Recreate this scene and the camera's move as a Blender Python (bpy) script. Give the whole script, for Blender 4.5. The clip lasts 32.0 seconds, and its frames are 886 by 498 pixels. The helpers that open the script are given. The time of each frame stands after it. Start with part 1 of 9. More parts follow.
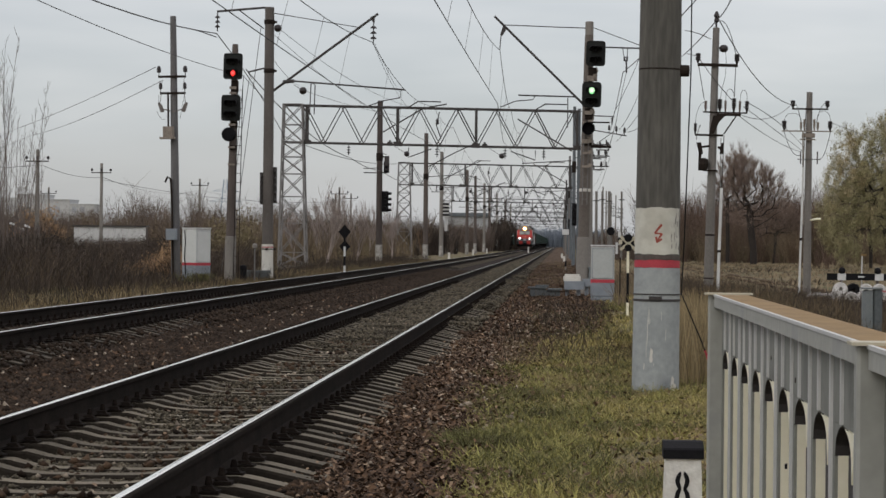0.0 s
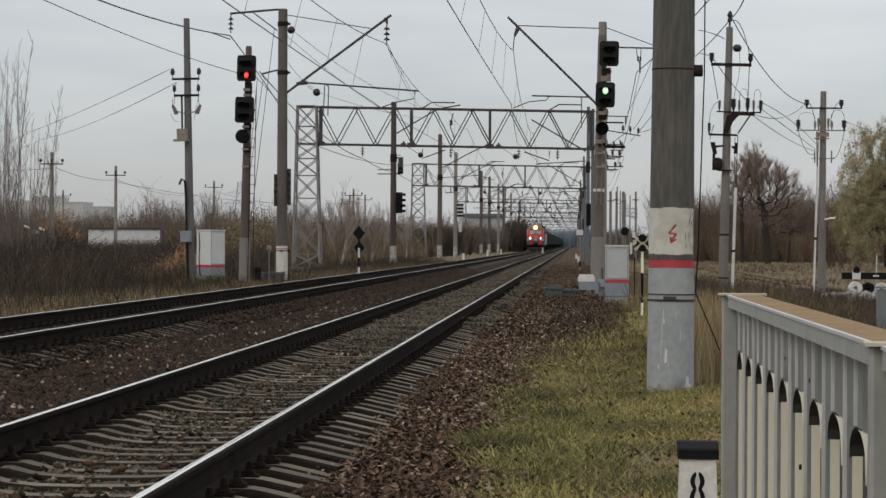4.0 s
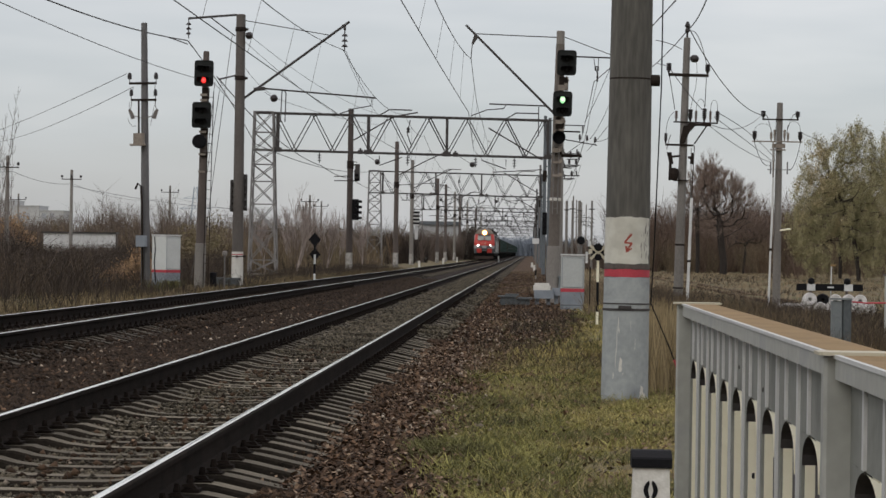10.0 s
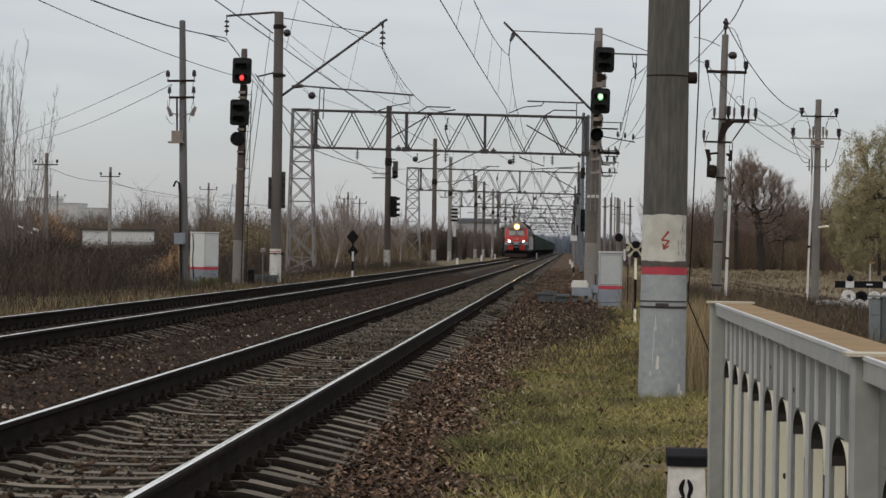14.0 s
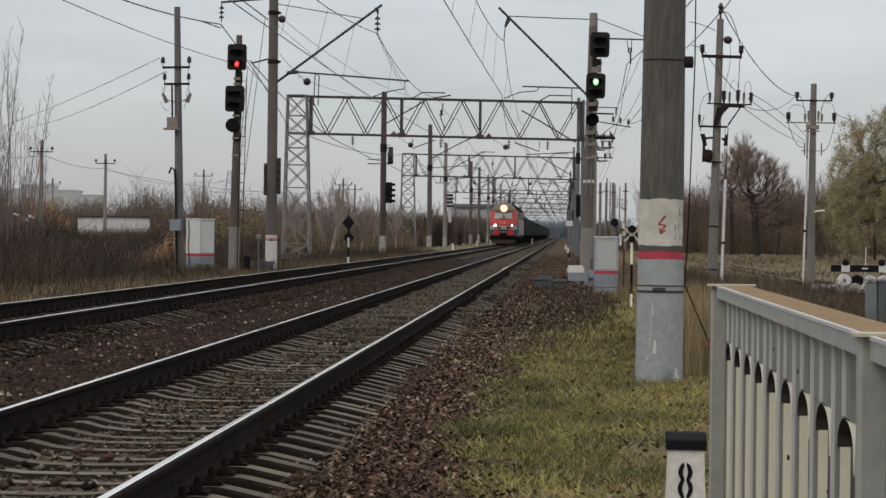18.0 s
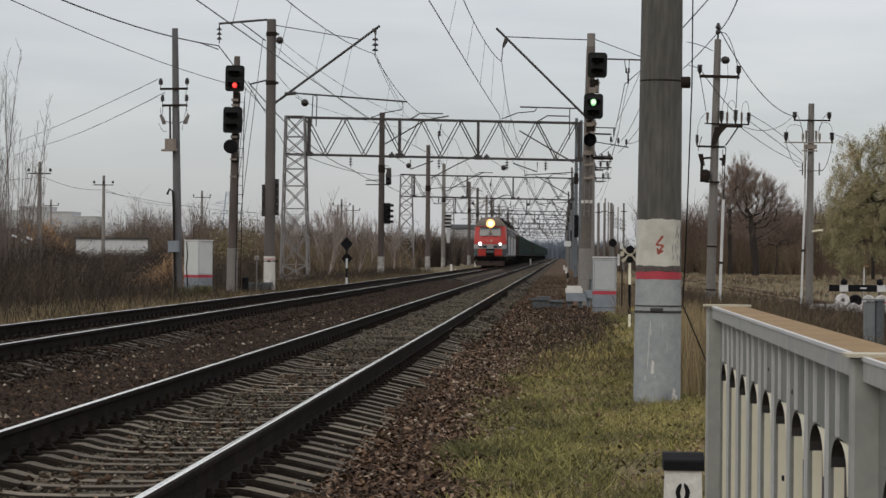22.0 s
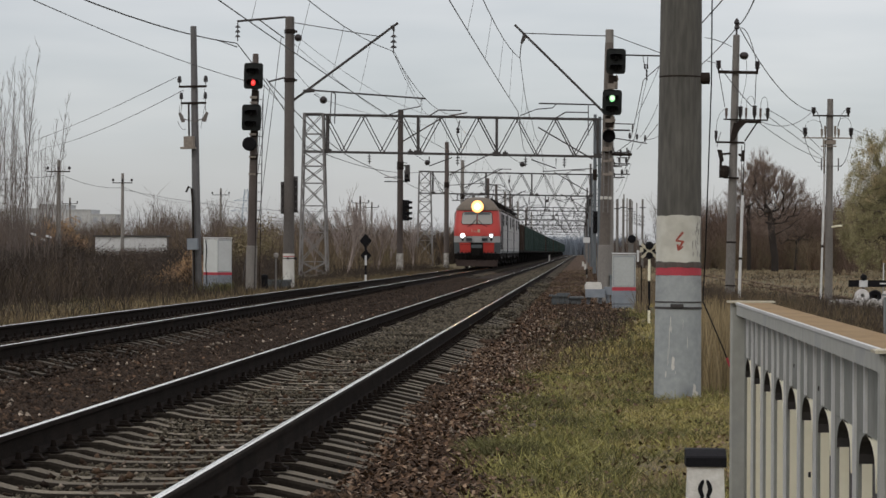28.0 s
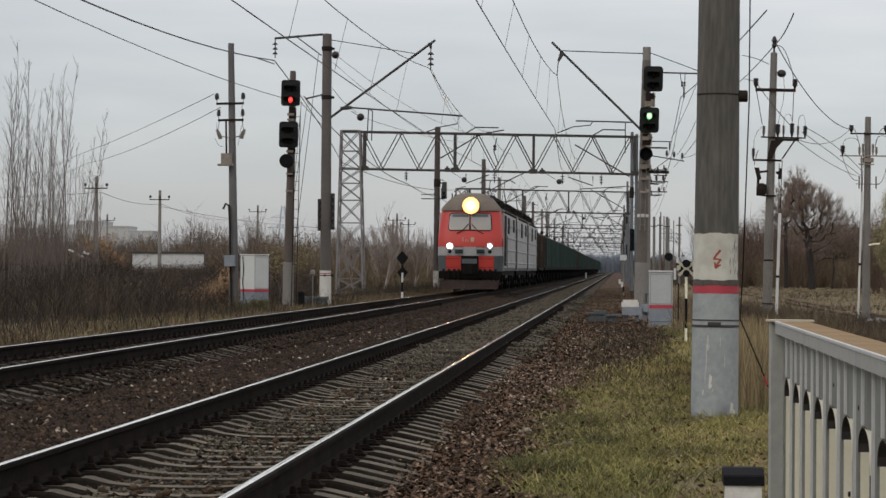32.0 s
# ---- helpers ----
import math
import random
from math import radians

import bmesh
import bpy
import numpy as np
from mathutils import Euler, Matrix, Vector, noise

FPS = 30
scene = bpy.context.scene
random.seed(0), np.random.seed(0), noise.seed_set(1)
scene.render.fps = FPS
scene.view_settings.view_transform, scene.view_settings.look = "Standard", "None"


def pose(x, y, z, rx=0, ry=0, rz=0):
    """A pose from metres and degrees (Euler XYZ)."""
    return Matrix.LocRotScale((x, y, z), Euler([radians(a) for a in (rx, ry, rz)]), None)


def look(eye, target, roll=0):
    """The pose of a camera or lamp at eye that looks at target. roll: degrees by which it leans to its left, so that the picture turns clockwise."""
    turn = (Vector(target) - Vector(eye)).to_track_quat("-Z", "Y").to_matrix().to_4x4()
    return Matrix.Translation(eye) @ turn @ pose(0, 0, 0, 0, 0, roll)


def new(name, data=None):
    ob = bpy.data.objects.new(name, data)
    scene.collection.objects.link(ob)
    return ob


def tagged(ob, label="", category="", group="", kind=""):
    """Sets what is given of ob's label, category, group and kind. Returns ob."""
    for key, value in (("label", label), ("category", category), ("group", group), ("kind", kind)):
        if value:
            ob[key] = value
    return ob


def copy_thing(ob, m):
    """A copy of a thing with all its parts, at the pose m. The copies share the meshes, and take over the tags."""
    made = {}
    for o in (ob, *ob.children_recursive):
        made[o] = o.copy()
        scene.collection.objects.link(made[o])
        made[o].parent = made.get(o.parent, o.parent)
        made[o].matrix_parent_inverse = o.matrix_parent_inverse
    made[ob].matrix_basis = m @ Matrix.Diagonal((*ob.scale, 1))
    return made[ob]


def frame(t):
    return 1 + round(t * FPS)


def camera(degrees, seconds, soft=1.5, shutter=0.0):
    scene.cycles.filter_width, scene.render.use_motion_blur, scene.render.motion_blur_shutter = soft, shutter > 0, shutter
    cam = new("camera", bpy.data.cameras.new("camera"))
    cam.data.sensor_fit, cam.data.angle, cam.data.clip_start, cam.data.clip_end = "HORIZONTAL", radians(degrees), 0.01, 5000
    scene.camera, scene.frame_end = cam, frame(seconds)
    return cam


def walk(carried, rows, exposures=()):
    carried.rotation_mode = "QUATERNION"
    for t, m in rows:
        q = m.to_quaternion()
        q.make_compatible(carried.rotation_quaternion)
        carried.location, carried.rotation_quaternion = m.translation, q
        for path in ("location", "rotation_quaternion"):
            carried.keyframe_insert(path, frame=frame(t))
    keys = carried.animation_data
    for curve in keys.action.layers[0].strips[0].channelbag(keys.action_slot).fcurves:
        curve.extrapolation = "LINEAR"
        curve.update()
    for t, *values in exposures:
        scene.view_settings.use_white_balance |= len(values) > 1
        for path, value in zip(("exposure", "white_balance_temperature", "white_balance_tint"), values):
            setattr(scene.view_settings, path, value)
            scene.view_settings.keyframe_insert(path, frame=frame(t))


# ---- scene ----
# World: x to the right of the line, y along the line, z up from the near track's rail tops.
cam = camera(18.94, 32.0)
EYE = 1.135
# seconds, sideways, up, yaw, pitch, roll
ROWS = [
    (0, -0, -0, 2.5218, -0.1341, -0.543),
    (0.5, -0.0009, 0.0005, 2.4515, -0.0709, -0.51),
    (1, -0.0031, 0.0012, 2.424, 0.1435, -0.579),
    (1.5, -0.0066, 0.0019, 2.3822, 0.3948, -0.743),
    (2, -0, -0.0003, 2.29, 0.3315, -0.816),
    (2.5, 0.0006, 0.0041, 2.4452, 0.1384, -0.512),
    (3, 0.0021, 0.0023, 2.6202, 0.0217, -0.293),
    (3.5, 0.003, 0.0021, 2.8331, -0.0957, -0.171),
    (5.5, -0.0033, 0.0016, 2.5237, -0.1394, -0.702),
    (6, -0.0018, 0.0018, 2.4611, -0.0106, -0.677),
    (6.5, -0.002, 0.0028, 2.5127, 0.0709, -0.595),
    (7, -0.0036, 0.0048, 2.5782, 0.1395, -0.683),
    (7.5, -0.0021, 0.0059, 2.693, 0.0642, -0.628),
    (8, -0.0022, 0.0023, 2.4598, -0.0712, -0.514),
    (8.5, -0.0062, -0.0043, 2.2415, -0.2199, -0.43),
    (9, -0.0022, -0.0016, 1.9773, -0.2198, -0.796),
    (9.5, -0.0013, 0.0003, 1.7322, -0.1441, -0.975),
    (10, 0.0024, -0.0008, 1.8796, 0.0557, -0.848),
    (10.5, 0.001, 0.0027, 2.0582, 0.1821, -0.556),
    (11, -0.0011, 0.002, 2.072, 0.2877, -0.486),
    (11.5, 0.0023, 0.0041, 2.2375, 0.2388, -0.456),
    (12, 0.0042, 0.0042, 2.5067, 0.2742, -0.451),
    (12.5, 0.0021, 0.0022, 2.5738, 0.1909, -0.525),
    (13, 0.005, 0.0021, 2.5783, 0.1391, -0.602),
    (13.5, 0.0102, 0.0027, 2.513, 0.1372, -0.881),
    (14, 0.0152, 0.0041, 2.7049, -0.0201, -0.835),
    (14.5, 0.014, 0.0021, 2.9867, -0.0612, -0.747),
    (16.5, 0.007, -0.0016, 2.6038, -0.2687, -0.852),
    (17, 0.0057, -0.0021, 2.3227, -0.1697, -0.895),
    (17.5, 0.0018, -0.0017, 2.4535, -0.2357, -0.756),
    (18, 0.002, -0.0007, 2.6052, -0.3257, -0.62),
    (18.5, 0.0029, -0.0015, 2.5588, -0.283, -0.833),
    (19, 0.0064, -0.0017, 2.6221, -0.1581, -0.805),
    (19.5, 0.0079, -0.0008, 2.6446, -0.0412, -0.583),
    (20, 0.0067, -0.0007, 2.7285, -0.0022, -0.467),
    (20.5, 0.008, -0.0007, 2.6772, -0.0306, -0.488),
    (21, 0.0098, 0.0003, 2.6307, -0.1193, -0.727),
    (21.5, 0.0111, -0.0004, 2.5329, -0.0483, -0.733),
    (22, 0.0094, 0.0005, 2.5708, 0.12, -0.475),
    (22.5, 0.0036, 0.0017, 2.8901, 0.1846, -0.452),
    (23, 0.007, 0.0016, 3.2831, 0.2939, -0.476),
    (23.5, 0.0031, 0.0023, 3.3048, 0.5484, -0.625),
    (24, -0.0014, 0.0015, 3.2394, 0.5095, -0.712),
    (24.5, -0.0035, 0.0018, 3.273, 0.4051, -0.739),
    (25, -0.008, 0.0035, 3.2597, 0.4614, -0.755),
    (25.5, -0.0062, 0.0013, 3.2754, 0.402, -0.672),
    (26, -0.0058, 0.0004, 3.2036, 0.2169, -0.702),
    (26.5, -0.0034, 0.001, 3.0352, 0.0094, -0.554),
    (28.5, -0.0017, 0.0016, 3.0811, 0.0561, -0.173),
    (29, -0.0023, 0.0013, 3.3116, 0.0543, -0.206),
    (29.5, -0.0029, 0.0024, 3.3684, 0.1141, -0.351),
    (30, -0.0009, 0.0031, 3.408, 0.2184, -0.233),
    (30.5, -0.0028, 0.0034, 3.5042, 0.3589, -0.276),
    (31, -0.0046, 0.0025, 3.5029, 0.4366, -0.485),
    (31.5, -0.0079, 0.0012, 3.5593, 0.4605, -0.561),
    (32, -0.0062, 0.0031, 3.7632, 0.4138, -0.415),
]
walk(cam, [(t, pose(x, 0, EYE + z, 90 + pitch, roll, yaw)) for t, x, z, yaw, pitch, roll in ROWS],
     [(0.0, 0.0), (22.0, 0.0), (23.0, -0.03), (24.0, -0.09), (25.0, -0.01), (26.0, 0.0), (32.0, 0.0)])

# ---------------------------------------------------------------- light
world = bpy.data.worlds.new("overcast_sky")
scene.world = world
world.use_nodes = True


def overcast():
    nt = world.node_tree
    n, l = nt.nodes, nt.links
    bg = n["Background"]
    sky = n.new("ShaderNodeTexSky")
    sky.sky_type, sky.sun_disc = "NISHITA", False
    sky.sun_elevation, sky.sun_rotation = radians(28), radians(200)
    tc = n.new("ShaderNodeTexCoord")
    sep = n.new("ShaderNodeSeparateXYZ")
    l.new(tc.outputs["Generated"], sep.inputs[0])
    ramp = n.new("ShaderNodeMapRange")          # an overcast sky is about three times brighter overhead
    ramp.inputs["From Min"].default_value, ramp.inputs["From Max"].default_value = 0.0, 1.0
    ramp.inputs["To Min"].default_value, ramp.inputs["To Max"].default_value = 1.0, 1.9
    l.new(sep.outputs["Z"], ramp.inputs["Value"])
    mp = n.new("ShaderNodeMapping")
    mp.inputs["Scale"].default_value = (1.0, 1.0, 6.0)
    l.new(tc.outputs["Generated"], mp.inputs["Vector"])
    cloud = n.new("ShaderNodeTexNoise")
    cloud.inputs["Scale"].default_value, cloud.inputs["Detail"].default_value = 5.0, 4.0
    l.new(mp.outputs[0], cloud.inputs["Vector"])
    tone = n.new("ShaderNodeMapRange")
    tone.inputs["From Min"].default_value, tone.inputs["From Max"].default_value = 0.3, 0.7
    tone.inputs["To Min"].default_value, tone.inputs["To Max"].default_value = 0.9, 1.08
    l.new(cloud.outputs["Fac"], tone.inputs["Value"])
    mul = n.new("ShaderNodeMath")
    mul.operation = "MULTIPLY"
    l.new(ramp.outputs[0], mul.inputs[0])
    l.new(tone.outputs[0], mul.inputs[1])
    grey = n.new("ShaderNodeMix")
    grey.data_type, grey.blend_type = "RGBA", "MULTIPLY"
    grey.inputs["Factor"].default_value = 1.0
    tint = n.new("ShaderNodeValToRGB")            # bluish near the horizon, paler and warmer higher up
    e = tint.color_ramp.elements
    e[0].position, e[0].color = 0.0, (0.366, 0.376, 0.418, 1)
    e[1].position, e[1].color = 0.11, (0.538, 0.512, 0.521, 1)
    mid = e.new(0.045)
    mid.color = (0.372, 0.382, 0.428, 1)
    shift = n.new("ShaderNodeMath")               # cloud bands drift the tint up and down
    shift.operation = "MULTIPLY_ADD"
    shift.inputs[1].default_value = 0.09
    l.new(cloud.outputs["Fac"], shift.inputs[0])
    low = n.new("ShaderNodeMath")
    low.operation = "ADD"
    low.inputs[1].default_value = -0.05
    l.new(sep.outputs["Z"], low.inputs[0])
    l.new(low.outputs[0], shift.inputs[2])
    l.new(shift.outputs[0], tint.inputs["Fac"])
    l.new(tint.outputs["Color"], grey.inputs["A"])
    l.new(mul.outputs[0], grey.inputs["B"])
    mix = n.new("ShaderNodeMix")
    mix.data_type = "RGBA"
    mix.inputs["Factor"].default_value = 0.03
    l.new(grey.outputs["Result"], mix.inputs["A"])
    l.new(sky.outputs[0], mix.inputs["B"])
    l.new(mix.outputs["Result"], bg.inputs["Color"])
    bg.inputs["Strength"].default_value = 1.0


overcast()
sun = new("sun", bpy.data.lights.new("sun", "SUN"))
sun.data.energy, sun.data.angle, sun.data.color = 0.5, radians(30), (1, 0.96, 0.9)
sun.matrix_world = look((0, 0, 50), (14, 22, 32))


# ---------------------------------------------------------------- materials
def mat(name, a, b=None, rough=0.8, metal=0.0, scale=6.0, fine=60.0, bump=0.25, spec=0.4, stretch=None, island=0.0, obj=0.0, third=None, lo=0.35, hi=0.65, depth=0.01):
    """Two base colours mixed by large and fine noise, with relief; island and obj vary the tone piece by piece."""
    m = bpy.data.materials.new(name)
    m.use_nodes = True
    nt = m.node_tree
    n, l = nt.nodes, nt.links
    p = n["Principled BSDF"]
    p.inputs["Roughness"].default_value, p.inputs["Metallic"].default_value = rough, metal
    p.inputs["Specular IOR Level"].default_value = spec
    b = b or tuple(c * 0.8 for c in a)
    tc = n.new("ShaderNodeTexCoord")
    vec = tc.outputs["Object"]
    if stretch:
        mp = n.new("ShaderNodeMapping")
        mp.inputs["Scale"].default_value = stretch
        l.new(vec, mp.inputs["Vector"])
        vec = mp.outputs[0]
    big, small = n.new("ShaderNodeTexNoise"), n.new("ShaderNodeTexNoise")
    big.inputs["Scale"].default_value, big.inputs["Detail"].default_value = scale, 5
    small.inputs["Scale"].default_value, small.inputs["Detail"].default_value = fine, 4
    l.new(vec, big.inputs["Vector"])
    l.new(vec, small.inputs["Vector"])
    add = n.new("ShaderNodeMath")
    add.operation = "MULTIPLY_ADD"
    l.new(small.outputs["Fac"], add.inputs[0])
    add.inputs[1].default_value = 0.5
    sc = n.new("ShaderNodeMath")
    sc.operation = "MULTIPLY"
    sc.inputs[1].default_value = 0.5
    l.new(big.outputs["Fac"], sc.inputs[0])
    l.new(sc.outputs[0], add.inputs[2])
    rng = n.new("ShaderNodeMapRange")
    rng.inputs["From Min"].default_value, rng.inputs["From Max"].default_value = lo, hi
    l.new(add.outputs[0], rng.inputs["Value"])
    mix = n.new("ShaderNodeMix")
    mix.data_type = "RGBA"
    mix.inputs["A"].default_value, mix.inputs["B"].default_value = (*a, 1), (*b, 1)
    l.new(rng.outputs[0], mix.inputs["Factor"])
    col = mix.outputs["Result"]
    if third:
        r3 = n.new("ShaderNodeMapRange")
        r3.inputs["From Min"].default_value, r3.inputs["From Max"].default_value = 0.56, 0.66
        l.new(big.outputs["Fac"], r3.inputs["Value"])
        m3 = n.new("ShaderNodeMix")
        m3.data_type = "RGBA"
        m3.inputs["B"].default_value = (*third, 1)
        l.new(r3.outputs[0], m3.inputs["Factor"])
        l.new(col, m3.inputs["A"])
        col = m3.outputs["Result"]
    for amount, node, out in ((island, "ShaderNodeNewGeometry", "Random Per Island"), (obj, "ShaderNodeObjectInfo", "Random")):
        if amount:
            g = n.new(node)
            v = n.new("ShaderNodeMapRange")
            v.inputs["To Min"].default_value, v.inputs["To Max"].default_value = 1 - amount, 1 + amount
            l.new(g.outputs[out], v.inputs["Value"])
            h = n.new("ShaderNodeMix")
            h.data_type, h.blend_type = "RGBA", "MULTIPLY"
            h.inputs["Factor"].default_value = 1
            l.new(col, h.inputs["A"])
            l.new(v.outputs[0], h.inputs["B"])
            col = h.outputs["Result"]
    l.new(col, p.inputs["Base Color"])
    if bump:
        bp = n.new("ShaderNodeBump")
        bp.inputs["Strength"].default_value, bp.inputs["Distance"].default_value = bump, depth
        l.new(small.outputs["Fac"], bp.inputs["Height"])
        l.new(bp.outputs[0], p.inputs["Normal"])
    return m


def glow(name, colour, strength):
    m = bpy.data.materials.new(name)
    m.use_nodes = True
    p = m.node_tree.nodes["Principled BSDF"]
    p.inputs["Base Color"].default_value = (*colour, 1)
    p.inputs["Emission Color"].default_value = (*colour, 1)
    p.inputs["Emission Strength"].default_value = strength
    return m


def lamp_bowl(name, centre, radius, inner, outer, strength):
    """A lamp face with its halo painted into the emission, hottest in the middle and tinted at its rim."""
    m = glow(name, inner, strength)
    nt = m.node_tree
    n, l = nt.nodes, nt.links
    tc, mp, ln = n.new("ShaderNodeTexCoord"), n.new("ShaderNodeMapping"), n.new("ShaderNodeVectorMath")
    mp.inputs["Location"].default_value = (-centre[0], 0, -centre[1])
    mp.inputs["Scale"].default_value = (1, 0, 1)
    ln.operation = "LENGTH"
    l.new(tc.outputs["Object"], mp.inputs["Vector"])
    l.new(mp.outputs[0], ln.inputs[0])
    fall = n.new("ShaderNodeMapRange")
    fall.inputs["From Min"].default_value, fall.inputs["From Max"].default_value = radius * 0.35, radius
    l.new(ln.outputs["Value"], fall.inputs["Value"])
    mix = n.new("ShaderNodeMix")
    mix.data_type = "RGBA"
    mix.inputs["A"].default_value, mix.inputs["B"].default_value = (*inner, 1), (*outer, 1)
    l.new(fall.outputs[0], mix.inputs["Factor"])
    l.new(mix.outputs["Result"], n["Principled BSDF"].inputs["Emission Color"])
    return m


GROUND = mat("dry_soil_and_grass", (0.075, 0.062, 0.027), (0.16, 0.125, 0.058), 0.95, scale=0.35, fine=9, bump=0.6, depth=0.05, third=(0.085, 0.1, 0.035))
BALLAST = mat("dusty_brown_ballast", (0.01, 0.007, 0.0048), (0.03, 0.0205, 0.0142), 0.95, spec=0.15, scale=0.8, fine=18, bump=1.0, depth=0.04, third=(0.03, 0.021, 0.015), lo=0.42, hi=0.58)
BED = mat("silted_grey_ballast", (0.036, 0.031, 0.023), (0.108, 0.094, 0.071), 0.95, spec=0.15, scale=0.6, fine=22, bump=0.9, depth=0.03, third=(0.05, 0.04, 0.028), lo=0.42, hi=0.58)
STONE = mat("crushed_stone", (0.024, 0.0158, 0.0098), (0.08, 0.052, 0.033), 0.92, spec=0.15, scale=3, fine=40, bump=0.3, island=0.8)
DARK_STONE = mat("oily_dark_stone", (0.02, 0.014, 0.0096), (0.048, 0.034, 0.0235), 0.92, spec=0.15, scale=3, fine=40, bump=0.3, island=0.5)
LITTER_SOIL = mat("leaf_litter_ballast", (0.04, 0.026, 0.016), (0.125, 0.083, 0.053), 0.95, spec=0.15, scale=0.5, fine=9, bump=1.0, depth=0.04, third=(0.06, 0.043, 0.027), lo=0.42, hi=0.58)
PALE_STONE = mat("pale_stones_and_leaves", (0.2, 0.165, 0.125), (0.4, 0.34, 0.265), 0.9, spec=0.15, scale=3, fine=40, bump=0.2, island=0.5)
BED_STONE = mat("dusty_fine_stone", (0.038, 0.0335, 0.024), (0.118, 0.102, 0.073), 0.92, spec=0.15, scale=3, fine=40, bump=0.3, island=0.65)
LEAF = mat("fallen_leaves", (0.14, 0.085, 0.05), (0.27, 0.2, 0.13), 0.8, scale=2, fine=30, bump=0, island=0.5)
LITTER = mat("red_brown_leaf_litter", (0.032, 0.0195, 0.0118), (0.132, 0.08, 0.047), 0.85, spec=0.2, scale=2, fine=30, bump=0, island=0.75)
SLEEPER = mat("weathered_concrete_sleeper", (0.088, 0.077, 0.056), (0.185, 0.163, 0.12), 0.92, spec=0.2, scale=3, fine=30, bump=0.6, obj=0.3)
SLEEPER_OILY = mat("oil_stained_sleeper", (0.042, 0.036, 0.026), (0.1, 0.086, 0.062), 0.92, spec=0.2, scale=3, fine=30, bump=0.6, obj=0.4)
# holds both oily grime and the shade between the sleepers
SLEEPER_SIDE = mat("oily_shaded_sleeper_side", (0.012, 0.01, 0.0075), (0.03, 0.025, 0.019), 0.95, spec=0.1, scale=4, fine=40, bump=0.3)
RAIL_SIDE = mat("rusty_rail_side", (0.007, 0.0055, 0.0044), (0.021, 0.016, 0.0125), 0.95, spec=0.06, scale=3, fine=50, bump=0.2)
RAIL_TOP = mat("worn_steel_rail_top", (1.0, 0.955, 0.87), (0.66, 0.62, 0.55), 0.1, 1.0, scale=3.0, fine=9, bump=0.01, stretch=(40, 0.35, 1), lo=0.55, hi=0.68)
IRON = mat("dark_rusty_iron", (0.014, 0.011, 0.009), (0.03, 0.022, 0.017), 0.8, spec=0.15, scale=8, bump=0.2)
CONCRETE = mat("weathered_grey_concrete", (0.17, 0.16, 0.145), (0.26, 0.245, 0.22), 0.9, scale=1.6, fine=45, bump=0.25, stretch=(1, 1, 0.35))
POLE_GREY = mat("weathered_pole_concrete", (0.125, 0.117, 0.106), (0.22, 0.208, 0.19), 0.9, scale=1.6, fine=40, bump=0.3, stretch=(1, 1, 0.35))
POLE_DARK = mat("cool_grey_pole_concrete", (0.095, 0.094, 0.095), (0.155, 0.153, 0.152), 0.9, scale=1.6, fine=40, bump=0.3, stretch=(1, 1, 0.35))
CONCRETE_DARK = mat("dark_brownish_concrete", (0.075, 0.062, 0.055), (0.13, 0.108, 0.095), 0.9, scale=1.6, fine=45, bump=0.2, stretch=(1, 1, 0.35))
SIGNAL_POST = mat("brownish_signal_post_concrete", (0.1, 0.086, 0.074), (0.165, 0.145, 0.125), 0.9, scale=1.6, fine=40, bump=0.3, stretch=(1, 1, 0.35))
MAST_GREY = mat("sooty_grey_concrete", (0.072, 0.07, 0.061), (0.132, 0.126, 0.11), 0.92, scale=3.2, fine=30, bump=0.3, stretch=(1, 1, 0.13), third=(0.06, 0.057, 0.05), lo=0.38, hi=0.62)
CHIPPED = mat("chipped_greying_whitewash", (0.4, 0.39, 0.36), (0.2, 0.19, 0.17), 0.9, scale=3, fine=14, bump=0.4, lo=0.45, hi=0.55)
FLAKED = mat("thin_greyed_wash", (0.36, 0.355, 0.32), (0.26, 0.25, 0.225), 0.9, scale=14, fine=50, bump=0.3)
CREAM_WASH = mat("cream_white_wash", (0.6, 0.6, 0.53), (0.48, 0.47, 0.4), 0.88, scale=3.2, fine=12, bump=0.5, third=(0.44, 0.43, 0.37))
WHITEWASH = mat("flaking_whitewash", (0.66, 0.65, 0.6), (0.5, 0.49, 0.44), 0.85, scale=5, fine=35, bump=0.5, third=(0.6, 0.58, 0.52))
BLUE_GREY = mat("pale_blue_grey_paint", (0.265, 0.29, 0.29), (0.355, 0.38, 0.372), 0.78, scale=2.2, fine=18, bump=0.35, third=(0.2, 0.22, 0.225))
RED_PAINT = mat("red_band_paint", (0.47, 0.05, 0.07), (0.34, 0.04, 0.055), 0.65, scale=6, bump=0.15)
BOLT_RED = mat("faded_red_brown_paint", (0.33, 0.07, 0.045), (0.24, 0.05, 0.035), 0.7, scale=20, bump=0.1)
BLACK_PAINT = mat("black_paint", (0.005, 0.0052, 0.006), (0.011, 0.011, 0.0125), 0.75, spec=0.12, scale=6, bump=0.1)
STEEL_GREY = mat("galvanised_lattice_steel", (0.12, 0.115, 0.112), (0.2, 0.192, 0.185), 0.65, 0.2, scale=2, bump=0.1)
STEEL_BROWN = mat("brownish_grey_fitting", (0.1, 0.088, 0.08), (0.19, 0.17, 0.155), 0.7, scale=12, bump=0.1)
STEEL_BLUE = mat("bluish_painted_steel", (0.085, 0.1, 0.11), (0.15, 0.168, 0.178), 0.65, 0.1, scale=2, bump=0.1)
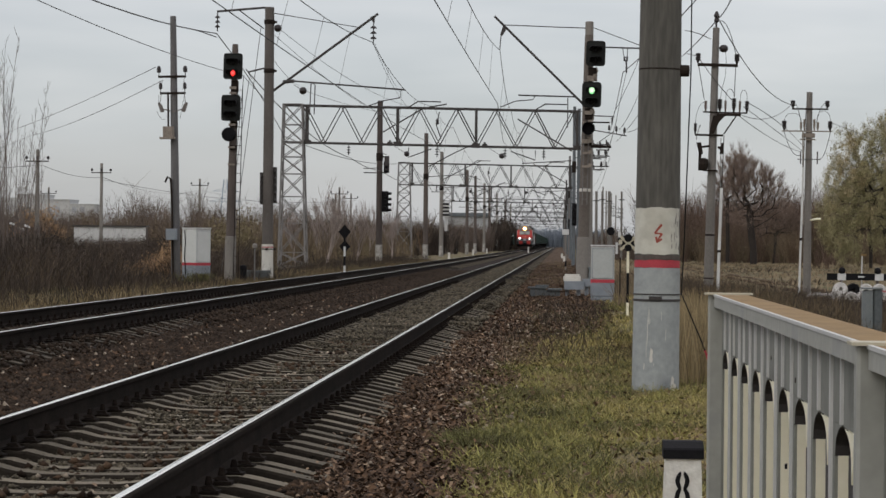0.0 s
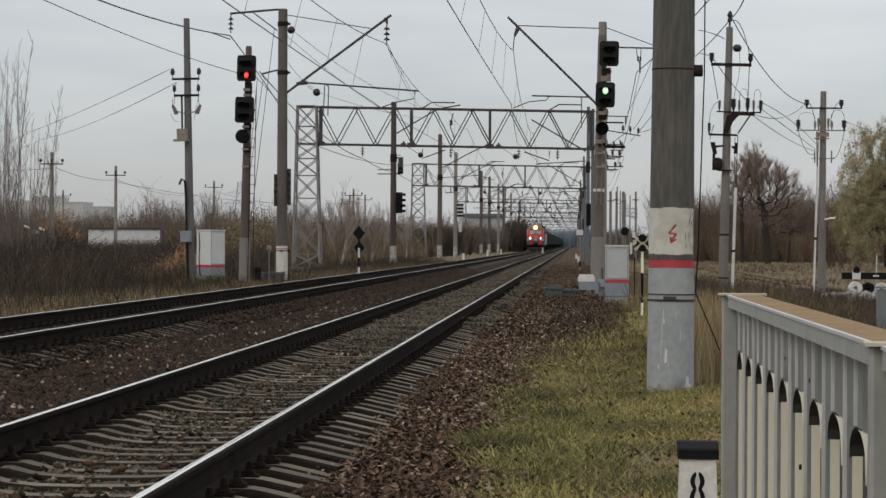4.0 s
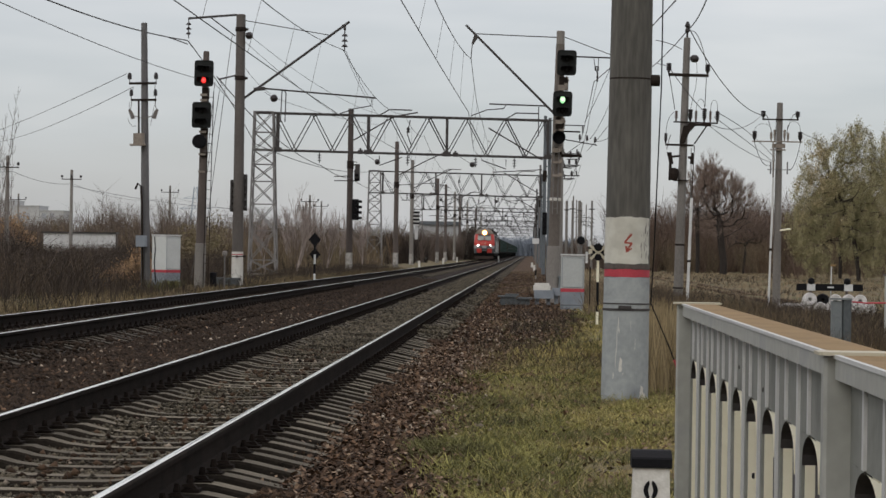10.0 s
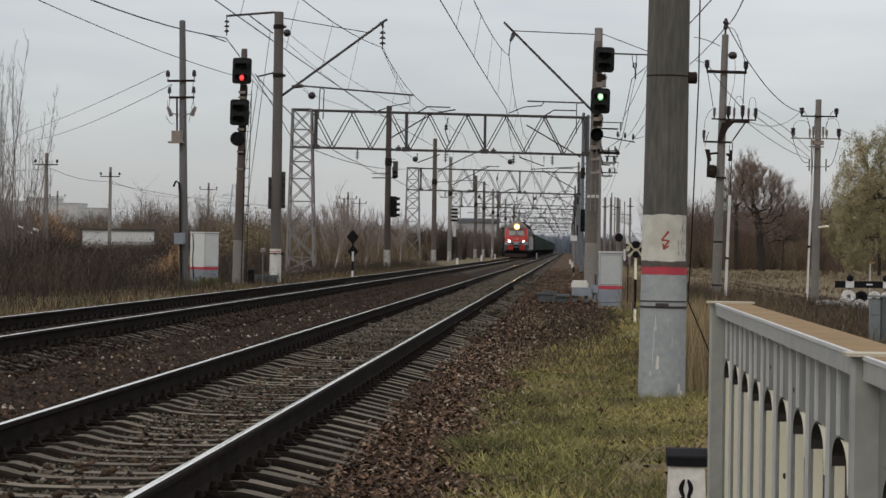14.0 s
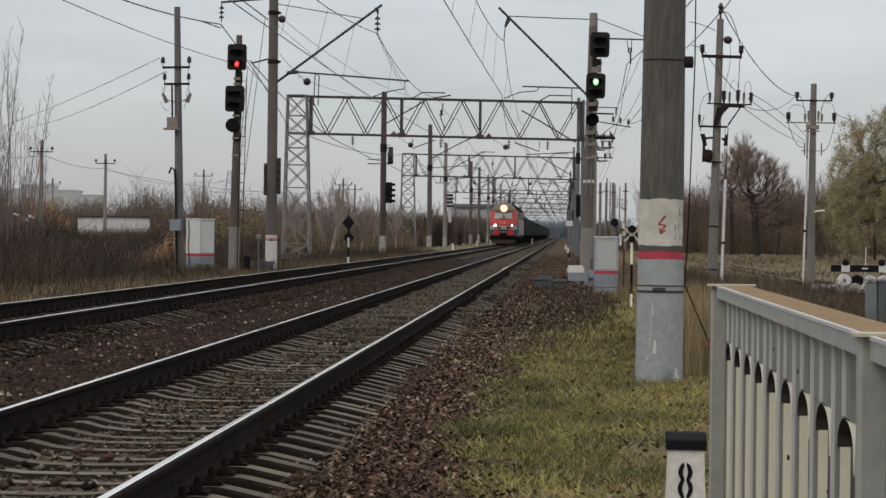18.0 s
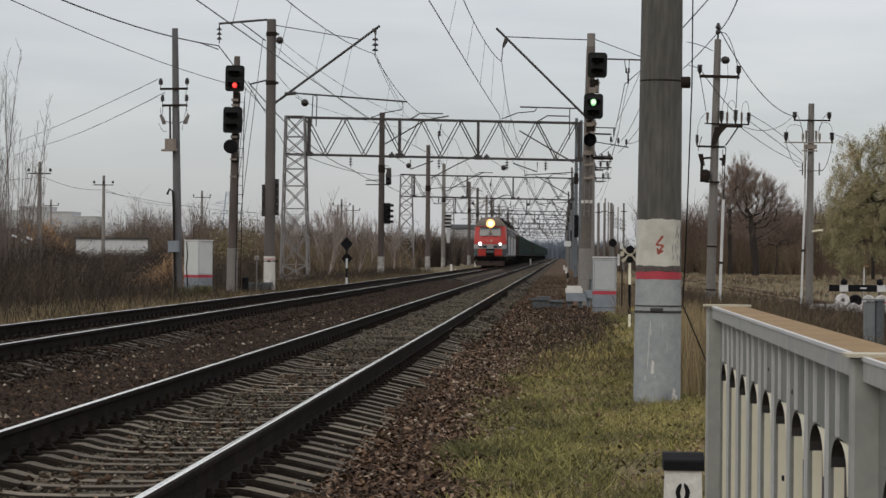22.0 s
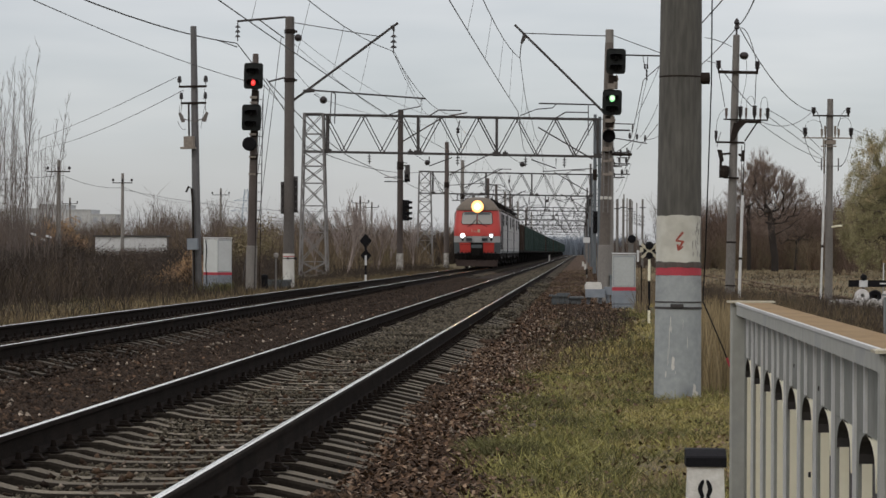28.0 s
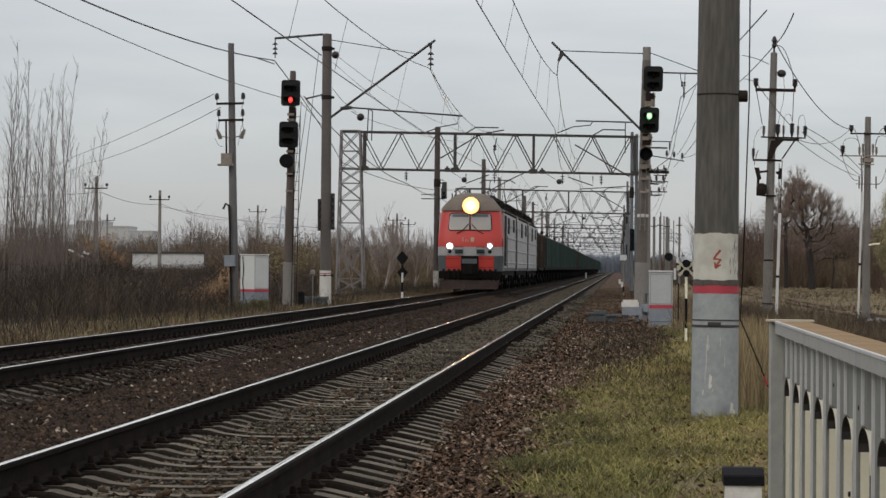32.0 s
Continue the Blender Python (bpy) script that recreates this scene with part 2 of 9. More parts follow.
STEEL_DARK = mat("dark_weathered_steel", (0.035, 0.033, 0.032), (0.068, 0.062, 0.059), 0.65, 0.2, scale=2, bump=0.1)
WIRE = mat("oxidised_wire", (0.05, 0.047, 0.047), (0.085, 0.08, 0.08), 0.6, 0.3, scale=2, bump=0)
PORCELAIN = mat("brown_porcelain", (0.018, 0.015, 0.015), (0.03, 0.024, 0.023), 0.4, scale=4, bump=0)
FITTING = mat("pale_dusty_fittings", (0.3, 0.265, 0.22), (0.17, 0.145, 0.12), 0.8, scale=9, fine=40, bump=0.2)
BUSHING = mat("brown_glazed_bushing", (0.09, 0.065, 0.055), (0.14, 0.105, 0.09), 0.4, scale=5, bump=0)
HEAD_BLACK = mat("greenish_black_head_paint", (0.012, 0.014, 0.013), (0.021, 0.0235, 0.022), 0.7, spec=0.2, scale=6, bump=0.1)
CABINET = mat("pale_grey_cabinet_paint", (0.43, 0.455, 0.44), (0.36, 0.38, 0.365), 0.6, scale=2.5, fine=25, bump=0.1)
POST_GREY = mat("dull_grey_green_steel", (0.13, 0.15, 0.155), (0.18, 0.2, 0.2), 0.7, scale=5, fine=30, bump=0.2)
CABINET_WHITE = mat("whitish_cabinet_paint", (0.58, 0.605, 0.585), (0.5, 0.52, 0.5), 0.6, scale=2.5, fine=25, bump=0.1)
CABINET_BASE = mat("blue_grey_cabinet_base", (0.17, 0.2, 0.225), (0.25, 0.275, 0.3), 0.75, scale=4, bump=0.2)
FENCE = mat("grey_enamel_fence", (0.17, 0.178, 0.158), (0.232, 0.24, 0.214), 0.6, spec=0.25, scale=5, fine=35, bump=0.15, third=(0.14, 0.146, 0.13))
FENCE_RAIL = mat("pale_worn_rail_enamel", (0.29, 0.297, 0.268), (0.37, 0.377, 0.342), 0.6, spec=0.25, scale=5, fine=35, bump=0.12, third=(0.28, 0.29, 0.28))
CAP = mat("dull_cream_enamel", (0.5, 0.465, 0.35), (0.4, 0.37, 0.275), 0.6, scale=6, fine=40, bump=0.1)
# paler than FENCE: light caught on raised edges is put into the colour
FENCE_LIGHT = mat("lit_edge_enamel", (0.56, 0.57, 0.55), (0.48, 0.49, 0.475), 0.5, scale=4, fine=50, bump=0.05)
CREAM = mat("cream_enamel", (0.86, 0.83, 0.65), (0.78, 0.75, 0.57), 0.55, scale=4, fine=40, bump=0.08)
TAN = mat("tan_rail_top", (0.29, 0.198, 0.094), (0.2, 0.134, 0.063), 0.75, spec=0.15, scale=6, fine=50, bump=0.1)
LOCO_RED = mat("locomotive_red", (0.52, 0.055, 0.042), (0.43, 0.043, 0.035), 0.4, scale=1.2, fine=20, bump=0.03)
LOCO_GREY = mat("locomotive_light_grey", (0.42, 0.43, 0.43), (0.31, 0.31, 0.3), 0.5, scale=0.9, fine=14, bump=0.05, third=(0.26, 0.25, 0.235))
LOCO_ROOF = mat("locomotive_roof_grey", (0.18, 0.152, 0.12), (0.12, 0.1, 0.078), 0.75, scale=1.5, fine=20, bump=0.1)
LOCO_SKIRT = mat("locomotive_dark_skirt", (0.06, 0.072, 0.076), (0.095, 0.108, 0.112), 0.6, scale=1.2, fine=20, bump=0.05)
LOCO_DARK = mat("underframe_soot", (0.006, 0.0055, 0.005), (0.014, 0.0125, 0.011), 0.9, spec=0.08, scale=3, bump=0.1)
WAGON = mat("dark_green_wagon_paint", (0.011, 0.026, 0.022), (0.024, 0.042, 0.034), 0.7, spec=0.2, scale=0.8, fine=12, bump=0.1, obj=0.4, third=(0.03, 0.029, 0.023))
WAGON_RIB = mat("lighter_green_ribs", (0.026, 0.048, 0.042), (0.045, 0.07, 0.06), 0.7, spec=0.2, scale=0.8, fine=12, bump=0.1, obj=0.4)
WAGON_RUST = mat("rust_brown_wagon_paint", (0.035, 0.024, 0.018), (0.07, 0.048, 0.034), 0.8, spec=0.2, scale=0.8, fine=12, bump=0.1, third=(0.09, 0.075, 0.06))
LETTER = mat("worn_cream_letters", (0.5, 0.4, 0.27), (0.4, 0.3, 0.2), 0.6, scale=8, fine=30, bump=0)
LETTER_WORN = mat("nearly_worn_off_letters", (0.42, 0.14, 0.11), (0.5, 0.2, 0.15), 0.6, scale=8, fine=30, bump=0)
PLOUGH = mat("rusty_brown_plough", (0.026, 0.018, 0.015), (0.05, 0.036, 0.03), 0.85, spec=0.2, scale=3, fine=20, bump=0.2)
# pale base colour stands for the sky mirrored in the panes
GLASS = mat("windscreen_mirrored_sky", (0.3, 0.3, 0.27), (0.25, 0.25, 0.23), 0.12, scale=1, bump=0, spec=0.8)
LAMP_HOT = glow("headlight_core_glow", (1.0, 0.47, 0.12), 700)
# the headlight's orange halo, painted into the ring's emission
LAMP_RING = lamp_bowl("headlight_halo_glow", (0.02, 3.97), 0.39, (1.0, 0.72, 0.3), (0.85, 0.3, 0.07), 2.4)
LAMP_WHITE = glow("buffer_light_glow", (1.0, 0.95, 0.95), 7)
RED_LIGHT = ((1.0, 0.1, 0.09), (0.75, 0.012, 0.01), 1.5)          # lens colours, middle and rim, and strength
GREEN_LIGHT = ((0.92, 1.0, 0.8), (0.12, 0.62, 0.2), 1.25)
LENS_DARK = mat("unlit_dark_lens", (0.004, 0.004, 0.0045), (0.007, 0.007, 0.007), 0.5, spec=0.15, scale=4, bump=0)
BARK = mat("dark_bark", (0.018, 0.0145, 0.012), (0.035, 0.028, 0.023), 0.9, scale=4, bump=0.3)
TWIG = mat("bare_twigs", (0.088, 0.068, 0.054), (0.145, 0.114, 0.091), 0.9, scale=1, bump=0, island=0.3)
TWIG_SAPLING = mat("grey_brown_sapling_bark", (0.1, 0.083, 0.072), (0.16, 0.132, 0.115), 0.9, scale=1, bump=0, island=0.3)
TWIG_PALE = mat("pale_grey_twigs", (0.24, 0.2, 0.18), (0.33, 0.28, 0.25), 0.9, scale=1, bump=0, island=0.25)
TWIG_TAN = mat("pinkish_brown_twig_tips", (0.16, 0.12, 0.098), (0.24, 0.182, 0.148), 0.9, scale=1, bump=0, island=0.3)
TWIG_RED = mat("reddish_twigs", (0.085, 0.057, 0.041), (0.14, 0.097, 0.071), 0.9, scale=1, bump=0, island=0.3)
WILLOW = mat("yellowing_willow_leaves", (0.24, 0.222, 0.115), (0.4, 0.365, 0.2), 0.8, scale=0.4, fine=6, bump=0, island=0.2, third=(0.42, 0.35, 0.2))
WILLOW_DARK = mat("olive_willow_leaves", (0.2, 0.182, 0.095), (0.32, 0.285, 0.16), 0.8, scale=0.4, fine=6, bump=0, island=0.4, third=(0.26, 0.21, 0.1))
OLIVE = mat("olive_tan_leaves", (0.12, 0.1, 0.052), (0.2, 0.163, 0.09), 0.85, scale=0.3, fine=3, bump=0, island=0.25, third=(0.13, 0.1, 0.06))
FIELD = mat("bleached_field_grass", (0.2, 0.152, 0.092), (0.35, 0.275, 0.175), 0.85, scale=0.15, fine=2, bump=0, island=0.35, third=(0.14, 0.1, 0.065))
# distance haze at the line's end is mixed into the twig colour
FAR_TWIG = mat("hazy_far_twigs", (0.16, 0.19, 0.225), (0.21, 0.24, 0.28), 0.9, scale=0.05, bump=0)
REED = mat("dry_reed_stalks", (0.095, 0.073, 0.045), (0.185, 0.142, 0.087), 0.9, scale=0.12, fine=2, bump=0, island=0.4, third=(0.12, 0.08, 0.05))
BRUSH = mat("dark_brush_stalks", (0.014, 0.0112, 0.0088), (0.056, 0.041, 0.029), 0.9, scale=0.12, fine=1.5, bump=0, island=0.6, third=(0.066, 0.048, 0.031))
GRASS = mat("autumn_grass", (0.255, 0.215, 0.066), (0.5, 0.42, 0.17), 0.8, scale=2.6, fine=9, bump=0, island=0.5, third=(0.15, 0.138, 0.042), lo=0.42, hi=0.6)
GRASS_GREEN = mat("fresh_green_grass", (0.18, 0.178, 0.05), (0.34, 0.31, 0.1), 0.8, scale=1.5, fine=8, bump=0, island=0.4)
GRASS_DARK = mat("dark_green_grass", (0.05, 0.052, 0.018), (0.15, 0.145, 0.048), 0.8, scale=1.1, fine=7, bump=0, island=0.5)
VERGE = mat("dull_verge_grass", (0.055, 0.042, 0.022), (0.14, 0.102, 0.052), 0.85, scale=0.3, fine=4, bump=0, island=0.5, third=(0.06, 0.062, 0.025))
BED_MOSS = mat("grey_green_bed_weeds", (0.05, 0.048, 0.034), (0.15, 0.14, 0.1), 0.9, scale=1.5, fine=9, bump=0, island=0.5)
TAN_LEAF = mat("tan_orange_leaves", (0.28, 0.175, 0.09), (0.4, 0.27, 0.15), 0.8, scale=0.5, fine=5, bump=0, island=0.4)
THATCH = mat("matted_dead_grass", (0.11, 0.078, 0.036), (0.27, 0.195, 0.095), 0.9, scale=2, fine=9, bump=0, island=0.5)
PALE_STALK = mat("bleached_dry_stalks", (0.42, 0.36, 0.24), (0.55, 0.48, 0.33), 0.85, scale=2, fine=9, bump=0, island=0.3)
STRAW = mat("straw_grass", (0.19, 0.145, 0.075), (0.28, 0.22, 0.12), 0.85, scale=0.5, fine=4, bump=0, island=0.4)
TYRE_WHITE = mat("whitewashed_tyres", (0.62, 0.61, 0.58), (0.42, 0.41, 0.39), 0.85, scale=3, fine=20, bump=0.3)
PANEL_WHITE = mat("pale_wall_panels", (0.62, 0.63, 0.62), (0.5, 0.51, 0.5), 0.8, scale=0.4, fine=4, bump=0.05)
# far walls, windows and steel: distance haze put into the colours
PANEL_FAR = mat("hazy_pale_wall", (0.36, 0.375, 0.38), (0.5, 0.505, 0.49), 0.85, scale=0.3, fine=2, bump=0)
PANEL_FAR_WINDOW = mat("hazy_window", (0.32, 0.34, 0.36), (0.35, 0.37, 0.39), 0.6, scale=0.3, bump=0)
HAZE_BLUE = mat("far_hazy_steel", (0.3, 0.36, 0.43), (0.33, 0.39, 0.45), 0.8, scale=1, bump=0)


# ---------------------------------------------------------------- mesh tools
class Shape:
    """Faces gathered from simple solids, made into one mesh."""

    def __init__(self):
        self.v, self.f = [], []

    def add(self, verts, faces):
        k = len(self.v)
        self.v += [tuple(p) for p in verts]
        self.f += [tuple(i + k for i in q) for q in faces]
        return self

    def box(self, x0, x1, y0, y1, z0, z1, c=0.0):
        """A box; c bevels its four upright edges."""
        if c:
            ring = [(x0 + c, y0), (x1 - c, y0), (x1, y0 + c), (x1, y1 - c), (x1 - c, y1), (x0 + c, y1), (x0, y1 - c), (x0, y0 + c)]
        else:
            ring = [(x0, y0), (x1, y0), (x1, y1), (x0, y1)]
        return self.prism(ring, z0, z1)

    def prism(self, ring, z0, z1):
        n = len(ring)
        return self.add([(x, y, z0) for x, y in ring] + [(x, y, z1) for x, y in ring],
                        [tuple(range(n))[::-1], tuple(range(n, 2 * n))] + [(i, (i + 1) % n, n + (i + 1) % n, n + i) for i in range(n)])

    def tube(self, a, b, r0, r1=None, n=8, caps=True):
        a, b = Vector(a), Vector(b)
        r1 = r0 if r1 is None else r1
        d = (b - a).normalized()
        u = d.cross(Vector((0, 0, 1)) if abs(d.z) < 0.9 else Vector((1, 0, 0))).normalized()
        w = d.cross(u)
        ring = [(math.cos(2 * math.pi * (i + 0.5) / n), math.sin(2 * math.pi * (i + 0.5) / n)) for i in range(n)]
        f = [(i, n + i, n + (i + 1) % n, (i + 1) % n) for i in range(n)]
        if caps:
            f += [tuple(range(n)), tuple(range(n, 2 * n))[::-1]]
        return self.add([a + (u * c + w * s) * r0 for c, s in ring] + [b + (u * c + w * s) * r1 for c, s in ring], f)

    def line(self, pts, r, n=4):
        """A bent rod through the points; r may be a list, one radius for each."""
        p = [Vector(q) for q in pts]
        vs = []
        for i, q in enumerate(p):
            d = (p[min(i + 1, len(p) - 1)] - p[max(i - 1, 0)]).normalized()
            u = d.cross(Vector((0, 0, 1)) if abs(d.z) < 0.95 else Vector((1, 0, 0))).normalized()
            w = d.cross(u)
            vs += [q + (u * math.cos(2 * math.pi * (k + 0.5) / n) + w * math.sin(2 * math.pi * (k + 0.5) / n)) * (r[i] if isinstance(r, list) else r) for k in range(n)]
        m = len(p)
        fs = [(i * n + k, i * n + (k + 1) % n, (i + 1) * n + (k + 1) % n, (i + 1) * n + k) for i in range(m - 1) for k in range(n)]
        return self.add(vs, fs + [tuple(range(n))[::-1], tuple(range((m - 1) * n, m * n))])

    def lathe(self, prof, n=12, at=(0, 0, 0), axis="z"):
        """Turns (radius, height) pairs about an axis."""
        vs = []
        for r, h in prof:
            for i in range(n):
                c, s = r * math.cos(2 * math.pi * i / n), r * math.sin(2 * math.pi * i / n)
                p = (c, s, h) if axis == "z" else ((c, h, s) if axis == "y" else (h, c, s))
                vs.append((p[0] + at[0], p[1] + at[1], p[2] + at[2]))
        fs = [(k * n + i, k * n + (i + 1) % n, (k + 1) * n + (i + 1) % n, (k + 1) * n + i) for k in range(len(prof) - 1) for i in range(n)]
        fs += [tuple(range(n))[::-1], tuple(range((len(prof) - 1) * n, len(prof) * n))]
        return self.add(vs, fs)

    def extrude(self, outline, y0, y1):
        """An (x, z) outline drawn out along y."""
        n = len(outline)
        return self.add([(x, y0, z) for x, z in outline] + [(x, y1, z) for x, z in outline],
                        [tuple(range(n)), tuple(range(n, 2 * n))[::-1]] + [(i, n + i, n + (i + 1) % n, (i + 1) % n) for i in range(n)])

    def extrude_x(self, outline, x0, x1):
        """A (y, z) outline drawn out along x."""
        n = len(outline)
        return self.add([(x0, y, z) for y, z in outline] + [(x1, y, z) for y, z in outline],
                        [tuple(range(n)), tuple(range(n, 2 * n))[::-1]] + [(i, n + i, n + (i + 1) % n, (i + 1) % n) for i in range(n)])

    def sweep(self, outline, path):
        """An (x, z) outline carried along the points of a path."""
        n, m = len(outline), len(path)
        return self.add([(x + px, py, z + pz) for px, py, pz in path for x, z in outline],
                        [tuple(range(n)), tuple(range((m - 1) * n, m * n))[::-1]] + [(k * n + i, k * n + n + i, k * n + n + (i + 1) % n, k * n + (i + 1) % n) for k in range(m - 1) for i in range(n)])

    def mesh(self, name, material, smooth=False):
        me = bpy.data.meshes.new(name)
        me.from_pydata(self.v, [], self.f)
        bm = bmesh.new()
        bm.from_mesh(me)
        bmesh.ops.recalc_face_normals(bm, faces=bm.faces)
        bm.to_mesh(me)
        bm.free()
        if smooth:
            me.shade_smooth()
            me.set_sharp_from_angle(angle=radians(40))
        me.materials.append(material)
        return me


def part(name, shape, material, parent=None, label="", smooth=False, at=None):
    ob = new(name, shape.mesh(name, material, smooth))
    if parent is not None:
        ob.parent = parent
    if at:
        ob.location = at
    if label:
        tagged(ob, label)
    return ob


def thing(name, label, category, at=(0, 0, 0), turn=0.0, group="", kind=""):
    ob = new(name)
    ob.empty_display_size = 0.2
    ob.matrix_world = pose(*at, 0, 0, turn)
    return tagged(ob, label, category, group, kind)


def lean(ob, degrees):
    """Tips a thing on its foot, towards +x."""
    ob.matrix_world = ob.matrix_world @ pose(0, 0, 0, 0, degrees, 0)
    return ob


def bulk(name, verts, faces, material):
    """One mesh from arrays of vertices and of faces of one size."""
    verts, faces = np.asarray(verts, np.float32), np.asarray(faces, np.int32)
    me = bpy.data.meshes.new(name)
    me.vertices.add(len(verts))
    me.vertices.foreach_set("co", verts.ravel())
    me.loops.add(faces.size)
    me.loops.foreach_set("vertex_index", faces.ravel())
    me.polygons.add(len(faces))
    me.polygons.foreach_set("loop_start", np.arange(0, faces.size, faces.shape[1], dtype=np.int32))
    me.update(calc_edges=True)
    me.materials.append(material)
    return new(name, me)


rng = np.random.default_rng(7)
EDGE_Y, EDGE_X = (10, 18, 22, 29, 33, 37, 42, 50, 60, 120, 300), (-0.4, -0.62, -0.68, -0.68, -0.5, -0.1, 0.4, 0.78, 1.02, 1.25, 1.6)      # where the ballast ends and the grass begins
XN, XL, LIFT = -2.74, -6.83, 0.13      # the two tracks' middles, and how much higher the second one lies


def settle(y):
    """How far the second track has sunk below its height near the crossing."""
    return np.interp(y, (30, 60, 100, 160, 400), (0.0, -0.03, -0.06, -0.08, -0.1))


def bend(y):
    """The second track's slight drift sideways on its way."""
    return np.interp(y, (90, 122, 146, 195, 243, 340, 412, 510), (0.0, 0.03, 0.1, 0.2, 0.24, 0.18, 0.1, 0.06))


# ---------------------------------------------------------------- ground
def ground_z(x, y):
    """Height of the ground: two ballast beds, a verge and lower fields."""
    xs = (-400, -60, -20, -12.5, -10.2, -9.0, -8.2, -7.9, -5.7, -5.4, -4.9, -4.2, -4.0, -2.2, -1.95, -1.3, -0.7, 1.2, 3.0, 9.0, 400)
    zs = (-0.9, -0.8, -0.45, -0.25, -0.22, -0.3, -0.16, -0.09, -0.115, -0.185, -0.25, -0.3, -0.272, -0.272, -0.29, -0.325, -0.3, -0.25, -0.33, -0.9, -0.9)
    return np.interp(x, xs, zs) + settle(y) * np.interp(x, (-9.0, -8.2, -5.4, -4.9), (0, 1, 1, 0))


def ground():
    xs = np.unique(np.concatenate([np.linspace(-2500, -60, 30), np.linspace(-60, -12, 60), np.linspace(-12, 4, 161), np.linspace(4, 30, 60), np.linspace(30, 2500, 40)]))
    ys = np.unique(np.concatenate([np.linspace(-60, -15, 8), np.linspace(-15, 8, 93), np.linspace(8, 70, 249), np.linspace(70, 260, 191), np.linspace(260, 600, 60), np.linspace(600, 4500, 40)]))
    gx, gy = np.meshgrid(xs, ys)
    gz = ground_z(gx, gy)
    rough = np.where((gx > -12) & (gx < 4) & (gy < 70), 0.012, 0.05) * np.where(gx < -1.2, 0.6, 1.3)
    gz = gz + rough * (rng.random(gx.shape) - 0.5) * 2
    gz += np.where((gx > 1.5) | (gx < -10), 0.08, 0.0) * np.sin(gx * 0.9 + 0.3 * np.sin(gy * 0.5)) * np.sin(gy * 0.23)
    nx, ny = len(xs), len(ys)
    i = np.arange(nx * ny).reshape(ny, nx)
    quads = np.stack([i[:-1, :-1], i[:-1, 1:], i[1:, 1:], i[1:, :-1]], -1).reshape(-1, 4)
    ob = bulk("ground", np.stack([gx, gy, gz], -1).reshape(-1, 3), quads, GROUND)
    ob.data.materials.append(BALLAST)
    ob.data.materials.append(BED)
    ob.data.materials.append(LITTER_SOIL)
    mx = gx[:-1, :-1].ravel()
    my = gy[:-1, :-1].ravel()
    edge = np.interp(my, EDGE_Y, EDGE_X) + 0.1 * np.sin(my * 1.7) * np.sin(mx * 3 + my * 0.6) + rng.normal(0, 0.17, len(mx)) * (my > -16)
    mi = np.where((mx > -9.2 + rng.normal(0, 0.15, len(mx)) * (my > -16)) & (mx < edge), 1, 0)
    mi = np.where((mi == 1) & (mx > -1.45), 3, mi)
    mi = np.where((np.abs(mx - XN) < 0.75), 2, mi)
    ob.data.polygons.foreach_set("material_index", mi.astype(np.int32))
    return tagged(ob, "flat verge, ballast and dry autumn fields beside the line", "ground", kind="structure")


ground()


# ---------------------------------------------------------------- track
def rail_outline(cx):
    h = [(-0.075, -0.18), (0.075, -0.18), (0.075, -0.168), (0.012, -0.15), (0.009, -0.05), (0.037, -0.035), (0.037, -0.012), (0.033, -0.0068), (0.027, -0.0045), (-0.027, -0.0045), (-0.033, -0.0068), (-0.037, -0.012), (-0.037, -0.035), (-0.009, -0.05), (-0.012, -0.15), (-0.075, -0.168)]
    return [(x + cx, z) for x, z in h]


def rail_crown(cx):
    """The worn, slightly domed strip on top of a rail, nearer its inner edge."""
    top = [(-0.0205, -0.0042), (-0.0188, -0.0018), (-0.0155, -0.0007), (-0.01, -0.0002), (0.0, 0.0), (0.01, -0.0002), (0.0155, -0.0007), (0.0188, -0.0018), (0.0205, -0.0042)]
    return [(x + cx - math.copysign(0.006, cx), z) for x, z in [(-0.018, -0.01), *top, (0.018, -0.01)]]


def track(label, x, lift, path):
    t = thing("railway_track", label, "railway track", (x, 0, lift), kind="structure")
    for s in (-0.798, 0.798):
        r = part("rail", Shape().sweep(rail_outline(s), path), RAIL_SIDE, t, "rust-dark steel rail")
        part("running_surface", Shape().sweep(rail_crown(s), path), RAIL_TOP, r, "bright worn rail top", True)
    return t


near_track = track("straight track of steel rails on concrete sleepers in ballast", XN, 0, [(0, -20, 0), (0, 1100, 0)])
far_track = track("second track on concrete sleepers carrying the freight train", XL, LIFT, [(float(bend(y)), y, float(settle(y))) for y in (-20, 30, 45, 60, 80, 100, 122, 146, 170, 195, 243, 291, 340, 412, 510, 1100)])


# ---------------------------------------------------------------- overhead line: masts, consoles, gantries
def shaft_radius(h, z, r0, r1):
    return r0 + (r1 - r0) * z / h


def mast(at, h, material, r0=0.21, r1=0.145, foot=0.9, label="tapered concrete catenary mast with a whitewashed foot"):
    t = thing("catenary_mast", label, "railway mast", at, group="catenary masts")
    part("shaft", Shape().lathe([(r0, -0.3), (r0, 0.0), (r1, h), (r1 * 0.8, h + 0.02)], 16), material, t, smooth=True)
    if foot:
        k = [(shaft_radius(h, z, r0, r1) + 0.012, z) for z in (-0.1, foot)]
        part("foot_paint", Shape().lathe([*k, (k[-1][0] - 0.02, foot + 0.004)], 16), CHIPPED if at[1] > 150 else WHITEWASH, t, "whitewashed foot", True)
    return t


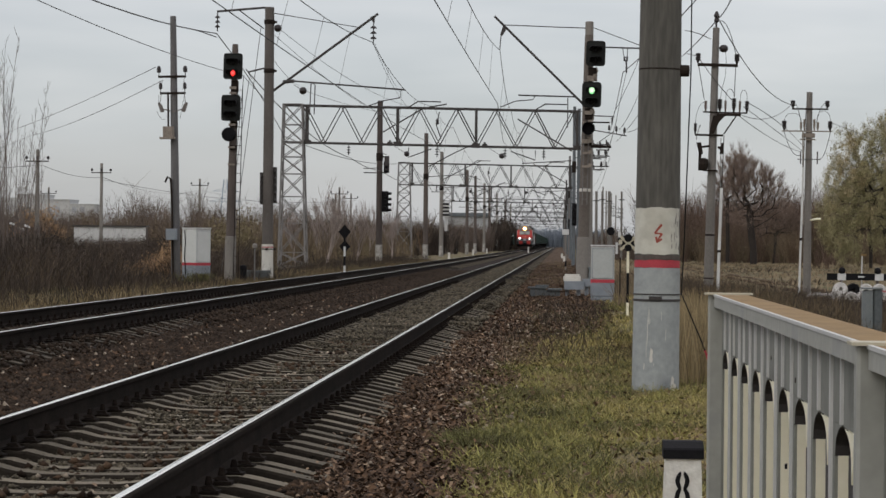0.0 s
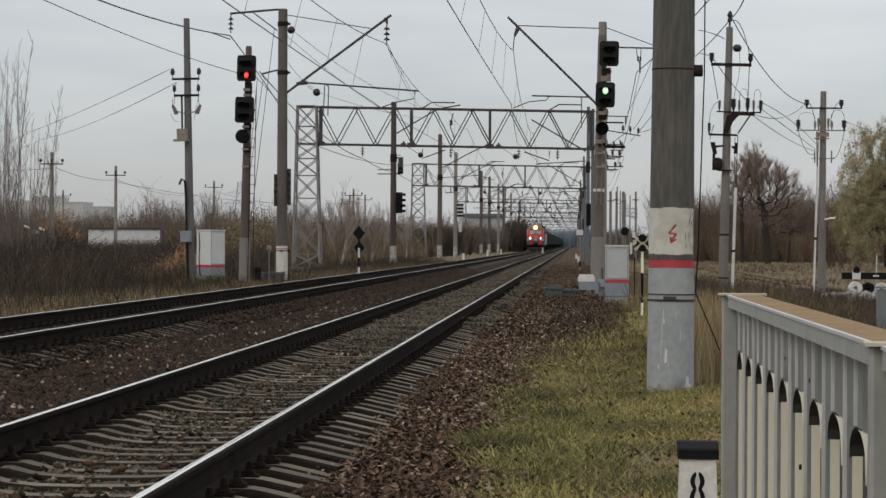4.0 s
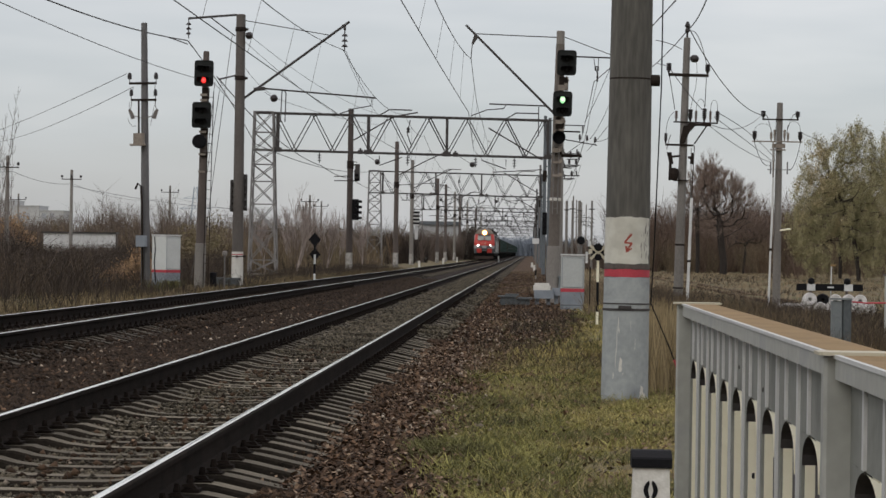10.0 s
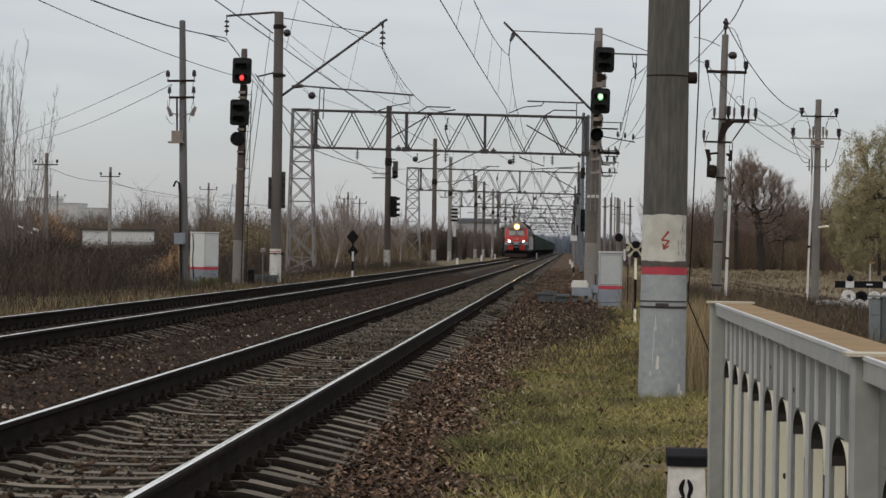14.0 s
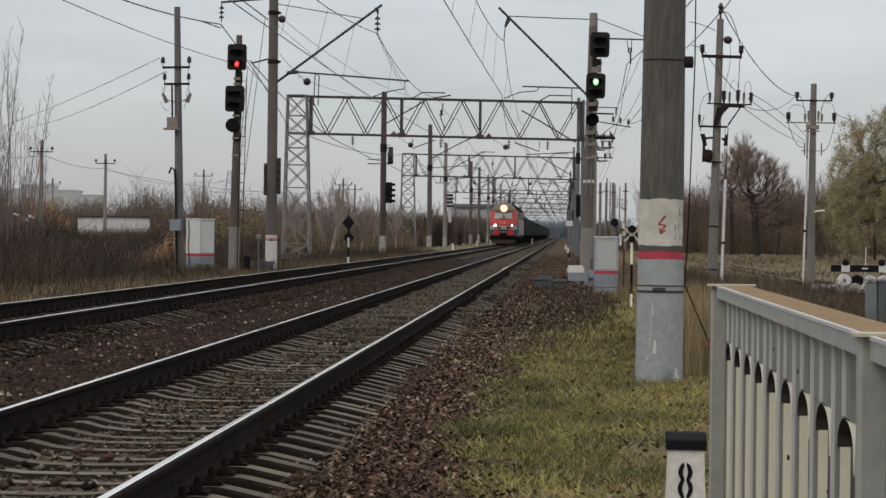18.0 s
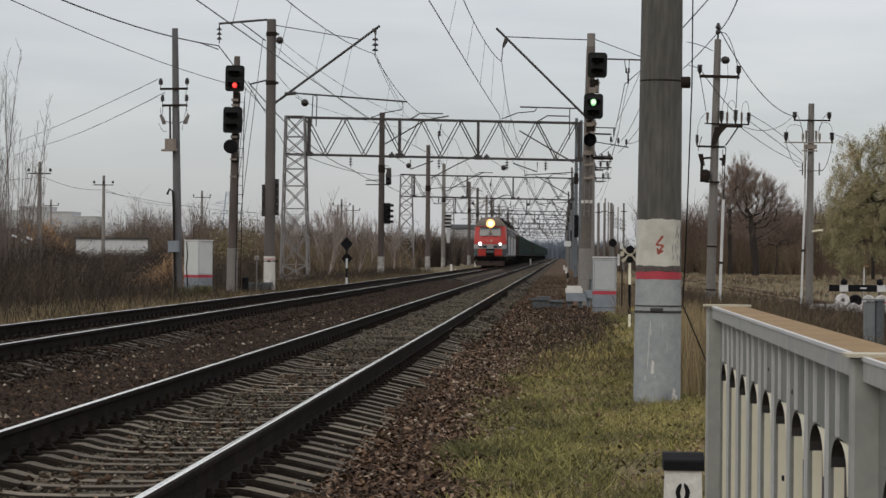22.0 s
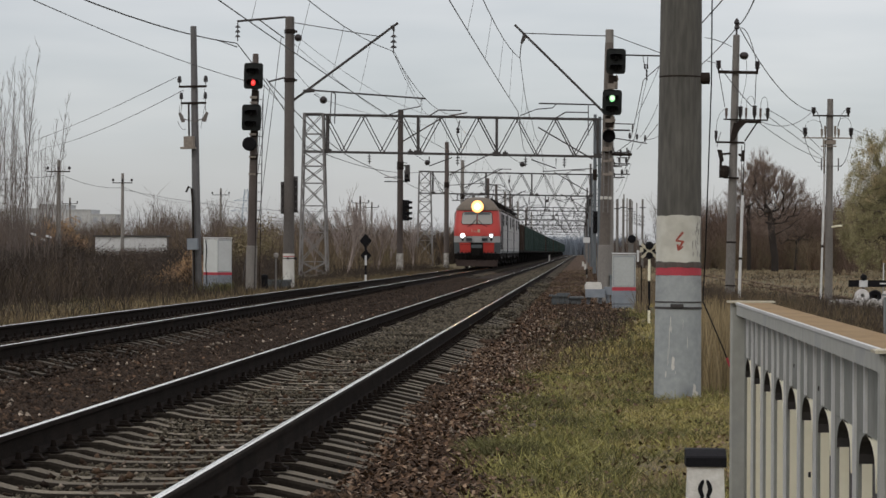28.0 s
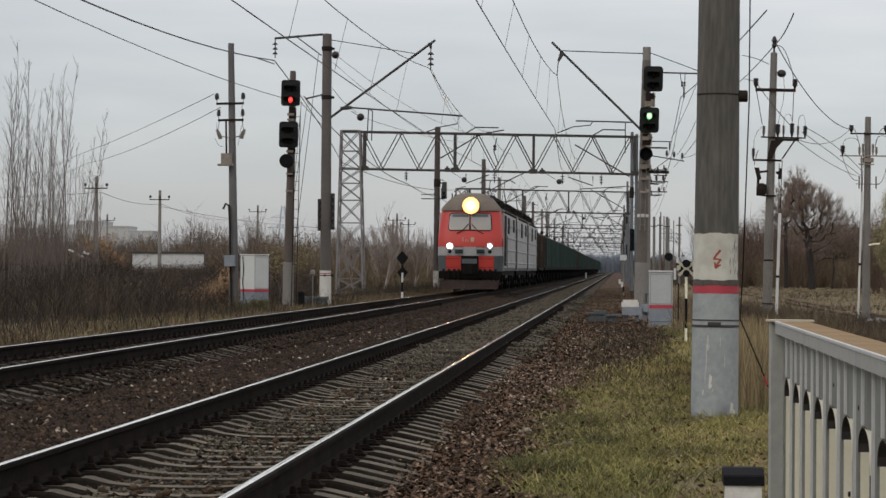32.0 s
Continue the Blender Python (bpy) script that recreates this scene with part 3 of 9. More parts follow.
def clamp_band(t, z, r, hgt=0.1, material=IRON):
    s = Shape().lathe([(r + 0.005, z - hgt / 2), (r + 0.025, z - hgt / 2 + 0.01), (r + 0.025, z + hgt / 2 - 0.01), (r + 0.005, z + hgt / 2)], 14)
    s.box(-0.03, 0.03, -r - 0.09, -r, z - 0.04, z + 0.04)
    s.box(r, r + 0.1, -0.04, 0.04, z - 0.04, z + 0.04)
    return part("clamp_band", s, material, t)


def insulators(a, n, step, r, down=True):
    s = Shape()
    x, y, z = a
    s.tube((x, y, z), (x, y, z - (n + 1) * step), 0.02, n=6)
    for i in range(n):
        zz = z - step * (i + 1)
        s.lathe([(0.03, zz + step * 0.3), (r * 0.6, zz + step * 0.18), (r, zz - step * 0.12), (r * 0.9, zz - step * 0.18), (0.03, zz - step * 0.1)], 10, (x, y, 0))
    return s


def pin_insulator(s, x, z, r=0.055, y=0):
    s.tube((x, y, z), (x, y, z + 0.12), 0.012, n=5)
    s.lathe([(r * 0.6, z + 0.1), (r, z + 0.12), (r * 0.9, z + 0.18), (r * 1.05, z + 0.2), (r * 0.6, z + 0.3), (0.01, z + 0.31)], 8, (x, y, 0))


LATTICE = mat("weathered_lattice_steel", (0.15, 0.146, 0.142), (0.24, 0.233, 0.226), 0.7, 0.2, scale=2, bump=0.1)
MAST_MID = mat("mid_grey_concrete", (0.084, 0.075, 0.068), (0.14, 0.128, 0.116), 0.9, scale=1.6, fine=45, bump=0.25, stretch=(1, 1, 0.35))
# first pair of masts with oblique cantilevers
mast_l = mast((-10.49, 95, -0.1), 9.62, MAST_MID, 0.2, 0.165, 1.12)
for z in (9.1, 7.35):
    clamp_band(mast_l, z, 0.17, 0.16)
part("cantilever", Shape().line([(0.15, 0, 6.63), (3.9, 0, 9.42)], 0.045, 6), STEEL_DARK, mast_l, "oblique tubular cantilever")
part("tie_rod", Shape().line([(0.15, 0, 9.42), (3.2, 0, 8.93)], 0.016, 5), STEEL_DARK, mast_l)
part("suspension_insulator", insulators((3.74, 0, 9.12), 3, 0.19, 0.12), PORCELAIN, mast_l)
part("hanger_plate", Shape().extrude([(3.62, 9.3), (3.78, 9.36), (3.78, 9.1), (3.72, 9.1)], -0.03, 0.03), STEEL_DARK, mast_l)
part("steady_rod", Shape().line([(0.85, 0, 6.99), (4.9, 0, 6.7)], 0.03, 6).line([(4.75, 0, 6.7), (4.72, 0, 6.42), (4.1, 0, 6.3), (3.6, 0, 6.12)], 0.02, 5).line([(0.5, 0, 6.95), (0.9, 0, 6.99)], 0.07, 8), STEEL_DARK, mast_l)
part("side_bracket", Shape().line([(-0.15, 0, 9.62), (-1.9, 0, 9.47)], 0.04, 6).line([(-1.1, 0, 9.52), (-0.2, 0, 8.86)], 0.022, 5), STEEL_DARK, mast_l)
part("side_insulator", insulators((-1.88, 0, 9.44), 3, 0.17, 0.1), PORCELAIN, mast_l)
part("arm", Shape().line([(-0.15, 0, 7.45), (-0.75, 0, 7.3)], 0.03, 6), STEEL_DARK, mast_l)
for p in ((0.33, -0.25, 8.86), (1.25, -0.25, 6.63)):
    part("ball_insulator", Shape().lathe([(0.03, -0.13), (0.11, -0.08), (0.14, 0), (0.11, 0.08), (0.03, 0.13)], 10, p, "y").line([(p[0] - 0.35, p[1] + 0.2, p[2] + 0.22), p], 0.012), PORCELAIN, mast_l)
part("equipment_box", Shape().box(-0.68, 0.1, -0.6, -0.22, -0.25, 0.1, 0.04).box(-0.74, 0.16, -0.64, -0.22, 0.1, 0.19, 0.04).box(-0.85, -0.74, -0.5, -0.25, -0.2, 0.06, 0.03), LOCO_SKIRT, mast_l, "blue-grey trackside equipment box")

mast_r = mast((1.05, 102, -0.3), 9.95, CONCRETE, 0.2, 0.155, 0, "tapered concrete catenary mast with an oblique cantilever")
part("cantilever", Shape().line([(-0.15, 0, 6.74), (-3.64, 0, 10.15)], 0.045, 6), STEEL_DARK, mast_r, "oblique tubular cantilever")
part("tie_rod", Shape().line([(-0.15, 0, 9.72), (-1.25, 0, 9.75), (-3.25, 0, 9.82)], 0.02, 5), STEEL_DARK, mast_r)
part("hanger_plate", Shape().extrude([(-3.3, 9.84), (-3.14, 9.72), (-3.34, 9.4), (-3.42, 9.44)], -0.03, 0.03), STEEL_DARK, mast_r)
part("suspension_insulator", Shape().line([(-3.38, 0, 9.44), (-3.41, 0, 9.15), (-3.43, 0, 8.86)], 0.018, 6), PORCELAIN, mast_r)
part("steady_rod", Shape().line([(-0.5, 0, 7.08), (-2.7, 0, 7.13)], 0.028, 6).line([(-2.05, 0, 7.1), (-2.15, 0, 6.96), (-2.8, 0, 6.9), (-3.4, 0, 6.66)], 0.02, 5).line([(-0.8, 0, 7.05), (-0.8, 0, 5.9)], 0.02, 5), STEEL_DARK, mast_r)
part("field_arm", Shape().line([(0.1, 0, 9.0), (2.2, 0, 8.95)], 0.03, 6).line([(0.12, 0, 9.75), (2.0, 0, 9.05)], 0.016, 5), STEEL_DARK, mast_r)
for x in (1.28, 1.47):
    part("field_insulator", Shape().line([(x, 0, 8.99), (x + (1.43 - x) * 0.25, 0, 8.7), (1.42, 0, 8.36), (1.43, 0, 8.03)], 0.016, 5).lathe([(0.02, 0.1), (0.045, 0.06), (0.03, 0.0), (0.045, -0.06), (0.02, -0.1)], 8, (x + (1.43 - x) * 0.5, 0, 8.55)), PORCELAIN, mast_r)
part("field_insulator", Shape().lathe([(0.02, 8.42), (0.04, 8.38), (0.025, 8.3), (0.04, 8.22), (0.025, 8.14), (0.035, 8.06), (0.02, 8.02)], 8, (1.43, 0, 0)), PORCELAIN, mast_r)
for x0, x1, z0, z1, pins in ((0.12, 0.98, 6.36, 6.34, ()), (0.12, 1.46, 5.82, 5.6, (0.79, 1.07, 1.38)), (0.3, 0.82, 5.05, 5.05, (0.45, 0.75)), (0.12, 0.72, 4.75, 4.77, (0.4, 0.66)), (0.12, 0.62, 4.3, 4.3, (0.5,))):
    arm = part("small_arm", Shape().line([(x0, 0, z0), (x1, 0, z1)], 0.022, 5), STEEL_DARK, mast_r, "small arm with pin insulators")
    for x in pins:
        s = Shape()
        pin_insulator(s, x, z0 + (z1 - z0) * (x - x0) / (x1 - x0), 0.05)
        part("pin_insulator", s, PORCELAIN, arm)
part("drop_insulator", insulators((0.9, 0, 6.34), 3, 0.08, 0.05), PORCELAIN, mast_r)
part("arm_stay", Shape().line([(0.2, 0, 5.2), (0.95, 0, 5.75)], 0.016, 4), STEEL_DARK, mast_r)

# the mast in front, beside the fence
front = mast((0.907, 25, -0.25), 10.2, MAST_GREY, 0.219, 0.15, 0, "sooty concrete mast painted pale blue-grey, red and white below")
R0 = lambda z: shaft_radius(10.2, z, 0.219, 0.15)
wave = lambda a, k: k * (math.sin(a * 3) + 0.7 * math.sin(a * 7 + 1) + 0.5 * math.sin(a * 13 + 2) + 0.35 * math.sin(a * 29))
for name, z0, z1, m, lab, k0, k1 in (("blue_paint", -0.12, 1.17, BLUE_GREY, "chipped pale blue-grey paint", 0, 0.0015), ("red_band", 1.172, 1.243, RED_PAINT, "red painted band with uneven edges", 0.0015, 0.003),
                                     ("bare_band", 1.25, 1.287, CONCRETE_DARK, "bare dark concrete band", 0, 0.004), ("white_patch", 1.297, 1.73, CREAM_WASH, "flaking cream-white patch", 0.0035, 0.0045)):
    n = 60
    s = Shape()
    whole = name != "white_patch"
    b0, b1 = (0, 2 * math.pi) if whole else (radians(-205), radians(-22))
    for i in range(n):
        a0, a1 = b0 + (b1 - b0) * i / n, b0 + (b1 - b0) * (i + 1) / n
        for j in range(1 if whole else 8):
            q = []
            for a, f in ((a0, j), (a1, j), (a1, j + 1), (a0, j + 1)):
                f = f / (1 if whole else 8)
                z = (z0 + wave(a + 1, k0)) * (1 - f) + (z1 + wave(a, k1)) * f
                if not whole and i in (0, n - 1):
                    a += 0.05 * math.sin(z * 31) + 0.03 * math.sin(z * 77) if (a == a1) == (i == n - 1) else 0.0
                r = R0(z) + 0.003
                q.append((r * math.cos(a), r * math.sin(a), z))
            s.add(q, [(0, 1, 2, 3)])
    part(name, s, m, front, lab, True)
flake = random.Random(5)
for i in range(26):
    a, z = radians(-24 - abs(flake.gauss(0, 14))), flake.uniform(1.36, 1.68)
    k, r = flake.uniform(0.006, 0.016), R0(1.5) + 0.0045
    part("flaked_spot", Shape().add([(r * math.cos(a + k * u * 2), r * math.sin(a + k * u * 2), z + k * v * flake.uniform(1.5, 3.0)) for u, v in ((-1, -0.4), (-0.2, -1), (0.9, -0.6), (1, 0.5), (0.2, 1.1), (-0.8, 0.7))], [(0, 1, 2, 3, 4, 5)]), FLAKED if i % 4 else CONCRETE, front, "greyed spot where the wash has flaked")
part("clamp_band", Shape().lathe([(R0(0.9), 0.855), (R0(0.9) + 0.012, 0.858), (R0(0.9) + 0.012, 0.876), (R0(0.9), 0.88)], 24).lathe([(R0(0.9), 0.916), (R0(0.9) + 0.012, 0.918), (R0(0.9) + 0.012, 0.927), (R0(0.9), 0.93)], 24).box(-0.08, 0.04, -R0(0.9) - 0.025, -R0(0.9) + 0.02, 0.875, 0.905), STEEL_DARK, front, "dark steel clamp band", True)
part("joint_ring", Shape().lathe([(R0(3.03), 3.024), (R0(3.03) + 0.003, 3.027), (R0(3.03) + 0.003, 3.035), (R0(3.03), 3.038)], 24), IRON, front)
part("side_stub", Shape().lathe([(0.05, 0.15), (0.055, 0.17), (0.055, 0.27), (0.04, 0.275)], 12, (0, -0.02, 3.02), "x"), IRON, front, "dark iron stub")
part("down_cable", Shape().line([(0.27, 0.0, 9.5), (0.29, 0, 3.0), (0.25, 0, 1.4), (0.23, 0, 0.93), (0.42, 0.0, 0.5), (0.5, 0.05, 0.3)], 0.0065, 5), BLACK_PAINT, front, "black cable")
part("cable_sleeve", Shape().line([(0.46, 0.02, 0.4), (0.48, 0.04, 0.35), (0.49, 0.04, 0.32)], 0.011, 6), RED_PAINT, front, "red cable sleeve")
for a, z, w, h in ((-1.89, 0.36, 0.04, 0.13), (-0.95, 0.1, 0.06, 0.13), (-1.95, 0.72, 0.01, 0.16), (-1.86, 0.31, 0.035, 0.05), (-2.0, 0.58, 0.008, 0.3), (-2.04, 0.42, 0.006, 0.2), (-1.9, 0.67, 0.008, 0.06), (-1.2, 0.55, 0.006, 0.12), (-2.15, 0.25, 0.014, 0.06), (-0.85, 0.05, 0.07, 0.1), (-1.7, 0.27, 0.006, 0.03), (-1.4, 0.72, 0.005, 0.1)):
    r = R0(z) + 0.0045
    part("paint_chip", Shape().add([(r * math.cos(b), r * math.sin(b), q) for b, q in ((a, z - h / 2), (a + w * 3, z - h * 0.35), (a + w * 4, z + h * 0.3), (a + w * 1.5, z + h / 2))], [(0, 1, 2, 3)]), WHITEWASH, front, "bare pale chip")
part("ground_strip", Shape().line([(-0.02 + R0(0.5), -0.06, 0.9), (0.0 + R0(0.4) - 0.03, -0.09, 0.1)], 0.006), IRON, front)


def bolt_sign():
    s = Shape()
    ink = [((0.03, 0.085), (-0.034, 0.004), 0.023), ((-0.036, 0.004), (0.036, -0.002), 0.019), ((0.034, 0.0), (-0.012, -0.07), 0.022), ((-0.02, -0.03), (-0.014, -0.084), 0.02), ((-0.018, -0.082), (0.034, -0.05), 0.022)]
    for (xa, za), (xb, zb), w in ink:
        d = math.hypot(xb - xa, zb - za)
        ux, uz = (zb - za) / d * w / 2, -(xb - xa) / d * w / 2
        ring = [(x, -math.sqrt((R0(1.5) + h) ** 2 - x * x), z + 1.49) for h in (0.0062, 0.002) for x, z in ((xa + ux, za + uz), (xb + ux * 0.7, zb + uz * 0.7), (xb - ux * 0.7, zb - uz * 0.7), (xa - ux, za - uz))]
        s.add(ring, [(0, 1, 2, 3), (0, 1, 5, 4), (1, 2, 6, 5), (2, 3, 7, 6), (3, 0, 4, 7)])
    part("lightning_bolt", s, BOLT_RED, front, "red-brown lightning bolt arrow")


bolt_sign()

# further masts down the line
MAST_BROWN = mat("soot_brown_concrete", (0.05, 0.041, 0.037), (0.088, 0.073, 0.066), 0.9, scale=1.6, fine=45, bump=0.2, stretch=(1, 1, 0.35))
far_l = [mast((x, y, -0.12), 10.1, m, 0.21, 0.165, f) for x, y, m, f in ((-11.33, 166, MAST_BROWN, 1.1), (-10.9, 215, CONCRETE_DARK, 1.1), (-11.55, 258, CONCRETE, 0.95), (-11.3, 322, CONCRETE_DARK, 1.2), (-11.2, 350, CONCRETE_DARK, 1.2), (-11.2, 392, CONCRETE, 1.2), (-11.2, 420, CONCRETE_DARK, 1.3), (-11.2, 470, CONCRETE, 1.6), (-11.2, 540, CONCRETE_DARK, 1.6), (-11.2, 600, CONCRETE, 1.6))]
far_r = [mast((x, y, -0.3), 10.1, m, 0.12, 0.1, 0) for x, y, m in ((0.85, 168, STEEL_BLUE), (0.9, 262, STEEL_GREY), (0.8, 360, STEEL_DARK), (0.8, 470, STEEL_GREY), (6.4, 400, CONCRETE), (7.4, 430, CONCRETE), (8.6, 450, CONCRETE), (9.8, 470, CONCRETE))]
for i, m in enumerate(far_l):
    if i == 0:
        part("cantilever", Shape().line([(0.2, -0.2, 8.14), (2.55, -0.2, 9.55), (3.12, -0.2, 9.73), (4.18, -0.2, 9.92)], 0.045, 5), STEEL_DARK, m, "slanting cantilever")
        part("insulator_box", Shape().box(0.32, 0.62, -0.35, -0.15, 5.75, 6.65, 0.04).line([(0.1, -0.2, 6.8), (0.45, -0.25, 6.75)], 0.03).line([(-1.0, -0.2, 5.85), (0.0, -0.2, 5.9)], 0.035), STEEL_DARK, m)
    elif i % 2 == 0 or i == 1:
        part("cantilever", Shape().line([(0.15, 0, 7.4), (2.4, 0, 8.6), (3.9, 0, 9.3)], 0.045, 5), STEEL_DARK, m)
        part("steady_rod", Shape().line([(0.15, 0, 6.6), (3.2, 0, 6.8), (4.4, 0, 6.4)], 0.03, 5), STEEL_DARK, m)
    part("cross_arm", Shape().line([(-1.0, 0, 5.6 + 0.3 * (i % 3)), (0.5, 0, 5.6 + 0.3 * (i % 3))], 0.035, 5), STEEL_DARK, m)
    clamp_band(m, 6.6, 0.19, 0.5)
for i, m in enumerate(far_r):
    for z in (7.6, 6.9, 6.2):
        part("cross_arm", Shape().line([(0.1, 0, z), (1.7 - 0.2 * (i % 2), 0, z - 0.08)], 0.035, 5).box(1.2, 1.28, -0.04, 0.04, z - 0.06, z + 0.22).box(0.7, 0.78, -0.04, 0.04, z - 0.04, z + 0.22), STEEL_DARK, m)
    if i < 4:
        part("cantilever", Shape().line([(-0.15, 0, 7.3), (-3.6, 0, 9.3)], 0.045, 5).line([(-0.15, 0, 6.7), (-3.3, 0, 6.5)], 0.03, 5), STEEL_DARK, m)
        clamp_band(m, 6.3, 0.11, 0.7)


def light_box(t, x, z, n, w, h, material=BLACK_PAINT, y=-0.25):
    """A column of hooded lamps seen from behind or aside."""
    hd = part("signal_head", Shape().box(x - w / 2, x + w / 2, y - 0.06, y + 0.06, z, z + h, 0.02), material, t, "black signal head")
    for i in range(n):
        zz = z + h * (i + 0.5) / n
        part("hood", Shape().lathe([(w * 0.3, -0.25), (w * 0.33, 0.0), (w * 0.2, 0.01)], 10, (x, y - 0.06, zz), "y"), material, hd)


light_box(mast_l, -0.24, 2.55, 5, 0.13, 1.15, STEEL_DARK, y=0.1)
light_box(mast_l, 0.24, 2.6, 5, 0.13, 1.3, STEEL_DARK, y=0.1)
clamp_band(mast_l, 0.95, 0.19, 0.05)
part("red_line", Shape().lathe([(0.204, 1.0), (0.209, 1.005), (0.209, 1.035), (0.204, 1.04)], 16), RED_PAINT, mast_l, "thin red painted line")
light_box(far_l[0], 0.38, 3.15, 3, 0.42, 1.3)
light_box(far_l[0], 0.45, 5.6, 1, 0.35, 0.7)
for i in range(4):
    part("side_hood", Shape().prism([(0.6, -0.36), (0.78, -0.34), (0.78, -0.2), (0.6, -0.16)], 3.2 + 0.34 * i, 3.36 + 0.34 * i), BLACK_PAINT, far_l[0], "black lamp hood")
light_box(far_r[0], 0.12, 2.6, 3, 0.45, 1.4)
for i in range(3):
    part("side_hood", Shape().prism([(0.34, -0.36), (0.56, -0.34), (0.56, -0.2), (0.34, -0.16)], 2.7 + 0.45 * i, 2.92 + 0.45 * i), BLACK_PAINT, far_r[0], "black lamp hood")
light_box(far_r[1], 0.12, 2.3, 3, 0.45, 1.6)
striped = part("striped_board", Shape().box(0.18, 0.76, -0.3, -0.26, 3.76, 5.2), PANEL_WHITE, far_l[2], "white board with black bars")
for i in range(4):
    part("black_bar", Shape().box(0.16, 0.78, -0.36, -0.305, 3.88 + 0.35 * i, 4.06 + 0.35 * i), BLACK_PAINT, striped)
part("board_tail", Shape().box(0.32, 0.62, -0.29, -0.26, 2.4, 3.75), PANEL_FAR, far_l[2], "pale lower board in a haze-tinted white")


def gantry(y, z_low=6.1, z_top=8.16, x0=-14.7, x1=0.95, step=2.03, slope=0.0145):
    t = thing("catenary_gantry", "steel truss gantry on a lattice tower spanning the tracks", "railway gantry", (0, y, 0), group="catenary gantries")
    up = lambda x: slope * (x1 - x)           # the beam falls slightly towards the field side
    for d in (-0.35, 0.35):
        for z in (z_top - 0.1, z_low):
            part("chord", Shape().add([(x, yy, z + h + up(x)) for x in (x0, x1) for yy, h in ((d - 0.05, 0), (d + 0.05, 0), (d + 0.05, 0.1), (d - 0.05, 0.1))],
                                      [(0, 1, 2, 3), (4, 5, 6, 7), (0, 1, 5, 4), (1, 2, 6, 5), (2, 3, 7, 6), (3, 0, 4, 7)]), STEEL_DARK, t)
        x, k = x0 + 1.07 + (0.14 if d > 0 else 0.0), 0
        while x < x1 - 0.2:
            e = min(x + step / 2, x1)
            part("web_diagonal", Shape().tube((x, d, (z_top - 0.05 if k % 2 == 0 else z_low + 0.1) + up(x)), (e, d, (z_low + 0.1 if k % 2 == 0 else z_top - 0.05) + up(e)), 0.045 if k % 4 == 0 and k > 6 else 0.034, n=4), STEEL_DARK, t)
            x, k = e, k + 1
        for x in (-8.62, -4.47, x1 - 0.1, x0 + 1.28):
            part("web_post", Shape().box(x - 0.06, x + 0.06, d - 0.04, d + 0.04, z_low + 0.1 + up(x), z_top - 0.1 + up(x)), STEEL_DARK, t)
            part("gusset", Shape().box(x - 0.2, x + 0.2, d - 0.056, d - 0.051, z_low - 0.02 + up(x), z_low + 0.2 + up(x)), STEEL_DARK, t)
    cross = Shape()
    for i in range(16):
        x = x0 + 0.3 + i
        cross.box(x - 0.03, x + 0.03, -0.3, 0.3, z_top - 0.08 + up(x), z_top - 0.02 + up(x)).box(x - 0.03, x + 0.03, -0.3, 0.3, z_low + 0.02 + up(x), z_low + 0.08 + up(x))
        cross.tube((x, -0.3, z_top - 0.05 + up(x)), (x + 1, 0.3, z_top - 0.05 + up(x)), 0.025, n=4)
    part("cross_tie", cross, STEEL_DARK, t)
    tower = part("lattice_tower", Shape().box(x0 - 0.1, x0 + 1.4, -0.8, 0.8, -0.5, -0.15), CONCRETE, t, "lattice steel tower")
    top, bot = [(x0 + 0.05, -0.4), (x0 + 1.05, -0.4), (x0 + 1.05, 0.4), (x0 + 0.05, 0.4)], [(x0 - 0.12, -0.7), (x0 + 1.3, -0.7), (x0 + 1.3, 0.7), (x0 - 0.12, 0.7)]
    head = z_top + up(x0)
    zs = [-0.15, 0.55, 2.1, 3.5, 4.7, 5.6, 6.35, 7.3, head]
    at = lambda k, z: Vector((*[b + (a - b) * (z + 0.15) / (head + 0.15) for a, b in zip(top[k], bot[k])], z))
    for k in range(4):
        part("tower_leg", Shape().tube(at(k, -0.15), at(k, head), 0.06, n=4), LATTICE, tower)
        brace = Shape()
        for a, b in zip(zs, zs[1:]):
            j = (k + 1) % 4
            brace.tube(at(k, a), at(j, b), 0.03, n=4).tube(at(j, a), at(k, b), 0.03, n=4).tube(at(k, b), at(j, b), 0.03, n=4)
        part("tower_brace", brace, LATTICE, tower)
    part("end_post", Shape().lathe([(0.1, -0.5), (0.1, 0), (0.085, z_top + 0.1)], 10, (x1, 0, 0)), STEEL_BLUE, t)
    for z in (5.2, 5.75, 6.35):
        part("field_arm", Shape().box(x1 + 0.08, x1 + 1.6, -0.04, 0.04, z, z + 0.06).box(x1 + 0.7, x1 + 0.77, -0.04, 0.04, z + 0.06, z + 0.28).box(x1 + 1.4, x1 + 1.47, -0.04, 0.04, z + 0.06, z + 0.28), STEEL_DARK, t)
    for x in (-11.2, XL + 0.3, XN - 0.2, -0.9):
        part("drop_insulator", insulators((x, 0, z_low + up(x)), 3, 0.14, 0.11), PORCELAIN, t)
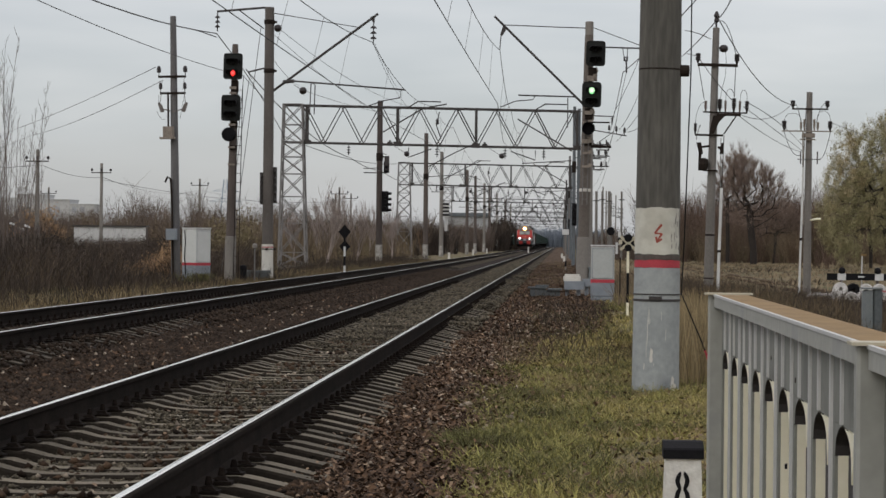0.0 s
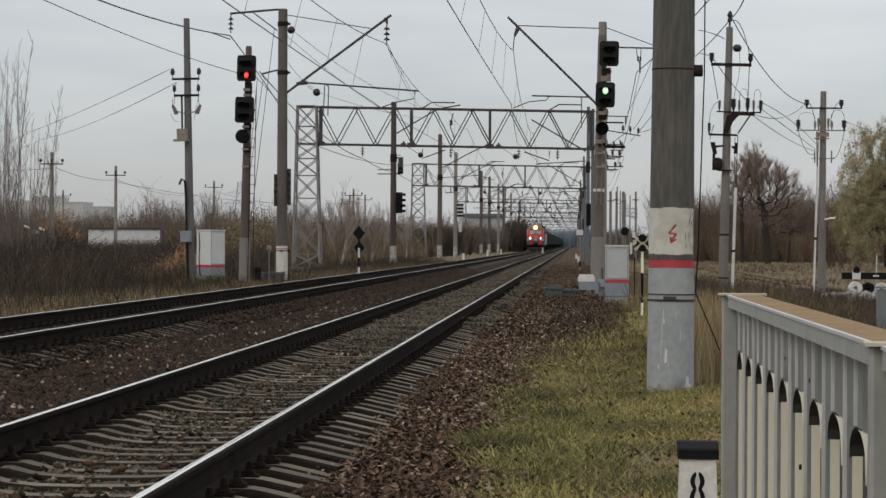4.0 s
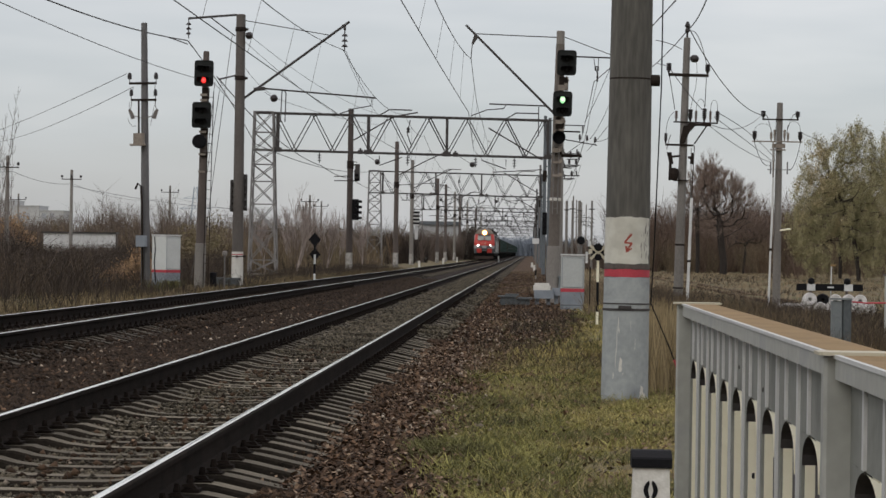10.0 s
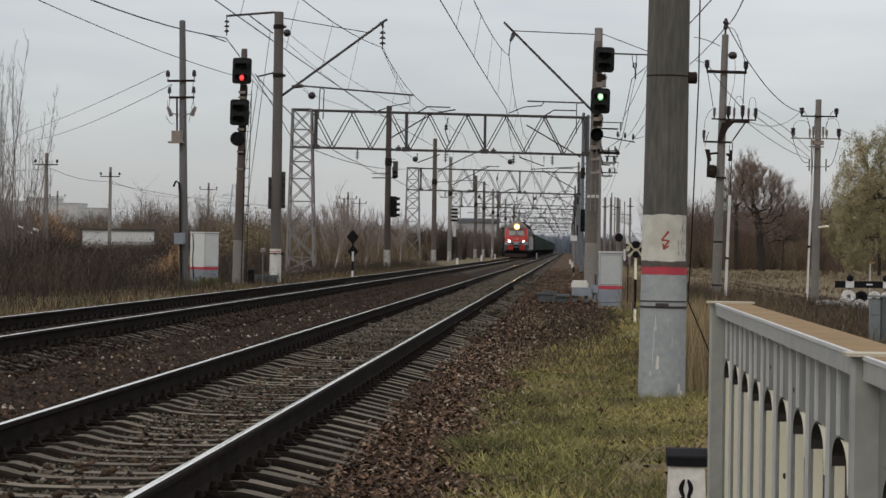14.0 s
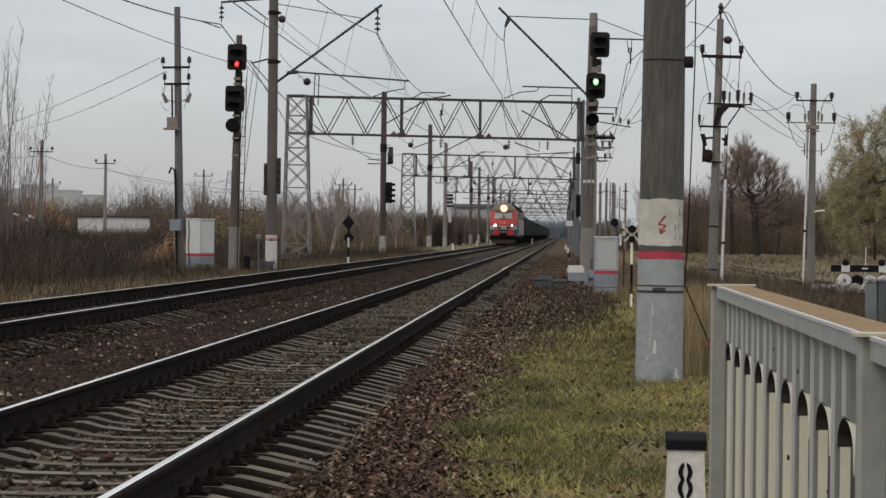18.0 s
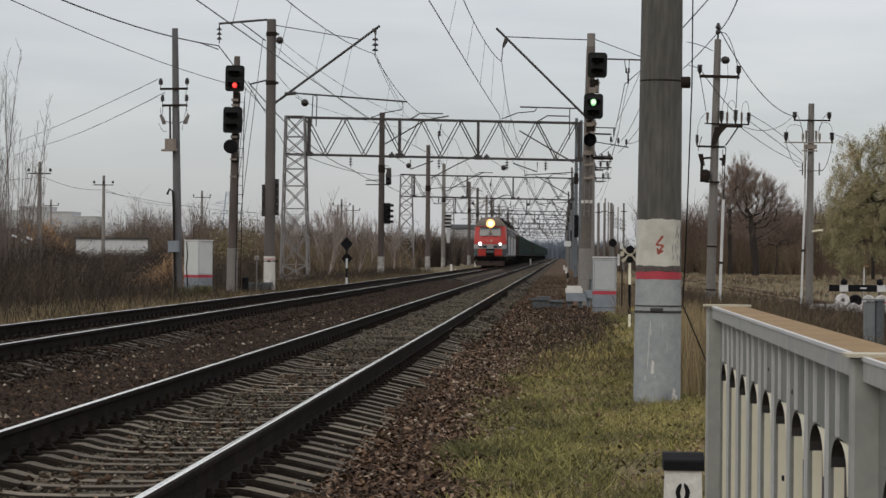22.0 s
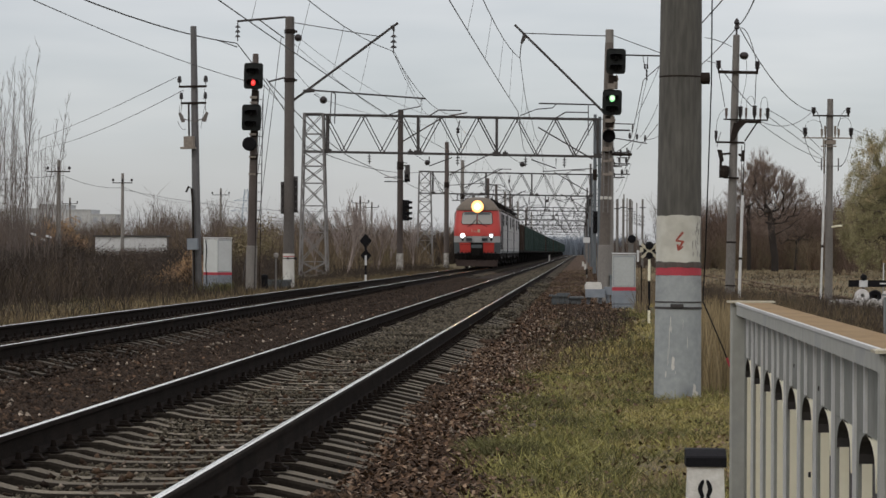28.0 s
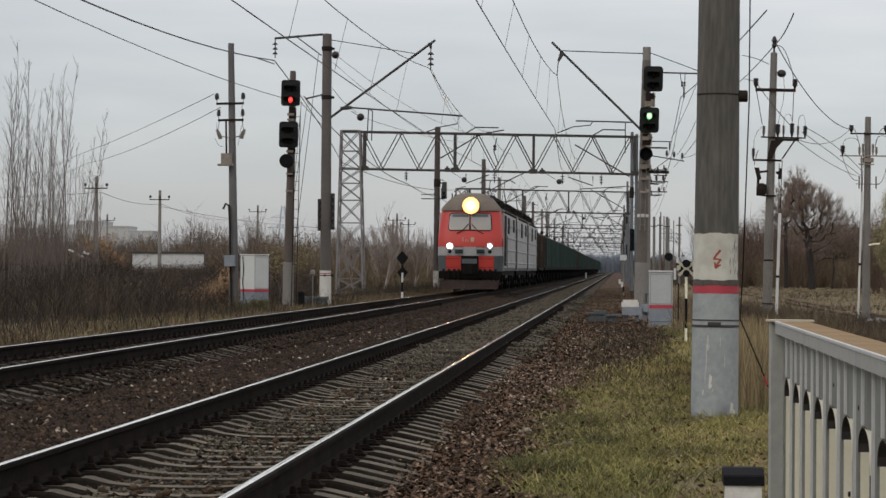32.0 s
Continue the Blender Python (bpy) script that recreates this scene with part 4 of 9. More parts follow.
    for x in (-9.0, -4.0):
        part("ball_insulator", Shape().lathe([(0.03, -0.14), (0.11, -0.09), (0.15, 0), (0.11, 0.09), (0.03, 0.14)], 10, (x + 0.9, -0.5, z_low - 0.45 + up(x)), "y").line([(x, -0.3, z_low + 0.1 + up(x)), (x + 0.9, -0.5, z_low - 0.45 + up(x))], 0.014), PORCELAIN, t)
        part("clamp_plate", Shape().box(x - 0.14, x + 0.14, -0.45, -0.4, z_low - 0.04 + up(x), z_low + 0.18 + up(x)).box(x - 0.05, x + 0.05, -0.46, -0.41, z_low + 0.18 + up(x), z_low + 0.27 + up(x)), STEEL_DARK, t)
    for x in (XL - 1.2, XN + 1.4):
        z1, z2 = z_low + up(x), z_top + up(x)
        part("steady_arm", Shape().line([(x, 0, z1 - 0.1), (x, 0, z1 - 0.6), (x + (1.2 if x < -5 else -1.3), 0, z1 - 0.15)], 0.03, 5), STEEL_DARK, t)
        part("top_arm", Shape().line([(x, 0, z2), (x + 0.5, 0, z2 + 0.3), (x + 1.7, 0, z2 + 0.28)], 0.035, 5), STEEL_DARK, t)
    part("insulator_string", Shape().line([(-6.4, -0.45, z_top - 0.15), (-6.55, -0.45, z_low + 1.2), (-6.3, -0.45, z_low + 0.5)], 0.03, 5).lathe([(0.04, 0.2), (0.11, 0.1), (0.05, 0.05), (0.11, -0.05), (0.04, -0.1)], 8, (-6.5, -0.45, z_low + 1.35)), PORCELAIN, t)
    return t


for y in (140, 240, 332, 425, 520, 610, 700, 800):
    gantry(y)


# ---------------------------------------------------------------- colour-light signals
def signal_plate(t, x, z, w, h, lens=()):
    """A black backplate with rounded corners and deep rectangular hoods over its lenses."""
    ring = []
    for cx, cz, a0 in ((1, 0, -90), (1, 1, 0), (0, 1, 90), (0, 0, 180)):
        for k in range(4):
            a = radians(a0 + 30 * k)
            ring.append((x + (w / 2 - 0.075) * (1 if cx else -1) + 0.075 * math.cos(a), z + h / 2 + (h / 2 - 0.075) * (1 if cz else -1) + 0.075 * math.sin(a)))
    head = part("signal_head", Shape().extrude(ring, -0.32, -0.22), HEAD_BLACK, t, "matt black signal head with rounded corners")
    part("head_rim", Shape().line([(px, -0.325, pz) for px, pz in ring + ring[:1]], 0.012, 5), HEAD_BLACK, head)
    part("head_case", Shape().box(x - w * 0.34, x + w * 0.34, -0.215, -0.08, z + h * 0.1, z + h * 0.9, 0.03), HEAD_BLACK, head, "black lamp case behind the plate")
    for k, lit in enumerate(lens):
        zz = z + h * (0.68 - 0.44 * k)
        vs, half, r = [], w * 0.33, h * 0.13
        arch = [(-half, -0.3 * r), (-half, 0.55 * r), (-half * 0.82, r), (half * 0.82, r), (half, 0.55 * r), (half, -0.3 * r)]
        for px, pz in arch:
            vs += [(x + px * q, y, zz + pz * q - (0.03 if y < -0.5 else 0)) for q, y in ((1, -0.32), (1, -0.62), (1.06, -0.62), (1.06, -0.32))]
        part("hood", Shape().add(vs, [(4 * i + j, 4 * i + (j + 1) % 4, 4 * i + 4 + (j + 1) % 4, 4 * i + 4 + j) for i in range(5) for j in range(4)]), BLACK_PAINT, head, "deep black hood")
        part("lens_recess", Shape().box(x - half * 0.96, x + half * 0.96, -0.335, -0.322, zz - r * 0.7, zz + r * 0.9), LENS_DARK, head)
        s = Shape().lathe([(0.075, 0.0), (0.07, -0.03), (0.035, -0.05)], 14, (0, -0.337, 0), "y")
        s.v = [(x + a, b, zz + c * 1.3 - 0.01) for a, b, c in s.v]
        part("lens", s, lamp_bowl("lit_signal_lens", (x, zz), 0.085, *lit) if lit else LENS_DARK, head, "lit lens" if lit else "unlit lens")
    return head


def ladder(t, x, y, z0, z1, w=0.16, material=IRON):
    l = part("ladder", Shape().tube((x, y, z0), (x, y, z1), 0.014, n=5), material, t, "narrow steel ladder")
    part("ladder_rail", Shape().tube((x + w, y, z0), (x + w, y, z1), 0.014, n=5), material, l)
    for i in range(int((z1 - z0) / 0.3)):
        part("rung", Shape().tube((x, y, z0 + 0.15 + 0.3 * i), (x + w, y, z0 + 0.15 + 0.3 * i), 0.012, n=4), material, l)


sig_l = thing("railway_signal", "colour-light signal showing red on a slim concrete post", "railway signal", (-10.72, 86, -0.12), group="line-side signals")
part("post", Shape().lathe([(0.18, -0.2), (0.17, 0.1), (0.1, 7.55), (0.09, 7.65)], 14), CONCRETE_DARK, sig_l, smooth=True)
part("post_foot", Shape().lathe([(0.185, -0.1), (0.175, 1.4), (0.15, 1.41)], 14), CONCRETE, sig_l, "paler patchy foot", True)
signal_plate(sig_l, -0.02, 6.5, 0.6, 0.82, (None, RED_LIGHT))
signal_plate(sig_l, -0.06, 5.15, 0.6, 0.82, (None, None))
part("call_on_lamp", Shape().lathe([(0.1, 0.1), (0.23, 0.0), (0.23, -0.2), (0.2, -0.22)], 14, (-0.1, -0.25, 4.7), "y"), BLACK_PAINT, sig_l, "round black call-on lamp")
for z0, z1 in ((6.1, 6.45), (4.95, 5.12), (4.2, 4.35)):
    part("head_bracket", Shape().box(-0.08, 0.13, -0.22, 0.1, z0, z1, 0.02), IRON, sig_l)
ladder(sig_l, 0.14, -0.22, 0.0, 6.3)
for z0, z1 in ((6.18, 6.26), (6.02, 6.08), (4.98, 5.06), (4.26, 4.32), (3.7, 3.76)):
    part("pale_clamp", Shape().box(-0.13, 0.1, -0.27, -0.225, z0, z1, 0.02), FITTING, sig_l, "dusty pale clamp")
can = thing("cable_can", "small black cable can on the ground by the signal", "cable can", (-10.28, 86, -0.22))
part("body", Shape().lathe([(0.1, 0.0), (0.11, 0.05), (0.1, 0.42), (0.12, 0.44), (0.11, 0.55), (0.04, 0.58)], 12), BLACK_PAINT, can)
sp = thing("marker_stake", "thin grey stake with a pale round tip by the signal", "marker stake", (-9.91, 86, -0.22))
part("stake", Shape().tube((0, 0, 0), (0, 0, 1.15), 0.022, n=6), STEEL_GREY, sp)
part("tip", Shape().lathe([(0.03, 1.1), (0.08, 1.14), (0.08, 1.24), (0.03, 1.28)], 10), CONCRETE, sp, "pale round tip")

sig_r = thing("railway_signal", "colour-light signal showing green on a stout concrete post", "railway signal", (0.61, 72, -0.3), group="line-side signals")
part("post", Shape().lathe([(0.165, -0.2), (0.165, 0), (0.115, 6.9), (0.11, 7.1)], 14), SIGNAL_POST, sig_r, smooth=True)
signal_plate(sig_r, 0.19, 6.25, 0.5, 0.66, (None, None))
signal_plate(sig_r, 0.11, 5.14, 0.5, 0.66, (GREEN_LIGHT, None))
part("call_on_lamp", Shape().lathe([(0.08, 0.1), (0.17, 0.0), (0.17, -0.2), (0.15, -0.22)], 14, (0.04, -0.25, 4.55), "y"), BLACK_PAINT, sig_r, "round black call-on lamp")
for x0, z0, z1 in ((0.0, 5.85, 6.2), (-0.06, 4.8, 5.1), (-0.1, 4.1, 4.3)):
    part("head_bracket", Shape().box(x0, x0 + 0.25, -0.22, 0.05, z0, z1, 0.02), IRON, sig_r)
ladder(sig_r, -0.07, -0.26, 2.5, 4.4, 0.13, STEEL_GREY)
for x0, z0, z1 in ((-0.02, 5.84, 5.98), (-0.08, 4.93, 5.03), (-0.12, 4.66, 4.74), (-0.12, 4.16, 4.28), (-0.1, 3.86, 3.92), (-0.1, 3.5, 3.56)):
    part("pale_clamp", Shape().box(x0, x0 + 0.2, -0.3, -0.225, z0, z1, 0.02).box(x0 + 0.16, x0 + 0.26, -0.28, -0.2, z0 + 0.02, z1 + 0.05, 0.02), FITTING, sig_r, "dusty pale clamp")
part("cable_loop", Shape().line([(0.12, -0.28, 5.8), (0.2, -0.3, 5.95), (0.26, -0.3, 6.1), (0.2, -0.28, 6.22)], 0.016, 5).line([(0.06, -0.28, 4.6), (0.16, -0.3, 4.8), (0.2, -0.3, 5.0), (0.12, -0.28, 5.14)], 0.016, 5), FITTING, sig_r, "looped pale cable")
part("hood", Shape().lathe([(0.175, -0.2), (0.18, -0.42), (0.165, -0.42), (0.16, -0.21)], 14, (0.04, -0.25, 4.55), "y"), BLACK_PAINT, sig_r, "short round hood")
part("collar", Shape().lathe([(0.14, 2.85), (0.155, 2.86), (0.155, 2.93), (0.14, 2.94)], 14), WHITEWASH, sig_r)
part("cross_arm", Shape().box(0.1, 0.68, -0.04, 0.04, 4.05, 4.12), IRON, sig_r)
part("cross_arm", Shape().box(0.1, 0.62, -0.03, 0.03, 4.72, 4.76), IRON, sig_r)
part("lower_sleeve", Shape().lathe([(0.178, 0.05), (0.174, 1.62), (0.15, 1.63)], 14), CONCRETE, sig_r, "paler lower part of the post", True)
part("cable_box", Shape().box(0.16, 0.36, -0.16, 0.12, 0.42, 0.78, 0.02).box(0.14, 0.38, -0.18, 0.14, 0.78, 0.82, 0.02).box(0.2, 0.26, -0.1, -0.04, -0.05, 0.42), POST_GREY, sig_r, "grey cable box on the post")


# ---------------------------------------------------------------- utility poles
def cross_arm(t, z, x0, x1, pins, r=0.06, y=-0.12):
    a = part("cross_arm", Shape().box(x0, x1, y - 0.03, y + 0.03, z - 0.035, z + 0.035), IRON, t)
    for x in pins:
        s = Shape()
        pin_insulator(s, x, z + 0.03, r, y)
        part("pin_insulator", s, PORCELAIN, a)


def pole(at, h, r0, r1, material, label, n=10):
    t = thing("utility_pole", label, "utility pole", at, group="utility poles")
    part("shaft", Shape().lathe([(r0, -0.4), (r0, 0), (r1, h), (r1 * 0.7, h + 0.01)], n), material, t, smooth=True)
    return t


pl = pole((-12.04, 83, -0.25), 8.42, 0.15, 0.095, POLE_DARK, "concrete utility pole with two cross arms and a small transformer")
cross_arm(pl, 6.52, -0.47, 0.4, (-0.45, 0.38), 0.07)
cross_arm(pl, 6.0, -0.42, 0.38, (-0.4, 0.36))
for x in (-0.42, 0.38):
    k = 1 if x > 0 else -1
    part("fuse_holder", Shape().extrude([(x - 0.13 * k, 5.42), (x - 0.02 * k, 5.4), (x + 0.07 * k, 5.68), (x + 0.02 * k, 5.72), (x - 0.06 * k, 5.62)], -0.2, -0.08).line([(x, -0.14, 5.7), (x * 0.9, -0.14, 6.0)], 0.012).line([(x - 0.1 * k, -0.14, 5.5), (0, -0.1, 5.42)], 0.02), STEEL_BROWN, pl, "slanting brown fuse holder")
part("transformer", Shape().box(-0.32, 0.02, -0.36, -0.1, 4.62, 4.95, 0.05).box(-0.42, 0.05, -0.4, -0.08, 4.56, 4.62), FITTING, pl, "small dusty pale transformer")
part("riser", Shape().line([(-0.17, -0.12, 6.0), (-0.17, -0.12, 4.9)], 0.03, 6), IRON, pl)
part("conduit", Shape().line([(-0.28, -0.2, 3.2), (-0.2, -0.2, 3.38), (-0.1, -0.2, 3.3), (-0.08, -0.2, 2.9), (-0.06, -0.2, 0.1)], 0.035, 6), IRON, pl, "dark steel conduit")
part("meter_box", Shape().box(-0.25, 0.08, -0.4, -0.14, 1.4, 1.75, 0.02), CABINET_BASE, pl, "blue-grey meter box")

pr1 = pole((4.45, 80, -0.635), 8.3, 0.15, 0.1, POLE_GREY, "slim concrete utility pole crowded with arms, fuses and an insulator")
def bushing(t, x, z0, z1, r, material=PORCELAIN, y=-0.12):
    """A ribbed insulator standing on an arm."""
    n = max(2, int((z1 - z0) / 0.07))
    prof = [(0.02, z0)]
    for i in range(n):
        z = z0 + (z1 - z0) * (0.3 + 0.7 * i / n)
        prof += [(r * 0.7, z), (r, z + 0.015), (r, z + 0.035), (r * 0.7, z + 0.05)]
    part("bushing", Shape().lathe(prof + [(0.015, z1)], 10, (x, y, 0)), material, t, "ribbed insulator")


arm = part("cross_arm", Shape().box(-0.53, 0.67, -0.17, -0.08, 7.13, 7.22), IRON, pr1, "dark steel cross arm")
for x in (-0.52, 0.64):
    bushing(arm, x, 7.22, 7.52, 0.08)
arm = part("cross_arm", Shape().box(-0.33, 1.0, -0.16, -0.1, 5.74, 5.78).box(0.1, 0.8, -0.18, -0.08, 5.66, 5.735), IRON, pr1, "dark steel cross arm")
for x, z, r, m in ((-0.25, 6.1, 0.045, BUSHING), (0.17, 6.16, 0.075, PORCELAIN), (0.34, 6.12, 0.04, BUSHING), (0.59, 6.2, 0.07, PORCELAIN), (0.77, 6.12, 0.04, BUSHING), (0.98, 6.13, 0.065, PORCELAIN)):
    bushing(arm, x, 5.78, z, r, m)
arm = part("cross_arm", Shape().box(-0.55, 0.3, -0.16, -0.1, 5.04, 5.1), IRON, pr1, "dark steel cross arm")
bushing(arm, -0.54, 5.1, 5.42, 0.05)
part("top_pin", Shape().lathe([(0.03, 8.3), (0.03, 8.45), (0.08, 8.5), (0.05, 8.6), (0.09, 8.66), (0.04, 8.78), (0.01, 8.8)], 10), PORCELAIN, pr1)
part("ball_insulator", Shape().lathe([(0.03, -0.13), (0.085, -0.1), (0.115, -0.04), (0.115, 0.04), (0.085, 0.1), (0.03, 0.13)], 12, (0.24, -0.05, 7.68), "x").line([(0.05, 0, 7.72), (0.2, -0.05, 7.68)], 0.02), PORCELAIN, pr1, "round black insulator", True)
part("strut", Shape().line([(0.69, -0.12, 5.7), (0.32, -0.12, 5.12)], 0.022, 5), IRON, pr1)
part("gusset", Shape().extrude([(-0.02, 5.66), (0.34, 5.66), (0.16, 5.46), (0.02, 5.12), (-0.12, 5.1), (-0.1, 5.3)], -0.19, -0.15), IRON, pr1, "dark steel gusset")
part("drop_switch", Shape().extrude([(-0.5, 4.84), (-0.36, 4.84), (-0.29, 4.5), (-0.4, 4.46)], -0.24, -0.16).lathe([(0.05, -0.2), (0.13, -0.15), (0.16, 0.0), (0.14, 0.14), (0.05, 0.18)], 10, (-0.27, -0.2, 4.2), "z").box(-0.42, -0.34, -0.24, -0.14, 4.0, 4.5).line([(-0.42, -0.2, 4.7), (-0.1, -0.2, 4.74)], 0.035, 5), IRON, pr1, "dark pole-mounted drop switch")
part("horn_fuse", Shape().extrude([(0.14, 4.74), (0.14, 4.68), (0.22, 4.64), (0.2, 4.52), (0.32, 4.5), (0.31, 4.84), (0.25, 4.84), (0.24, 4.74)], -0.22, -0.15), IRON, pr1, "dark fuse gear")
part("switch_shelf", Shape().box(-0.26, 0.16, -0.24, 0.1, 3.99, 4.03), IRON, pr1)
for x0, x1, z0, zt in ((0.34, 0.59, 6.12, 6.47), (0.77, 0.98, 6.12, 6.45)):
    k, w = (x0 + x1) / 2, (x1 - x0) / 2
    part("jumper_loop", Shape().line([(k - w * math.cos(a), -0.12, z0 + (zt - z0) * math.sin(a) ** 0.7) for a in [math.pi * i / 10 for i in range(11)]], 0.009, 4), WIRE, pr1)
part("side_jumper", Shape().line([(-0.54, -0.12, 5.42), (-0.52, -0.12, 5.7), (-0.44, -0.12, 5.93), (-0.34, -0.12, 6.04), (-0.25, -0.12, 6.08)], 0.009, 4), WIRE, pr1)
part("ball_lead", Shape().line([(0.3, -0.1, 7.6), (0.33, -0.11, 7.2), (0.3, -0.12, 6.8), (0.22, -0.12, 6.45), (0.17, -0.12, 6.15)], 0.009, 4), WIRE, pr1)
for z in (2.05, 0.75):
    part("clamp_band", Shape().lathe([(0.135, z), (0.15, z + 0.01), (0.15, z + 0.05), (0.135, z + 0.06)], 10), IRON, pr1)
part("conduit", Shape().tube((0.32, -0.05, 0.1), (0.24, -0.05, 5.0), 0.012, n=5), STEEL_GREY, pr1)

pr2 = pole((10.08, 109, -1.0), 8.42, 0.17, 0.12, POLE_GREY, "concrete utility pole with two cross arms in the dry field")
arm = part("cross_arm", Shape().box(-0.72, 0.76, -0.18, -0.12, 7.7, 7.76), IRON, pr2, "dark steel cross arm")
for x in (-0.68, 0.72):
    bushing(arm, x, 7.76, 8.08, 0.1)
arm = part("cross_arm", Shape().box(-1.12, 0.92, -0.18, -0.12, 6.8, 6.85), FITTING, pr2, "pale rusting cross arm")
for x in (-1.02, 0.84):
    bushing(arm, x, 6.85, 7.25, 0.1)
for x in (-0.34, -0.2, 0.2, 0.34):
    bushing(arm, x, 6.85, 7.2 if abs(x) > 0.3 else 7.32, 0.055, FITTING)
part("collar", Shape().box(-0.3, 0.22, -0.3, -0.1, 6.56, 6.74).box(-0.38, 0.24, -0.28, -0.2, 6.46, 6.51), FITTING, pr2, "pale dusty bracket")
for x0, x1, zt in ((-1.02, -0.34, 7.55), (0.3, 0.84, 7.66)):
    k, w = (x0 + x1) / 2, (x1 - x0) / 2
    part("jumper_loop", Shape().line([(k - w * math.cos(a), -0.15, 7.2 + (zt - 7.2) * math.sin(a) ** 0.7) for a in [math.pi * i / 12 for i in range(13)]], 0.011, 4), WIRE, pr2)
part("service_cables", Shape().line([(-0.26, -0.2, 6.8), (-0.24, -0.2, 5.2), (-0.2, -0.2, 3.0)], 0.03, 5), FITTING, pr2, "pale cable down the pole")
for x in (-0.34, 0.34):
    part("shackle", Shape().line([(x, -0.15, 6.0), (x, -0.15, 5.5)], 0.03, 5).line([(0, -0.15, 5.68), (x * 1.4, -0.15, 5.68)], 0.02, 4), STEEL_GREY, pr2)
part("bracket", Shape().line([(0.1, -0.1, 3.2), (0.35, -0.3, 3.25), (0.5, -0.3, 3.25)], 0.04, 6), CREAM, pr2, "pale lamp bracket")
for ob, degrees in ((pl, -1.15), (pr1, 1.2), (pr2, 0.3), (sig_l, 0.85), (sig_r, 1.0), (front, 0.3)):
    lean(ob, degrees)
for x, y, z0, z1, dx in ((4.57, 77.4, -0.6, 2.8, 0.1), (9.58, 107, -1.05, 4.3, 0.14)):
    s = thing("marker_pole", "thin white pole leaning beside a utility pole", "pole", (x, y, z0), group="white marker poles")
    part("pipe", Shape().tube((0, 0, -0.2), (dx, 0, z1 - z0), 0.045, n=8), PANEL_WHITE, s)
    part("collar", Shape().tube((dx * 0.45, 0, (z1 - z0) * 0.45), (dx * 0.47, 0, (z1 - z0) * 0.47), 0.055, n=8), IRON, s)
    part("tip_wire", Shape().tube((dx, 0, z1 - z0), (dx * 1.6, 0, (z1 - z0) * 1.45), 0.012, n=5), IRON, s)

for x, y, h, w in ((-33.7, 170, 7.8, 0.75), (-36.5, 210, 8.1, 0.8), (-40.9, 300, 9.05, 1.0), (-64, 330, 8.5, 1.0), (-36, 420, 9, 1.0), (-30, 380, 9, 1.0), (-28, 330, 8, 1.0), (-25, 300, 8.2, 1.0)):
    p = pole((x, y, -0.9), h, 0.16, 0.11, CONCRETE, "distant concrete utility pole with a cross arm")
    cross_arm(p, h - 0.75, -w, w, (-w + 0.05, 0.0, w - 0.05), 0.1)

for x, r in ((4.06, 0.17), (4.72, 0.13), (5.5, 0.18), (6.9, 0.13)):
    k = pole((x, 300, -0.9), 8.0, r, r * 0.85, POLE_GREY, "stout distant concrete pole beside the line")
    part("cross_arm", Shape().box(-0.35, 0.35, -0.2, -0.14, 7.4 - r * 3, 7.5 - r * 3), STEEL_DARK, k)

pyl = thing("transmission_pylon", "distant blue-grey lattice transmission pylon", "pylon", (-114, 900, -1))
body = Shape()
for a in (-1, 1):
    for b in (-1, 1):
        body.tube((a * 2.6, b * 2.6, 0), (a * 0.5, b * 0.5, 23), 0.12, n=4)
for i in range(8):
    k0, k1 = 2.6 - 2.1 * i / 8, 2.6 - 2.1 * (i + 1) / 8
    z0, z1 = 23 * i / 8, 23 * (i + 1) / 8
    body.tube((-k0, -k0, z0), (k1, -k1, z1), 0.08, n=4).tube((k0, -k0, z0), (-k1, -k1, z1), 0.08, n=4)
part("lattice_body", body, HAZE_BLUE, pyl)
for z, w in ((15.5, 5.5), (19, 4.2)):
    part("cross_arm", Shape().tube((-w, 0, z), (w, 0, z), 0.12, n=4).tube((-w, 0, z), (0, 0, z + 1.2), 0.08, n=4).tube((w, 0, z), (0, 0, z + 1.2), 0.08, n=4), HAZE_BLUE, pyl)


